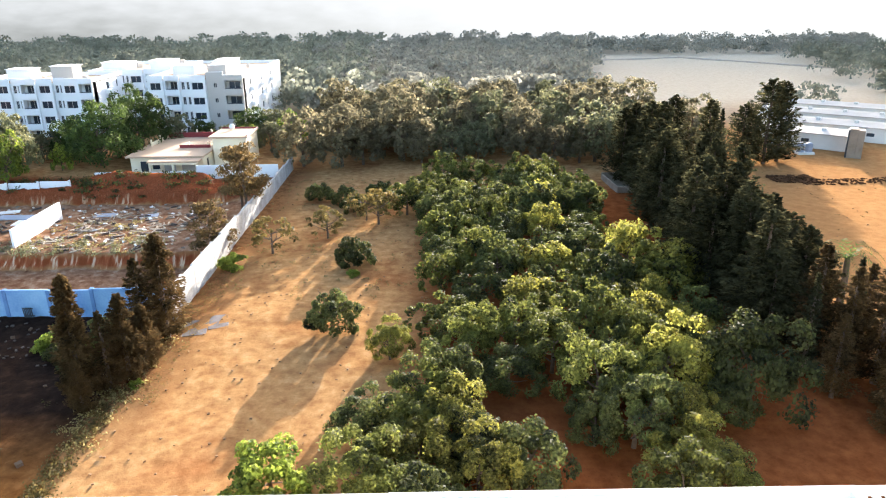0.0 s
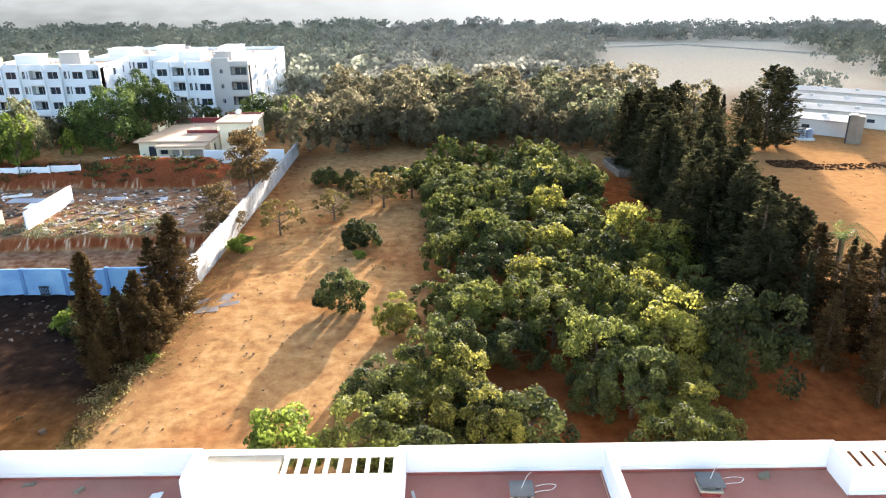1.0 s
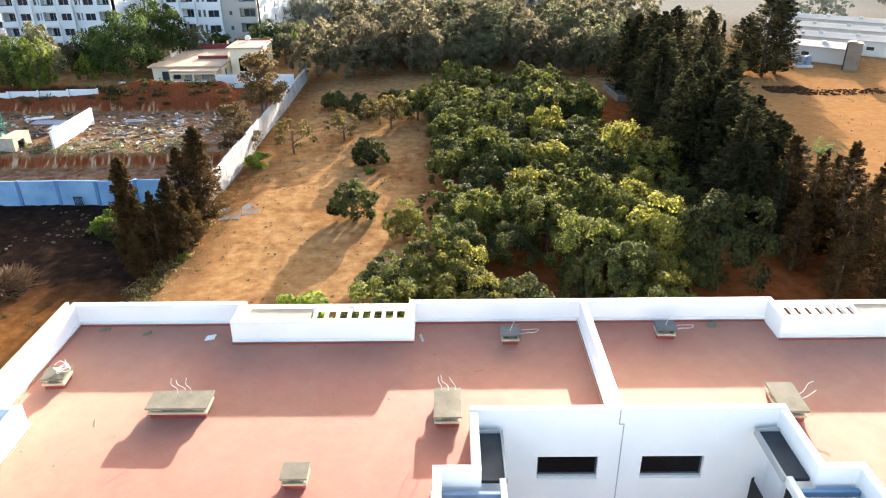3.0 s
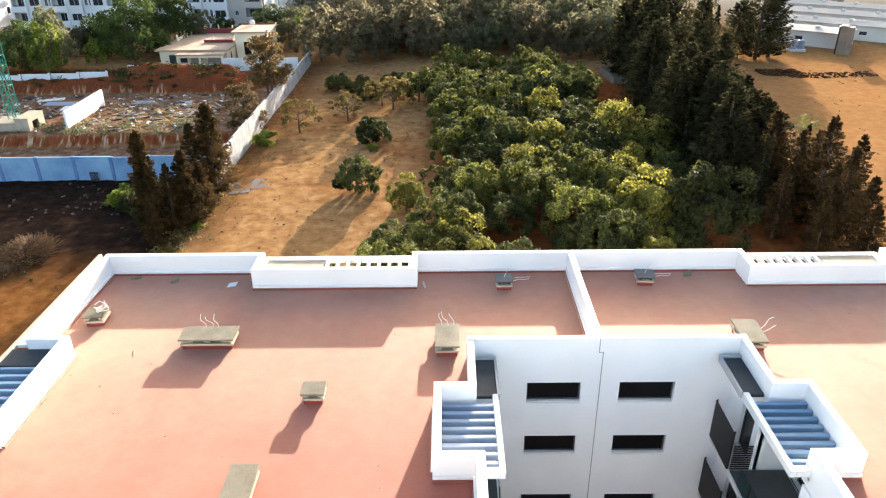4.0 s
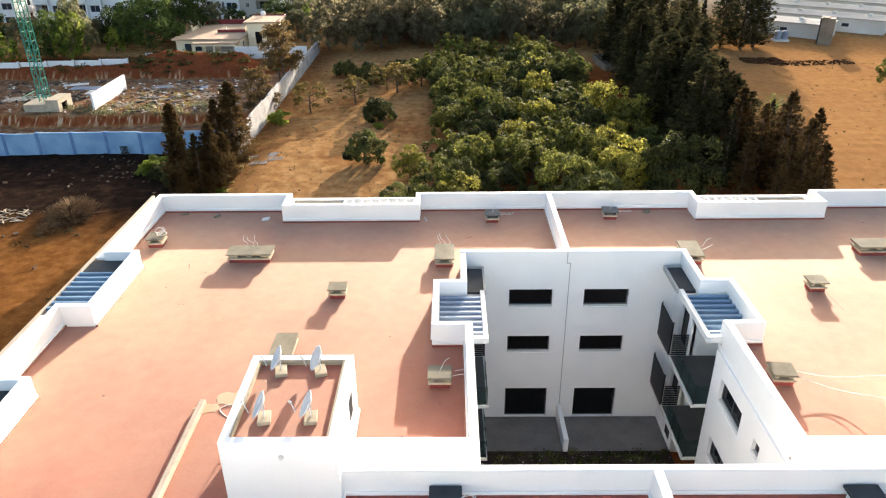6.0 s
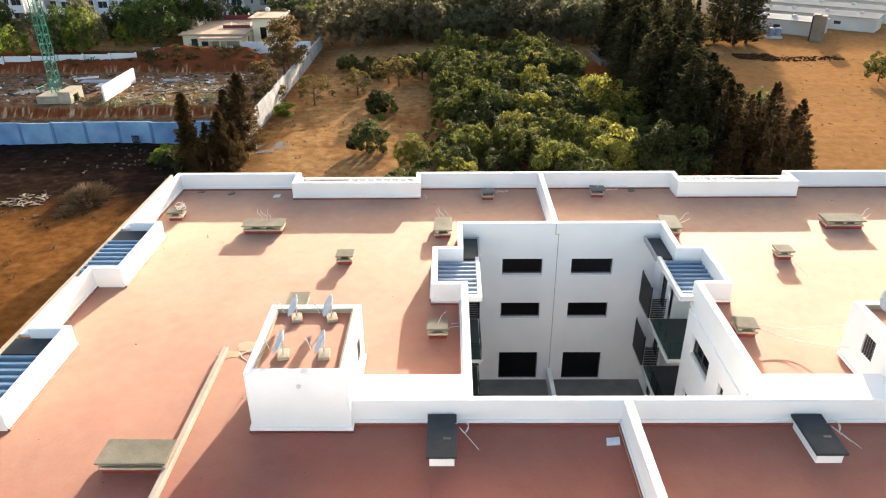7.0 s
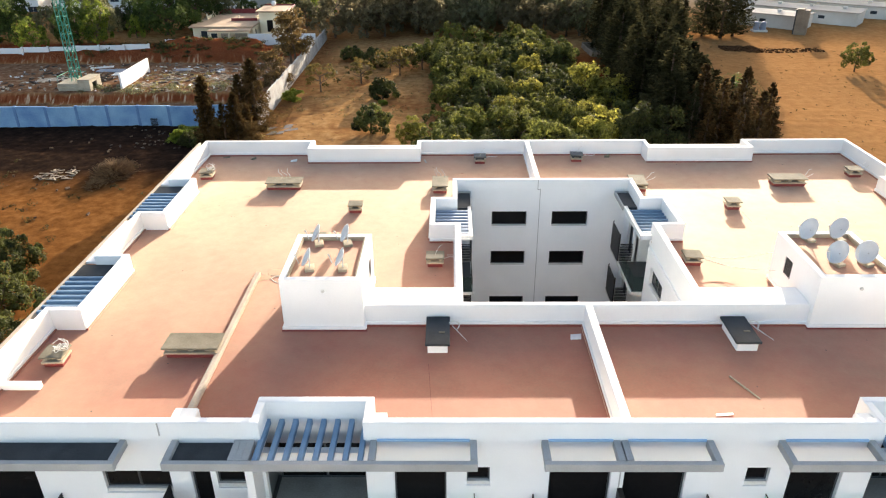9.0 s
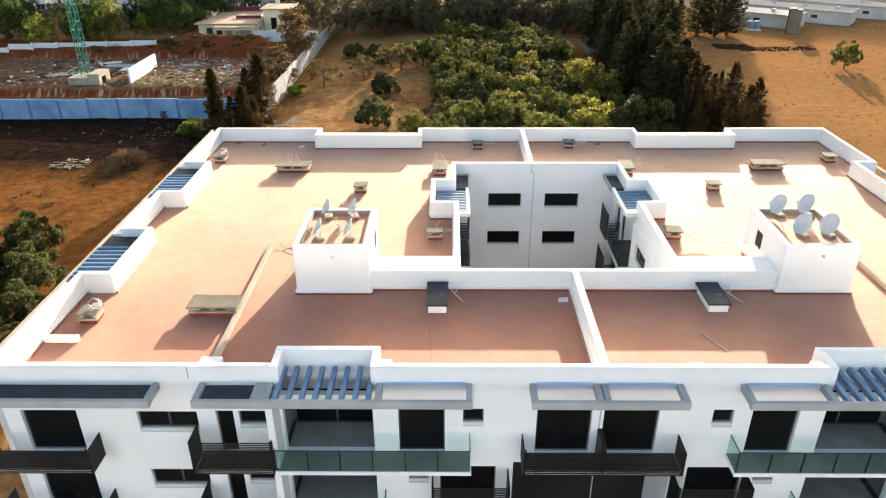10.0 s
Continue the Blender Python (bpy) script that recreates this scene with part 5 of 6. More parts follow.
for sx in (-1, 1):
    for sy in (-1, 1):
        bm = bmesh.new()
        tube(bm, [(sx * half, sy * half, 0.6), (sx * half, sy * half, top)], 0.08, 4)
        part("mast_leg", bm, CRANE, crane)
bm = bmesh.new()
for a, b in (((-2.2, -1.9), (-2.2, 1.9)), ((-2.2, 1.9), (0.8, 1.9)), ((-2.2, -1.9), (0.8, -1.9))):
    tube(bm, [(*a, 2.6), (*b, 2.6)], 0.04, 4)
    tube(bm, [(*a, 1.55), (*a, 2.6)], 0.04, 4)
part("guard_rail", bm, CRANE, crane)
bm = bmesh.new()
k = 0
z = 0.9
while z < top - 1.4:
    for (ax, ay), (bx, by) in (((-1, -1), (1, -1)), ((1, -1), (1, 1)), ((1, 1), (-1, 1)), ((-1, 1), (-1, -1))):
        p, q = (ax * half, ay * half), (bx * half, by * half)
        if k % 2:
            p, q = q, p
        tube(bm, [(*p, z), (*q, z + 1.35)], 0.04, 4)
        tube(bm, [(*p, z), (*q, z)], 0.035, 4)
    z += 1.35
    k += 1
part("lattice", bm, CRANE, crane)


def scatter(name, label, category, count, box, mat, seed, long=1.2, thin=0.12, flat=True, z_up=0.02):
    """Loose pieces lying about on the ground, as one lot."""
    rng = random.Random(seed)
    bm = bmesh.new()
    for i in range(count):
        x, y = rng.uniform(box[0], box[1]), rng.uniform(box[2], box[3])
        l, w, h = long * rng.uniform(0.4, 1.3), thin * rng.uniform(0.6, 2.2), thin * rng.uniform(0.4, 1.2)
        m = pose(x, y, float(ground_height(x, y)) + h * 0.4 + z_up, rng.uniform(-12, 12), rng.uniform(-12, 12), rng.uniform(0, 180))
        v = [bm.verts.new(m @ Vector((a * l / 2, b * w / 2, c * h / 2))) for c in (-1, 1) for b in (-1, 1) for a in (-1, 1)]
        for f in ((0, 2, 3, 1), (4, 5, 7, 6), (0, 1, 5, 4), (1, 3, 7, 5), (3, 2, 6, 7), (2, 0, 4, 6)):
            bm.faces.new([v[j] for j in f])
    ob = part(name, bm, mat)
    return tagged(ob, label, category, kind="stuff")


scatter("timber_pile", "scattered grey building timbers on dug site", "timber", 190, (-51, -34, 80, 96), TIMBER, 1, 1.6, 0.1)
scatter("rubble", "pale rubble and plastic scraps on dug site", "rubble", 260, (-75, -30, 80, 100), RUBBLE, 2, 0.45, 0.2)
scatter("rubble", "rubble and litter along the wall foot", "rubble", 90, (-42, -26, 50, 60), material("dirty_rubble", (0.10, 0.078, 0.06), 0.95, (0.05, 0.035, 0.028), 2, 20, 0.2, island=0.5), 3, 0.28, 0.12)
scatter("debris", "white branches and scrap lying on earth", "debris", 60, (-45.5, -41.5, 40, 43), TIMBER, 4, 1.0, 0.06)
CLODS = material("clods", (0.27, 0.16, 0.08), 0.95, (0.15, 0.08, 0.04), 2, 20, 0.3, island=0.3)
scatter("stones", "small stones and clods on bare earth", "stones", 320, (-24, 0, 30, 100), CLODS, 5, 0.15, 0.09)
scatter("stones", "small stones and clods on open field", "stones", 170, (38, 90, 25, 110), CLODS, 6, 0.16, 0.08)
SPOIL = material("spoil_clods", (0.10, 0.052, 0.026), 0.95, (0.05, 0.026, 0.014), 2, 20, 0.3, island=0.4, spec=0.0)
scatter("spoil", "low heap of dark spoil beside farm sheds", "spoil heap", 330, (53.5, 60.5, 105, 109.4), SPOIL, 15, 0.42, 0.22)
scatter("spoil", "thin spread of dark clods along field edge", "spoil heap", 260, (57.5, 72, 103.6, 107), SPOIL, 16, 0.34, 0.14)
scatter("clods", "dark clods and weeds on shaded plot", "clods", 45, (-60, -26, 20, 58), material("dark_clods", (0.12, 0.075, 0.045), 0.95, None, 2, 20, 0.3, island=0.4), 7, 0.35, 0.2)
for x, y, w, d, mat in ((-60, 94.5, 5.5, 2.2, BLUETARP), (-47.5, 95, 3.0, 1.6, BLUETARP), (-67, 88, 6, 2.5, RUBBLE), (-56.5, 92, 4.5, 2.5, GREYWHITE), (-63, 97, 4, 1.4, GREYWHITE), (-41, 94.5, 2.5, 1.5, BLUETARP)):
    bm = boxes([(-w / 2, w / 2, -d / 2, d / 2, 0, 0.14)], 0.05)
    ob = part("sheeting", bm, mat)
    ob.matrix_world = pose(x, y, float(ground_height(x, y)) - 0.05, 0, 0, 7 * x % 20)
    tagged(ob, "sheet-covered stack of building material", "building material")
scatter("boards", "loose dark shuttering boards on dug site", "boards", 120, (-76, -33, 80, 99), material("dark_boards", (0.10, 0.075, 0.06), 0.9, (0.05, 0.035, 0.03), 2, 20, 0.2, island=0.5), 12, 1.3, 0.22)
scatter("plastic_scraps", "white plastic and plaster scraps on dug site", "scraps", 55, (-76, -33, 80, 99), PAPER, 13, 0.6, 0.2)
slab = part("concrete_patch", boxes([(-1.7, 0.1, -1.3, 0.9, -0.1, 0.0), (0.15, 1.5, -0.7, 1.3, -0.1, 0.02), (-1.2, 0.9, 0.95, 1.5, -0.1, -0.01)], 0.02), material("blue_grey_screed", (0.115, 0.11, 0.125), 0.95, (0.08, 0.055, 0.04), 1.2, 14, 0.3))
slab.matrix_world = pose(-21.3, 57.0, 0.27, 0, 0, 12) @ Matrix.Diagonal((1.35, 1.5, 1, 1))
tagged(slab, "broken grey concrete patch on bare earth", "slab")
basin = thing("water_basin", "low open concrete basin with pale rim at the orchard end", "basin", at=pose(30.2, 105, 0.2, 0, 0, 4))
part("rim", boxes([(-3.2, 3.2, -4.2, -3.95, -0.2, 1.0), (-3.2, 3.2, 3.95, 4.2, -0.2, 1.2), (-3.2, -2.95, -3.95, 3.95, -0.2, 1.0), (2.95, 3.2, -3.95, 3.95, -0.2, 1.0)], 0.02), SILO, basin)
part("floor", boxes([(-2.95, 2.95, -3.95, 3.95, -0.2, 0.1)]), CONCRETE, basin)

# ---- the cream house ----
house = thing("bungalow", "cream flat-roofed bungalow with porch and dark red parapet edges", "house", at=pose(-52.2, 116.6, 0.2))
HOLES = [(1.6, 2.9, 0.1, 2.3), (3.6, 4.9, 0.9, 2.2), (5.6, 7.6, 0.1, 2.3), (8.6, 11.2, 0.1, 2.4)]
part("wall", pierced("y", 0, 0.25, 0, 12.4, 0, 3.0, HOLES), HOUSE, house)
part("wall", pierced("x", 12.15, 0.25, 0.25, 16.9, 0, 3.0, [(2.0, 3.2, 0.2, 2.3)]), HOUSE, house)
part("wall", boxes([(0, 0.25, 0.25, 16.9, 0, 3.0), (0.25, 12.15, 16.65, 16.9, 0, 3.0)]), HOUSE, house)
for a, b, u, w in HOLES[:2]:
    part("window", boxes([(a, b, 0.12, 0.18, u, w)]), FARWINDOW, house)
for a, b, u, w in HOLES[2:]:
    part("garage_door", boxes([(a, b, 0.12, 0.18, u, w)]), FARBEIGE, house, "pale beige door")
part("side_door", boxes([(12.2, 12.26, 2.0, 3.2, 0.2, 2.3)]), WINDOWDARK, house)
part("roof", boxes([(-0.6, 12.7, -0.6, 17.1, 3.0, 3.3)], 0.04), HOUSEROOF, house, "dusty flat roof")
part("porch_roof", boxes([(4.0, 12.5, -3.2, -0.605, 2.7, 2.98)], 0.03), HOUSEROOF, house, "dusty porch roof slab")
for a in (4.2, 8.0, 12.0):
    part("porch_column", boxes([(a, a + 0.35, -3.0, -2.65, -0.2, 2.7)], 0.02), HOUSE, house)
part("porch_beam", boxes([(4.2, 12.35, -3.05, -2.6, 2.35, 2.695)], 0.02), HOUSE, house)
for a, b, c, d, u, w in ((0.6, 11.4, 16.5, 16.75, 3.3, 4.25), (6.4, 11.9, 6.2, 6.45, 3.3, 3.85), (12.3, 18.9, 13.0, 13.2, 5.5, 5.75), (18.7, 18.9, 5.0, 13.0, 5.5, 5.7)):
    part("roof_parapet", boxes([(a, b, c, d, u, w)], 0.02), REDPAINT, house, "dark red parapet")
part("roof_parapet", boxes([(0.6, 0.85, 8.0, 16.5, 3.3, 3.9), (11.15, 11.4, 8.0, 16.5, 3.3, 3.9)], 0.02), HOUSE, house)
part("upper_block", pierced("y", 5.0, 0.25, 12.72, 18.7, 0, 5.2, [(14.2, 15.5, 1.2, 3.6)]), HOUSE, house)
part("upper_block", boxes([(12.72, 12.95, 5.25, 13.0, 0, 5.2), (18.45, 18.7, 5.25, 13.0, 0, 5.2), (12.95, 18.45, 12.75, 13.0, 0, 5.2)]), HOUSE, house)
part("roof", boxes([(12.1, 19.0, 4.7, 13.3, 5.2, 5.5)], 0.04), HOUSEROOF, house)
part("door", boxes([(14.2, 15.5, 5.12, 5.2, 1.2, 3.6)]), WINDOWDARK, house)
for a in (0.6, 3.4, 6.2, 9.0, 11.15):
    part("roof_post", boxes([(a, a + 0.25, 16.45, 16.7, 4.25, 4.8)]), HOUSE, house)
for c in (8.0, 12.2):
    part("roof_post", boxes([(0.6, 0.85, c, c + 0.25, 3.9, 4.5)]), HOUSE, house)
for a in (8.0, 11.4):
    part("roof_post", boxes([(a, a + 0.22, 6.2, 6.42, 3.85, 4.4)]), HOUSE, house)
bm = bmesh.new()
bmesh.ops.create_uvsphere(bm, u_segments=10, v_segments=6, radius=0.55, matrix=pose(14.6, 11.5, 6.1))
part("water_tank", bm, FARWHITE, house, "white water tank", smooth=True)


# ---- the white apartment blocks beyond ----
def far_block(x, y, turn, plan, storeys, depth, label, pent=()):
    """A block of joined bays: plan rows are (width, setback, kind); w: wide window, n: two narrow windows, b: loggia, e: beige stair bay."""
    t = thing("apartment_block", label, "building", "white blocks beyond the orchard", at=pose(x, y, 0.0, 0, 0, turn))
    sh = 3.15
    top = storeys * sh + 0.7
    u = 0.0

    def glazed(a, b, c, z0, z1):
        w = part("window", boxes([(a, a + 0.07, c, c + 0.08, z0, z1), (b - 0.07, b, c, c + 0.08, z0, z1), ((a + b) / 2 - 0.04, (a + b) / 2 + 0.04, c, c + 0.08, z0, z1), (a + 0.07, b - 0.07, c, c + 0.08, z1 - 0.07, z1)]), SHEDROOF, t)
        part("pane", boxes([(a + 0.07, b - 0.07, c + 0.03, c + 0.05, z0, z1 - 0.07)]), FARWINDOW, w)
    for width, back, kind in plan:
        v = u + width
        mat = FARBEIGE if kind in "eB" else FARWHITE
        holes, panes = [], []
        for s in range(storeys):
            z = sh * s
            if kind == "w":
                holes.append((u + 0.5, v - 0.5, z + 1.0, z + 2.45))
            elif kind == "n":
                holes += [(u + 0.3, u + 0.95, z + 0.9, z + 2.45), (v - 0.95, v - 0.3, z + 0.9, z + 2.45)]
            elif kind == "e":
                holes.append((u + width * 0.4, u + width * 0.6, z + 1.3, z + 2.2))
            else:
                holes.append((u + 0.35, v - 0.35, z + (0.95 if s else 0.1), z + 2.75))
        part("wall", pierced("y", back, 0.3, u, v, 0, top + (0.6 if kind == "e" else 0.0), holes), mat, t)
        for a, b, z0, z1 in holes:
            if kind in "bB":
                glazed(a + 0.5, b - 0.5, back + 1.55, z0 - 0.3, z1 - 0.3)
                part("railing", boxes([(a, b, back + 0.06, back + 0.1, z0 + 0.02, z0 + 0.22)]), FRAME, t)
            else:
                glazed(a, b, back + 0.18, z0, z1)
        part("inner_wall", boxes([(u, v, back + 1.7, back + 1.9, 0, top - 0.9)]), mat, t)
        part("inner_wall", boxes([(u, u + 0.2, back + 0.3, back + 1.7, 0, top - 0.9), (v - 0.2, v, back + 0.3, back + 1.7, 0, top - 0.9)]), mat, t)
        for s in range(1, storeys):
            part("floor_slab", boxes([(u, v, back + 0.3, back + 1.7, sh * s - 0.2, sh * s)]), FARWHITE, t)
            if kind in "bB":
                part("band", boxes([(u, v, back - 0.18, back - 0.003, sh * s - 0.25, sh * s + 0.95)], 0.02), mat, t)
        part("roof", boxes([(u, v, back + 0.3, depth - 0.3, top - 0.9, top - 0.7)]), HOUSEROOF, t)
        part("coping", boxes([(u, v, back - 0.06, back + 0.34, top + (0.6 if kind == "e" else 0.0), top + 0.1 + (0.6 if kind == "e" else 0.0))]), FARWHITE, t)
        u = v
    n2 = int(depth // 5)
    sidew = [(5.0 * i + 1.4, 5.0 * i + (2.9 if i % 2 else 2.2), sh * s + 1.0, sh * s + 2.45) for i in range(n2) for s in range(storeys)]
    last, first = plan[-1][1], plan[0][1]
    part("wall", pierced("x", u - 0.3, 0.3, last + 1.9, depth, 0, top, [h for h in sidew if h[0] > last + 2]), FARWHITE, t)
    part("wall", boxes([(u - 0.3, u, last + 0.3, last + 1.9, 0, top)]), FARWHITE, t)
    part("wall", boxes([(0, 0.3, first + 0.3, depth, 0, top)]), FARWHITE, t)
    part("wall", boxes([(0.3, u - 0.3, depth - 0.3, depth, 0, top)]), FARWHITE, t)
    for a, b, z0, z1 in sidew:
        if a > last + 2:
            part("window", boxes([(u - 0.22, u - 0.16, a, b, z0, z1)]), FARWINDOW, t)
    for i in range(1, n2, 2):
        for s in range(1, storeys):
            part("balcony", boxes([(u + 0.003, u + 1.0, 5.0 * i + 0.9, 5.0 * i + 3.4, sh * s - 0.1, sh * s + 0.9)]), FARWHITE, t)
    for a, b, c, d, h, mat in pent:
        part("rooftop_room", boxes([(a, b, c, d, top - 0.8, top + h)]), mat, t)
        part("rooftop_slab", boxes([(a - 0.2, b + 0.2, c - 0.2, d + 0.2, top + h, top + h + 0.15)]), FARWHITE, t)
    rng = random.Random(int(x))
    for i in range(6):
        a, c, w = rng.uniform(1, u - 3), rng.uniform(4, depth - 3), rng.uniform(0.6, 1.6)
        part("rooftop_unit", boxes([(a, a + w, c, c + 0.8, top - 0.7, top + rng.uniform(0.0, 0.5))], 0.03), SHEDROOF, t)
    return t


far_block(-60.8, 150.0, 0, ((3.2, 0, "w"), (3.2, 0.6, "b"), (2.4, 1.2, "n"), (3.4, 0, "w"), (3.6, 0.8, "e"), (4.2, 0.4, "B")), 4, 38, "white four-storey apartment block with beige end bays", ((10.5, 14.5, 14, 20, 1.9, FARWHITE), (12.5, 16.0, 3, 8, 1.8, FARBEIGE), (2, 7, 10, 15, 1.2, FARWHITE)))
far_block(-95.0, 147.0, 0, ((3.4, 0, "b"), (3.2, 0.5, "w"), (2.2, 1.2, "n"), (3.4, 0, "b"), (3.2, 0.4, "w"), (2.2, 1.2, "n"), (3.2, 0, "w"), (3.2, 0, "b")), 4, 15, "white four-storey apartment block with roof rooms", ((14.5, 19.0, 3, 7, 2.2, FARBEIGE), (4, 9, 5, 9, 1.5, FARWHITE)))
far_block(-80.0, 165.0, 0, ((3.4, 0, "w"), (3.2, 0.6, "b"), (2.4, 1, "n"), (3.4, 0, "w"), (3.2, 0.6, "b"), (3.4, 0, "w")), 4, 24, "white four-storey apartment block set further back", ((2, 8, 3, 8, 1.3, FARWHITE), (12, 17, 6, 12, 1.4, FARWHITE)))
far_block(-122.0, 152.0, 2, ((3.4, 0, "w"), (3.2, 0.6, "b"), (2.4, 1, "n"), (3.4, 0, "w"), (3.2, 0.6, "b"), (3.4, 0, "w")), 4, 15, "white four-storey apartment block beyond trees")
far_block(-260.0, 365.0, 0, ((4, 0, "w"), (3.6, 0.6, "b"), (4, 0, "w"), (3.6, 0.6, "b"), (4, 0, "w")), 5, 14, "distant white block above the woodland")


# ---- farm sheds ----
def farm_shed(x, y, turn, length, width, h):
    t = thing("farm_shed", "long low whitewashed shed with grey roof", "shed", "poultry sheds", at=pose(x, y, 0.2, 0, 0, turn))
    ws = [(3 + 4.2 * i, 4.4 + 4.2 * i, 1.2, 1.9) for i in range(int(length // 4.2) - 1)]
    part("wall", pierced("y", 0, 0.25, 0, length, -0.3, h, ws), SHEDWALL, t)
    part("wall", boxes([(0, 0.25, 0.25, width, -0.3, h), (length - 0.25, length, 0.25, width, -0.3, h), (0.25, length - 0.25, width - 0.25, width, -0.3, h)]), SHEDWALL, t)
    for a, b, u, w in ws:
        part("window", boxes([(a, b, 0.1, 0.14, u, w)]), FARWINDOW, t)
    bm = bmesh.new()
    prof = [(-0.4, h - 0.1), (width / 2, h + 0.2), (width + 0.4, h - 0.1), (width + 0.4, h + 0.05), (width / 2, h + 0.36), (-0.4, h + 0.05)]
    a = [bm.verts.new((-0.4, p, q)) for p, q in prof]
    b = [bm.verts.new((length + 0.4, p, q)) for p, q in prof]
    for i in range(6):
        j = (i + 1) % 6
        bm.faces.new((a[i], a[j], b[j], b[i]))
    for i, j, k, l in ((0, 1, 4, 5), (1, 2, 3, 4)):
        bm.faces.new([a[c] for c in (i, j, k, l)][::-1])
        bm.faces.new([b[c] for c in (i, j, k, l)])
    bmesh.ops.recalc_face_normals(bm, faces=list(bm.faces))
    part("roof", bm, SHEDROOF, t)
    for k in range(int(length // 7)):
        part("roof_vent", boxes([(3 + 7 * k, 3.8 + 7 * k, width * 0.35, width * 0.5, h + 0.1, h + 0.75)]), SHEDWALL, t)
    return t


farm_shed(64.6, 136.2, -39, 16.5, 7, 3.0)
farm_shed(69.5, 147.8, -38, 28, 7.5, 3.0)
farm_shed(74.5, 161.2, -38, 40, 7.5, 3.0)
farm_shed(83.0, 172.0, -38, 44, 7.5, 3.0)
tower = thing("water_tower", "square concrete water tower with dark cladding", "tower", at=pose(75.6, 122.8, 0.2, 0, 0, -30))
part("shaft", boxes([(-1.2, 0.1, -1.2, 1.2, -0.3, 5.2), (0.1, 1.2, -1.2, 1.2, -0.3, 5.0)], 0.05), SILO, tower)
part("cladding", boxes([(-1.45, -1.2, -1.1, 1.1, -0.3, 5.0)], 0.02), CHARCOAL, tower)

drum = thing("storage_tank", "blue plastic storage tank on pale stand by farm shed", "tank", at=pose(68.0, 125.6, 0.2))
part("stand", boxes([(-1.5, 1.5, -1.0, 1.0, -0.3, 0.5)], 0.03), SHEDWALL, drum)
for k in (-0.75, 0.75):
    bm = bmesh.new()
    bmesh.ops.create_cone(bm, cap_ends=True, segments=16, radius1=0.66, radius2=0.6, depth=1.5, matrix=Matrix.Translation((k, 0, 1.25)))
    bmesh.ops.create_cone(bm, cap_ends=True, segments=16, radius1=0.6, radius2=0.25, depth=0.2, matrix=Matrix.Translation((k, 0, 2.09)))
    part("drum", bm, BLUETARP, drum)

# ---- trees ----
AV = []
for i, (mat, seed) in enumerate(((AVOCADO, 11), (CITRUS, 12), (DEEP, 13), (AVOCADO, 14), (DEEP, 15))):
    AV.append((trunk_mesh("trunk", seed, 2.6, 0.14, 7, 1.7, 0.25), dome_crown("crown", seed, mat, 2.45, 4.5, 0.1, 38, 240, 0.215), dome_crown("crown", seed + 5, mat, 2.5, 4.5, 0.1, 36, 105, 0.30)))
MOUND = dome_crown("crown", 17, DEEP, 2.2, 3.4, -0.25, 34, 190, 0.24)


def orchard_tree(x, y, s, kind, turn, mound=False):
    k = kind if (int(x * 7) % 2 == 0) else {0: 3, 1: 1, 2: 4}[kind]
    words = {0: "dense avocado tree with mid-green leaves", 1: "avocado tree with yellowing sunlit leaves", 2: "dense dark green avocado tree", 3: "dense avocado tree with mid-green leaves", 4: "dense dark green avocado tree"}[k]
    t = thing("orchard_tree", words + " on bare red earth", "tree", "orchard trees")
    t.matrix_world = pose(x, y, float(ground_height(x, y)) - 0.05, 0, 0, turn) @ Matrix.Diagonal((s, s, s * (1.0 + 0.16 * math.sin(x * 3 + y)), 1))
    share("trunk", AV[k][0], t, Matrix())
    share("crown", MOUND if mound else AV[k][2 if y > 50 else 1], t, Matrix())


ORCHARD_NEAR = [(-4.3, 32.3, 1.1, 0), (-1.1, 34.7, 1.05, 1), (0.6, 37.8, 1.0, 1), (2.5, 32.6, 1.0, 1), (5.6, 33.7, 1.05, 2), (-2.7, 31.9, 0.9, 1), (-5.0, 39.2, 0.9, 2), (1.1, 43.0, 1.0, 2), (15.65, 33.7, 1.1, 1), (13.8, 30.3, 1.0, 0),
                (22.2, 42.0, 1.45, 2), (19.9, 40.2, 0.9, 2), (11.5, 42.1, 1.15, 0), (17.0, 43.8, 1.3, 1), (5.4, 44.6, 1.0, 2), (13.2, 37.9, 1.1, 2), (17.2, 31.9, 0.7, 0), (10.6, 38.2, 0.75, 2)]
ORCHARD_MIDDLE = [(0.4, 53.4, 1.0, 0), (2.6, 49.4, 1.0, 0), (4.2, 59.6, 1.0, 2), (1.1, 70.4, 1.0, 2), (9.2, 47.6, 1.15, 0), (12.7, 51.5, 1.1, 0), (16.8, 55.6, 1.1, 1), (8.1, 57.0, 1.05, 1), (6.2, 64.9, 1.0, 2), (11.4, 65.4, 1.1, 1),
                  (16.2, 63.5, 1.1, 0), (15.6, 48.2, 1.1, 0), (20.0, 66.4, 1.3, 1), (23.1, 62.0, 0.9, 2), (0.4, 63.7, 0.9, 0), (6.4, 50.9, 1.0, 0), (11.8, 57.5, 1.05, 0)]
ORCHARD_FAR = [(8.7, 78.3, 1.0, 2), (4.6, 77.9, 0.95, 0), (12.6, 77.5, 1.05, 1), (16.3, 75.7, 1.0, 2), (-4.0, 90.6, 1.1, 0), (0.7, 96.6, 1.1, 0), (6.4, 103.7, 1.2, 0), (10.6, 97.8, 1.1, 2), (15.9, 101.0, 1.1, 2), (19.5, 97.3, 1.1, 0),
               (19.7, 87.8, 1.0, 2), (11.7, 86.9, 1.1, 2), (15.8, 86.7, 1.0, 2), (6.7, 89.9, 1.0, 2)]
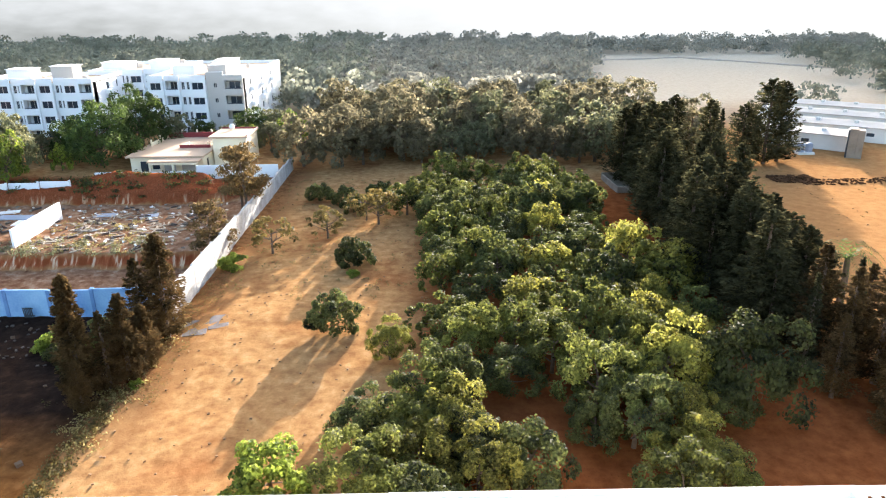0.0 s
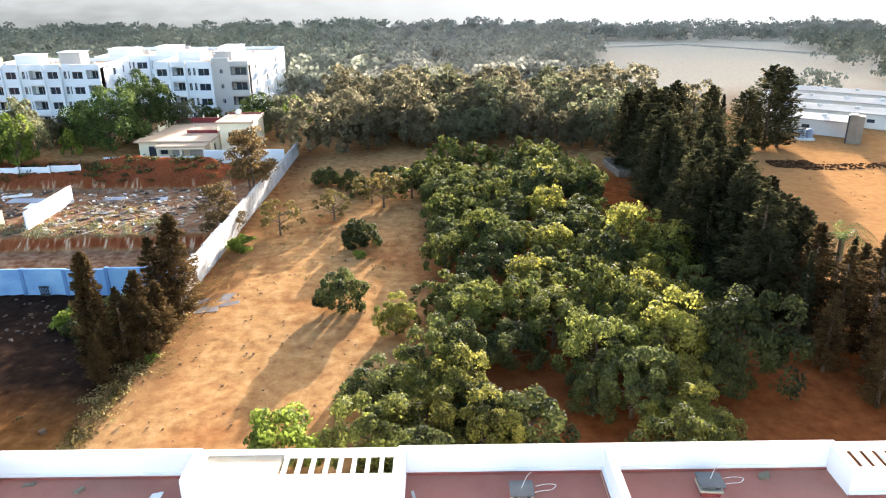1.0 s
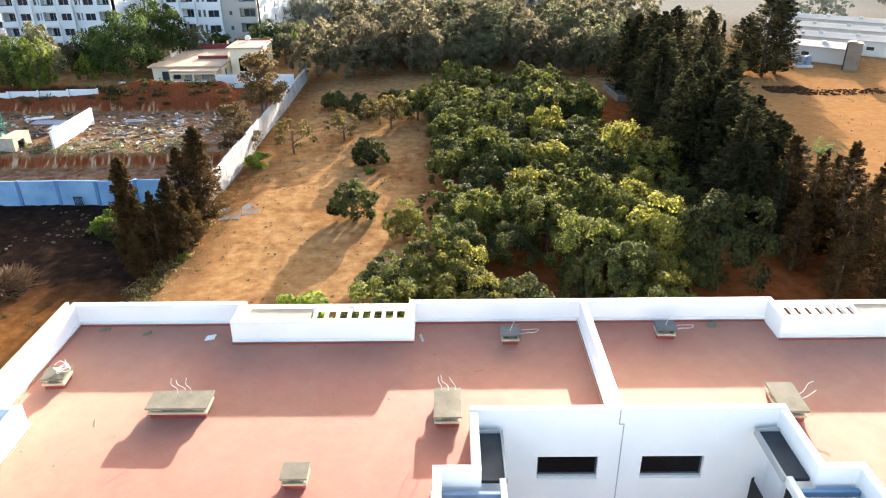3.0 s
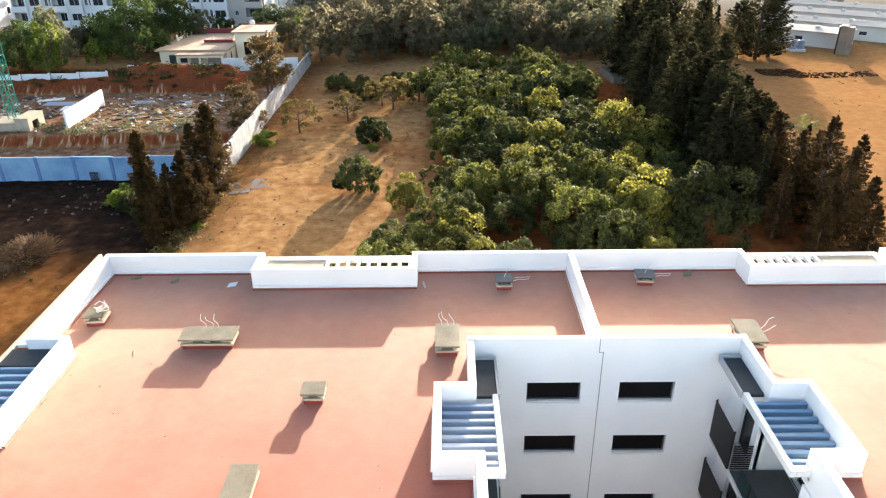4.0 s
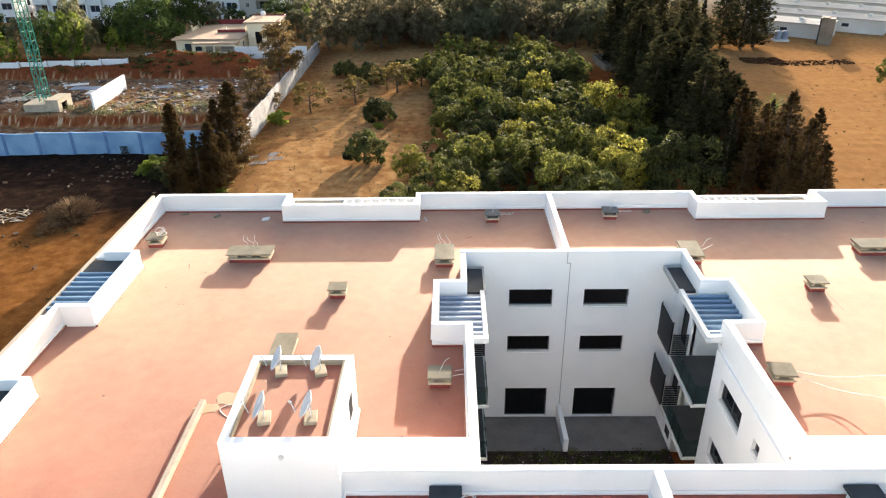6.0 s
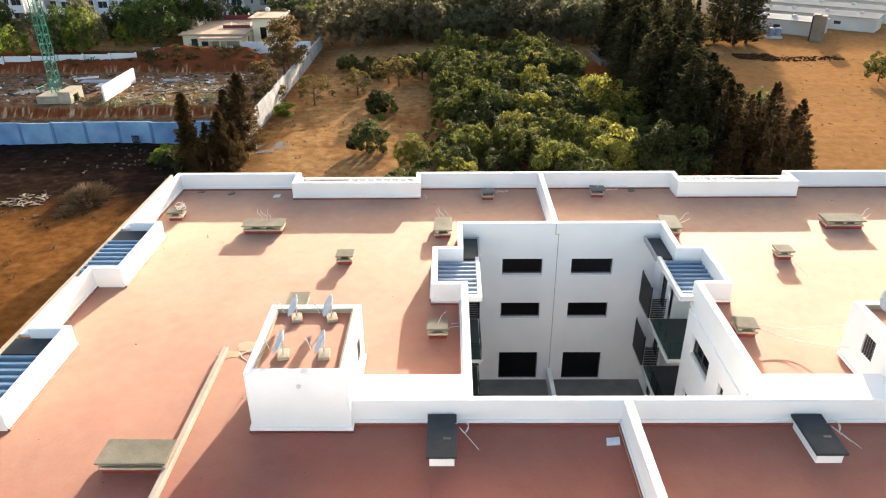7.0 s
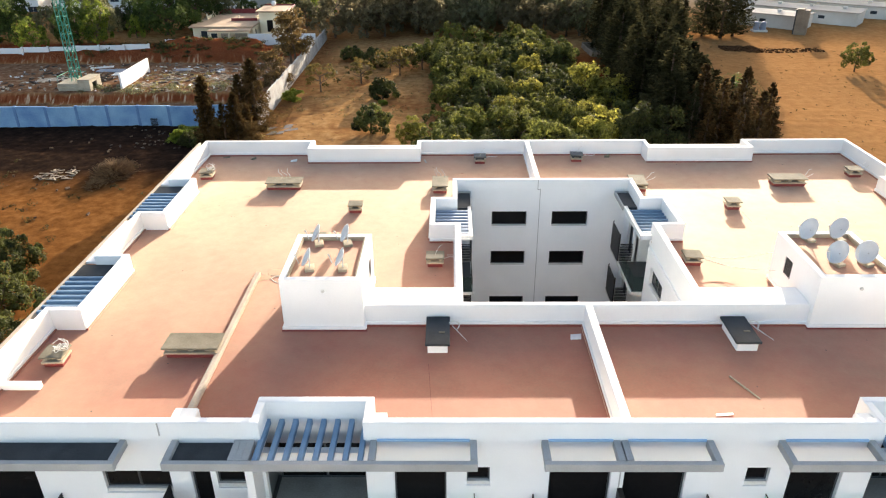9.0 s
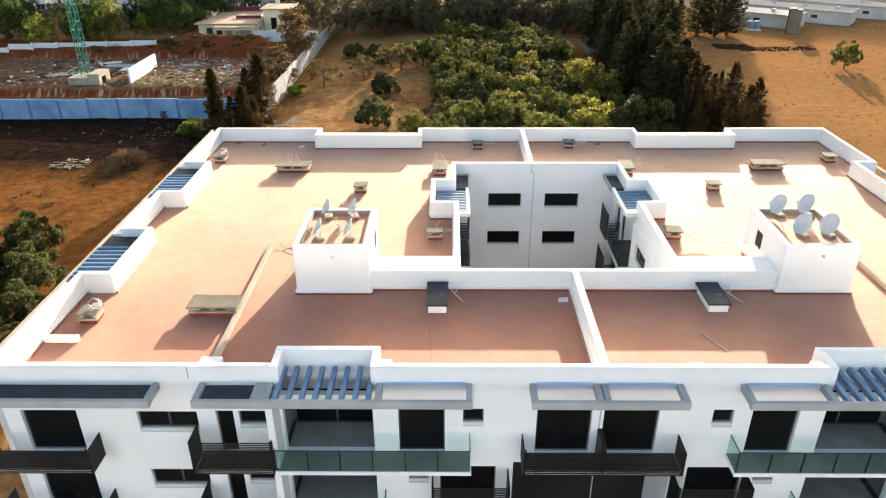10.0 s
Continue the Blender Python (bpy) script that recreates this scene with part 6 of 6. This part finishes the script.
orchard = [(x, y, s * 0.98, k) for x, y, s, k in ORCHARD_NEAR + ORCHARD_MIDDLE + ORCHARD_FAR]
fill = random.Random(21)
for row in range(22):
    y = 29.5 + 3.6 * row
    west, east = np.interp(y, (30, 50, 70, 106), (-4.5, 0.5, 0.5, -4.0)), np.interp(y, (30, 45, 60, 75, 106), (15, 24, 23, 20, 21))
    x = west + fill.uniform(0, 3)
    while x < east:
        px, py = x + fill.uniform(-0.8, 0.8), y + fill.uniform(-1.9, 1.9)
        if min((px - o[0]) ** 2 + (py - o[1]) ** 2 for o in orchard) > 7.5 and fill.random() > 0.12 and not (5.5 < px < 14 and py < 45.5) and not 70 < py < 74:
            orchard.append((px, py, fill.uniform(0.66, 1.12), fill.choice((0, 0, 1, 2, 2))))
        x += 3.4
for i, (x, y, s, k) in enumerate(orchard):
    orchard_tree(x, y, s, k, 67 * i % 360)
LONE = [(22.8, 62.6, 1.35, 1), (25.9, 65.4, 1.15, 1), (-9.4, 55.4, 0.95, 2), (-9.2, 71.5, 0.95, 2), (-3.9, 50.0, 0.7, 1), (-17.0, 98.0, 0.8, 2), (-13.0, 96.0, 0.8, 2), (-11.5, 92.5, 0.7, 2), (-8.5, 99.0, 0.9, 2), (-3.0, 101.5, 0.9, 2)]
for i, (x, y, s, k) in enumerate(LONE):
    orchard_tree(x, y, s, k, 50 * i, k == 2)

THIN = (trunk_mesh("trunk", 31, 2.6, 0.12, 9, 1.9, 0.2), crown_mesh("crown", 31, AUTUMN, 2.2, 2.6, 1.2, 30, 40, 0.5, 0.26))
for x, y, s in ((-19.3, 76.0, 1.05), (-13.6, 81.5, 0.95), (-7.6, 86.5, 1.1), (-9.4, 88.5, 1.0)):
    t = thing("thin_tree", "half-bare fruit tree with russet leaves", "tree", "thin fruit trees")
    t.matrix_world = pose(x, y, float(ground_height(x, y)), 0, 0, x * 20) @ Matrix.Diagonal((s, s, s, 1))
    share("trunk", THIN[0], t, Matrix())
    share("crown", THIN[1], t, Matrix())
BUSH = crown_mesh("crown", 41, BRIGHT, 1.25, 1.1, 0.05, 44, 110, 0.36, 0.13)
BUSHSTEM = trunk_mesh("trunk", 41, 0.8, 0.06, 6, 0.7, 0.1)
for x, y, s in ((-10.4, 34.4, 1.9), (-22.7, 71.3, 1.1), (-9.0, 68.3, 0.5), (-32.9, 53.4, 1.35), (-30.2, 52.6, 0.95), (-23.5, 46.3, 0.4)):
    t = thing("bush", "low bright green bush on dry earth", "bush", "green bushes")
    t.matrix_world = pose(x, y, float(ground_height(x, y)), 0, 0, x * 33) @ Matrix.Diagonal((s, s, s, 1))
    share("stem", BUSHSTEM, t, Matrix())
    share("crown", BUSH, t, Matrix())

CON = []
for mat, seed, r, h, n, per, power in ((DRYCONIFER, 51, 1.5, 9.0, 190, 95, 0.5), (DRYCONIFER, 52, 2.6, 9.5, 165, 115, 0.55), (CONIFER, 53, 4.2, 12.5, 130, 64, 0.62), (CONIFER, 54, 4.6, 11.0, 120, 66, 0.52),
                                       (DRYCONIFER, 55, 2.9, 9.5, 105, 100, 0.8), (CONIFER, 56, 1.9, 11.5, 110, 40, 0.85)):
    CON.append((trunk_mesh("trunk", seed, h * 0.93, 0.10 + 0.012 * h, 0, 1, 0.12, 0.02), fir_crown("crown", seed, mat, r, h, 0.25 + 0.03 * h, n, per, 0.27 if mat is DRYCONIFER else 0.34 + 0.035 * r, power, 0.45 if r < 1.5 else 0.14)))


def conifer(x, y, s, k, turn, label, group, tall=1.0):
    t = thing("conifer", label, "tree", group)
    t.matrix_world = pose(x, y, float(ground_height(x, y)) - 0.05, 0, 0, turn) @ Matrix.Diagonal((s, s, s * tall, 1))
    share("trunk", CON[k][0], t, Matrix())
    share("crown", CON[k][1], t, Matrix())


for x, y, s, k in ((-26.7, 44.6, 1.12, 0), (-24.3, 47.3, 0.78, 1), (-25.3, 46.0, 0.7, 4), (-23.9, 54.5, 1.02, 1), (-25.0, 52.4, 0.88, 4), (-25.9, 42.8, 0.45, 1), (-23.6, 49.2, 0.6, 1)):
    conifer(x, y, s, k, x * 91, "ragged browning cypress beside the wall corner", "cypresses by the wall")
rng = random.Random(9)
for i in range(30):
    y = 52 + 2.05 * i
    x = 27.2 + 0.07 * (y - 55) + rng.uniform(-1.6, 2.6)
    conifer(x, y, rng.uniform(0.85, 1.1), (2, 3, 3, 2)[i % 4], rng.uniform(0, 360), "tall dark conifer in a shelter belt", "shelter belt conifers")
for i in range(24):
    y = 53 + 2.1 * i + rng.uniform(-1, 1)
    x = 32.0 + 0.15 * max(0, y - 58) + rng.uniform(-1.8, 1.8)
    conifer(x, y, rng.uniform(0.65, 0.98), rng.choice((2, 3, 3)), rng.uniform(0, 360), "broad dark conifer on the field side of a shelter belt", "shelter belt conifers")
for x, y, s, k in ((30.0, 48.2, 1.08, 4), (33.6, 45.2, 1.12, 4), (31.8, 46.6, 0.95, 4), (35.0, 43.4, 0.9, 4), (32.4, 41.2, 0.85, 4), (34.6, 39.2, 0.8, 4), (29.4, 43.4, 0.72, 4), (33.8, 49.6, 0.74, 5), (27.6, 50.6, 0.8, 3), (37.0, 46.0, 0.92, 4), (30.8, 38.6, 0.62, 4), (33.4, 36.0, 0.7, 4), (28.6, 46.4, 0.75, 5), (35.6, 50.8, 0.8, 4)):
    conifer(x, y, s, k, x * 37, "ragged brown-tinged conifer at the field edge", "field edge conifers")
for x, y, s, k, tall in ((57.0, 118, 1.25, 3, 1.05), (60.0, 119.5, 1.1, 2, 1.0), (54.0, 120.5, 0.95, 3, 0.95), (49.0, 118, 0.85, 5, 1.0), (44.0, 108, 0.85, 5, 1.1), (41.5, 104, 0.95, 2, 1.1), (38.0, 110, 1.0, 2, 1.05)):
    conifer(x, y, s, k, x * 53, "broad dark conifer by farm sheds", "conifers by sheds", tall)

# tall woodland strip behind the orchard
BIG = []
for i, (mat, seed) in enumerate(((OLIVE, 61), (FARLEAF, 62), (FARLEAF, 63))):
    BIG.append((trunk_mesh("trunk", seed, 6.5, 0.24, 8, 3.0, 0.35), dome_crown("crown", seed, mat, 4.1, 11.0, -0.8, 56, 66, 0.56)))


def big_tree(x, y, s, k, label, group):
    t = thing("tree", label, "tree", group)
    t.matrix_world = pose(x, y, 0.2, 0, 0, x * 71 % 360) @ Matrix.Diagonal((s, s, s, 1))
    share("trunk", BIG[k][0], t, Matrix())
    share("crown", BIG[k][1], t, Matrix())


for row in range(5):
    for i in range(15):
        x = -22 + 5.2 * i + rng.uniform(-1.8, 1.8) + 1.5 * (row % 2)
        y = 123 + 8.5 * row + rng.uniform(-2.5, 2.5)
        if x > 52 - row * 4:
            continue
        big_tree(x, y, rng.uniform(0.65, 1.2), rng.choice((0, 1, 1, 2, 2)), "tall dark tree in woodland strip", "woodland strip trees")
GARDENTREE = (trunk_mesh("trunk", 65, 6.0, 0.26, 9, 3.2, 0.3), dome_crown("crown", 65, GARDEN, 4.4, 10.6, -0.6, 66, 130, 0.4))
OLIVETREE = (trunk_mesh("trunk", 66, 6.0, 0.2, 9, 2.4, 0.3), dome_crown("crown", 66, OLIVE, 3.4, 9.4, -0.4, 44, 90, 0.4))
BRIGHTTREE = (trunk_mesh("trunk", 72, 4.5, 0.18, 7, 2.0), dome_crown("crown", 71, BRIGHT, 3.0, 7.0, 0.3, 34, 100, 0.36))
for x, y, s, tall, kind in ((-58.8, 120, 1.22, 0.95, 0), (-55.6, 131, 1.15, 1.12, 0), (-50.6, 135, 0.85, 1.1, 1), (-69.5, 113, 0.9, 1.6, 1), (-68.0, 107.5, 0.95, 1.35, 2), (-74, 112, 0.9, 1, 0), (-80, 106, 0.9, 1, 2), (-71, 124, 0.8, 1, 1), (-66.5, 127, 0.8, 1, 0), (-83, 120, 0.9, 1, 1),
                            (-90, 112, 1.0, 1, 0), (-96, 128, 0.9, 1, 0), (-35.8, 134, 0.75, 0.95, 2), (-31.6, 132, 0.8, 1.0, 1), (-42, 140, 0.7, 0.8, 1), (-37.5, 142, 0.8, 0.9, 0), (-64, 116.5, 0.5, 1.5, 2), (-33, 143, 0.9, 1.0, 1), (-29, 139, 0.9, 1.1, 2), (-46.5, 139, 0.6, 1.0, 0)):
    words = ("large dense mid-green tree", "grey-green open tree", "sunlit yellow-green tree")[kind]
    t = thing("tree", words + " between bungalow and white blocks", "tree", "garden trees")
    t.matrix_world = pose(x, y, 0.2, 0, 0, x * 71 % 360) @ Matrix.Diagonal((s, s, s * tall, 1))
    for n, me in zip(("trunk", "crown"), (GARDENTREE, OLIVETREE, BRIGHTTREE)[kind]):
        share(n, me, t, Matrix())
FEATHER = (trunk_mesh("trunk", 81, 5.2, 0.12, 9, 1.6, 0.4), crown_mesh("crown", 81, FEATHERLEAF, 1.7, 4.6, 2.0, 60, 60, 0.6, 0.2))
for x, y, s in ((-26.6, 77.5, 1.25), (-26.3, 92.0, 1.5), (-27.6, 94.5, 1.3)):
    t = thing("feathery_tree", "thin feathery olive-brown tree leaning over the wall", "tree", "trees over the wall")
    t.matrix_world = pose(x, y, float(ground_height(x, y)) - 0.1, 0, 0, x * 20) @ Matrix.Diagonal((s, s, s, 1))
    share("trunk", FEATHER[0], t, Matrix())
    share("crown", FEATHER[1], t, Matrix())
for x, y, s in ((69.6, 88.2, 0.85), (-34.6, 17.0, 0.9), (-37.0, 13.0, 1.0), (-32.5, 12.0, 0.8), (-30.5, 7.5, 0.8), (-31.8, 3.0, 0.9), (-29.5, -2.0, 0.8), (-28.5, 11.0, 0.55), (-28.0, 3.0, 0.6), (-35.5, 8.0, 1.0)):
    orchard_tree(x, y, s, 2 if x < 0 else 0, x * 9)

for x, y, s in ((-31.6, 51.0, 0.55), (-29.0, 48.6, 0.7), (-28.4, 53.5, 0.85)):
    orchard_tree(x, y, s, 2, x * 31, True)

# brushwood heaps
rng2 = random.Random(3)
for hx, hy, hs, count in ((-37.0, 41.6, 0.92, 1300), (-37.6, 38.2, 0.5, 420)):
    bm = bmesh.new()
    for i in range(count):
        a, r = rng2.uniform(0, 6.28), rng2.uniform(0, 1) ** 0.7
        x, y = 2.9 * r * math.cos(a), 1.9 * r * math.sin(a)
        l = rng2.uniform(0.5, 1.7)
        d = Vector((math.cos(a) * 0.8 + rng2.uniform(-0.7, 0.7), math.sin(a) * 0.8 + rng2.uniform(-0.7, 0.7), rng2.uniform(0.2, 1.2))).normalized()
        h = (1 - r) * 1.2
        tube(bm, [(x, y, h), Vector((x, y, h)) + d * l * 0.5, Vector((x, y, h)) + d * l + Vector((0, 0, -0.1))], [0.04, 0.027, 0.01], 3)
    heap = part("brushwood_heap", bm, TWIG)
    heap.matrix_world = pose(hx, hy, -0.1, 0, 0, 12 * hx) @ Matrix.Diagonal((hs, hs, hs * 0.85, 1))
    tagged(heap, "heap of dry brown cut branches on bare earth", "brushwood", kind="stuff")

# palm at the field edge
palm = thing("palm", "small palm with drooping fronds behind conifers", "palm tree", at=pose(38.2, 58.8, 0.2) @ Matrix.Diagonal((1.25, 1.25, 1.2, 1)))
bm = bmesh.new()
tube(bm, [(0, 0, -0.2), (0.1, 0, 2.2), (0.05, 0.05, 4.2)], [0.3, 0.24, 0.2], 9)
part("trunk", bm, BARK, palm)
for k in range(16):
    a = k * 2.4
    bm = bmesh.new()
    pts = []
    for i in range(7):
        r = 2.6 * i / 6
        pts.append(Vector((math.cos(a) * r, math.sin(a) * r, 4.2 + 1.1 * math.sin(min(1, i / 3.2) * 1.6) * (0.5 + 0.5 * (k % 3)) - 0.045 * i * i)))
    side_v = Vector((-math.sin(a), math.cos(a), 0))
    for i in range(6):
        for s in (-1, 1):
            for q in (0.0, 0.5):
                p = pts[i].lerp(pts[i + 1], q)
                tip = p + side_v * s * 0.55 * (1 - i / 8) + (pts[i + 1] - pts[i]) * 0.8 + Vector((0, 0, -0.15))
                bm.faces.new([bm.verts.new(c) for c in (p, p + (pts[i + 1] - pts[i]) * 0.16, tip)])
    part("frond", bm, GARDEN, palm)


# ---- far woodland, field edge and horizon ----
def far_woods(name, seed, count, where, size_lo, size_hi, cards, mat, label):
    r = np.random.default_rng(seed)
    pts, outs, sz = [], [], []
    made = 0
    while made < count:
        x, y = where(r)
        s = r.uniform(size_lo, size_hi)
        made += 1
        sub = r.integers(5, 8)
        cen = np.stack([r.normal(0, 0.33 * s, sub), r.normal(0, 0.33 * s, sub), r.uniform(0.15, 0.8, sub) * s], 1)
        for c in cen:
            m = cards // sub
            d = r.normal(0, 1, (m, 3))
            d /= np.linalg.norm(d, axis=1, keepdims=True)
            d[:, 2] = np.abs(d[:, 2]) * 0.9 - 0.15
            pts.append(np.array([x, y, 0.2]) + c + d * 0.30 * s * r.uniform(0.7, 1.05, (m, 1)))
            outs.append(d)
            sz.append(np.full(m, 0.085 * s + 0.25))
    sz = np.concatenate(sz)
    q = leaves(r, np.concatenate(pts), np.concatenate(outs), 1.0, 0.1, 0.5)
    c = q.mean(axis=1, keepdims=True)
    me = quads_mesh(name, c + (q - c) * sz[:, None, None], mat)
    return tagged(new(name, me), label, "woodland", kind="stuff")


def west_wood(r):
    y = 178 + 222 * r.uniform(0, 1) ** 1.1
    return r.uniform(-0.80, -0.10) * (y + 20) * 0.78, y


def mid_wood(r):
    y = 170 + 230 * r.uniform(0, 1) ** 1.1
    return r.uniform(-0.15, 0.21) * y, y


def east_wood(r):
    y = 345 + 55 * r.uniform(0, 1)
    return r.uniform(0.1, 0.6) * y, y


def field_hedge(r):
    y = r.uniform(185, 330)
    return 122 + (y - 185) * 0.22 + r.uniform(0, 70), y + r.uniform(-4, 4)


def field_trees(r):
    return r.uniform(88, 108), r.uniform(176, 188)


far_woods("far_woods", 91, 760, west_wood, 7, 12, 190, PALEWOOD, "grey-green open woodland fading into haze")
far_woods("far_woods", 92, 470, mid_wood, 7, 11, 190, HAZEWOOD, "woodland behind the orchard, leaves paled for haze")
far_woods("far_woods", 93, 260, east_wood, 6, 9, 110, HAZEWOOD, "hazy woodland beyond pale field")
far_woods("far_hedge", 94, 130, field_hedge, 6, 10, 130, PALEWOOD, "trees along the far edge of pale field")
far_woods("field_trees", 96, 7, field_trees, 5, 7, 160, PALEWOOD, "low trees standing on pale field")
# low sunlit embankment at the field edge, shown by its pale colour
bank = part("field_bank", boxes([(0, 52, 0, 1.2, -0.2, 0.7)]), PALEKERB)
bank.matrix_world = pose(61, 317, 0.2, 0, 0, 14)
bank2 = part("bank_return", boxes([(0, 71, 0, 1.2, -0.2, 0.7)]), PALEKERB, bank)
bank2.matrix_basis = pose(51.5, 0.5, 0, 0, 0, -66)
tagged(bank, "long pale bank across the far field edge", "wall", kind="structure")


def haze_backdrop():
    """Hazy distance painted on a far glowing ring: dim woods fading into pale sky, brighter towards the sun."""
    m = bpy.data.materials.new("hazy_distance")
    m.use_nodes = True
    nt = m.node_tree
    nt.nodes.remove(nt.nodes["Principled BSDF"])
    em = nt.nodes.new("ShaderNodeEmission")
    geo = nt.nodes.new("ShaderNodeNewGeometry")
    xyz = nt.nodes.new("ShaderNodeSeparateXYZ")
    nt.links.new(geo.outputs["Position"], xyz.inputs[0])
    squash = nt.nodes.new("ShaderNodeMapping")
    squash.inputs["Scale"].default_value = (0.05, 0.05, 0.16)
    nt.links.new(geo.outputs["Position"], squash.inputs["Vector"])
    lumps = nt.nodes.new("ShaderNodeTexNoise")
    lumps.inputs["Scale"].default_value, lumps.inputs["Detail"].default_value = 1.0, 6
    nt.links.new(squash.outputs[0], lumps.inputs["Vector"])
    wave = nt.nodes.new("ShaderNodeMath")
    wave.operation = "MULTIPLY_ADD"
    wave.inputs[1].default_value = -26.0
    nt.links.new(lumps.outputs["Fac"], wave.inputs[0])
    nt.links.new(xyz.outputs["Z"], wave.inputs[2])
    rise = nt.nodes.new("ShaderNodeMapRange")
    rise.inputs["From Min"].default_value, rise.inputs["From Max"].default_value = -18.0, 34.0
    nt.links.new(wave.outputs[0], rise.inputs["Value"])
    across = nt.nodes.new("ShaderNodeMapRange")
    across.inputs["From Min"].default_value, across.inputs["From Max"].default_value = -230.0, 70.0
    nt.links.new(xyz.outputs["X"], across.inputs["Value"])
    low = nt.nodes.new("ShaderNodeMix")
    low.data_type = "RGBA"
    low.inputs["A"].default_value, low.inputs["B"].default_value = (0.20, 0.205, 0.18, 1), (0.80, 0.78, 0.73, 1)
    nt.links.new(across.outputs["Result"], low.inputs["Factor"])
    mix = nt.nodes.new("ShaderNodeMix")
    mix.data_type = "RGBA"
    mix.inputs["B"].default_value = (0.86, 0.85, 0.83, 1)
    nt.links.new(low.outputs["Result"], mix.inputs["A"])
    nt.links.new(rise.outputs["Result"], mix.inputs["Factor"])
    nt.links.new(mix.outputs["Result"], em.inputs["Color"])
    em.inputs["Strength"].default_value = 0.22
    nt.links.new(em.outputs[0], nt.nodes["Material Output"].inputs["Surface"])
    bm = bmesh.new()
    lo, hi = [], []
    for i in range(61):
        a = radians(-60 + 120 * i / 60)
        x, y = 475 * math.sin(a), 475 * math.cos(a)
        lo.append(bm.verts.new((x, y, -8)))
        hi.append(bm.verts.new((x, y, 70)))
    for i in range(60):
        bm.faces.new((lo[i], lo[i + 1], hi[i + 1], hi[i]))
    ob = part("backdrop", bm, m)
    return tagged(ob, "pale hazy horizon", "backdrop", kind="structure")


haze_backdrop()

# added wall, out of view, that bounces sun onto the south front
tagged(part("wall_south", boxes([(-95, 110, -80, -78, -0.6, 15)]), material("pale_blue_bounce", (0.68, 0.77, 0.86), 0.85, (0.60, 0.69, 0.78), 0.2, 6, 0.04)), "unseen pale blue wall added to bounce light north", "wall", kind="structure")

# ---- low plants ----
def tufts(name, label, category, seed, count, place, mat, size, per, spread):
    """Low growth in tufts scattered by place(rng), as one lot."""
    r = np.random.default_rng(seed)
    pts, outs = [], []
    for i in range(count):
        x, y, z = place(r)
        s = r.uniform(0.5, 1.3)
        p = r.normal(0, 1, (per, 3)) * np.array([spread, spread, spread * 0.5]) * s
        p[:, 2] = np.abs(p[:, 2])
        pts.append(p + np.array([x, y, z]))
        outs.append(p + np.array([0, 0, spread]))
    o = np.concatenate(outs)
    o /= np.linalg.norm(o, axis=1, keepdims=True)
    return tagged(new(name, quads_mesh(name, leaves(r, np.concatenate(pts), o, size, -0.3, 0.25), mat)), label, category, kind="stuff")


def on_ground(x0, x1, y0, y1):
    def place(r):
        x, y = r.uniform(x0, x1), r.uniform(y0, y1)
        return x, y, float(ground_height(x, y))
    return place


tufts("bed_plants", "low dark leafy plants in courtyard bed", "plants", 1, 45, lambda r: (r.uniform(1.5, 12.5), r.uniform(6.9, 8.45), -0.12), DEEP, 0.16, 40, 0.18)
tufts("bed_flowers", "scattered white flowers in courtyard bed", "flowers", 2, 45, lambda r: (r.uniform(1.5, 12.5), r.uniform(6.9, 8.4), 0.12), PAPER, 0.07, 2, 0.05)
tufts("weeds", "dry straw-coloured weeds on dug site", "weeds", 3, 90, on_ground(-52, -36, 79, 92), DRYGRASS, 0.3, 16, 0.3)
tufts("weeds", "olive-green scrubby weeds on dug site", "weeds", 11, 60, on_ground(-59, -34, 78.5, 84), OLIVE, 0.26, 46, 0.42)
tufts("weeds", "dry straw-coloured weeds along bare track", "weeds", 4, 260, on_ground(-24, -1, 62, 112), DRYGRASS, 0.2, 12, 0.22)
tufts("weeds", "dark low weeds on berm", "weeds", 5, 95, on_ground(-68, -28, 101, 110), DEEP, 0.34, 60, 0.5)
tufts("weeds", "dry twiggy weeds at the cypress feet", "weeds", 6, 90, on_ground(-26.5, -23.0, 38, 57), DRYGRASS, 0.22, 22, 0.3)
tufts("dead_leaves", "brown fallen leaves along the wall foot", "leaf litter", 12, 240, on_ground(-25.2, -21.5, 44, 72), AUTUMN, 0.12, 16, 0.35)
tufts("weeds", "dry brown weeds along plot edge", "weeds", 9, 150, on_ground(-25.6, -23.9, 24, 46), AUTUMN, 0.2, 26, 0.3)
tufts("weeds", "dry straw at plot edge", "weeds", 10, 70, on_ground(-25.4, -24.2, 24, 46), DRYGRASS, 0.26, 12, 0.25)
tufts("weeds", "small dry weeds on open field", "weeds", 7, 240, on_ground(38, 95, 30, 112), AUTUMN, 0.16, 10, 0.16)
tufts("weeds", "dark low weeds on shaded plot", "weeds", 8, 60, on_ground(-62, -26, 22, 46), TUFTGREEN, 0.25, 14, 0.25)
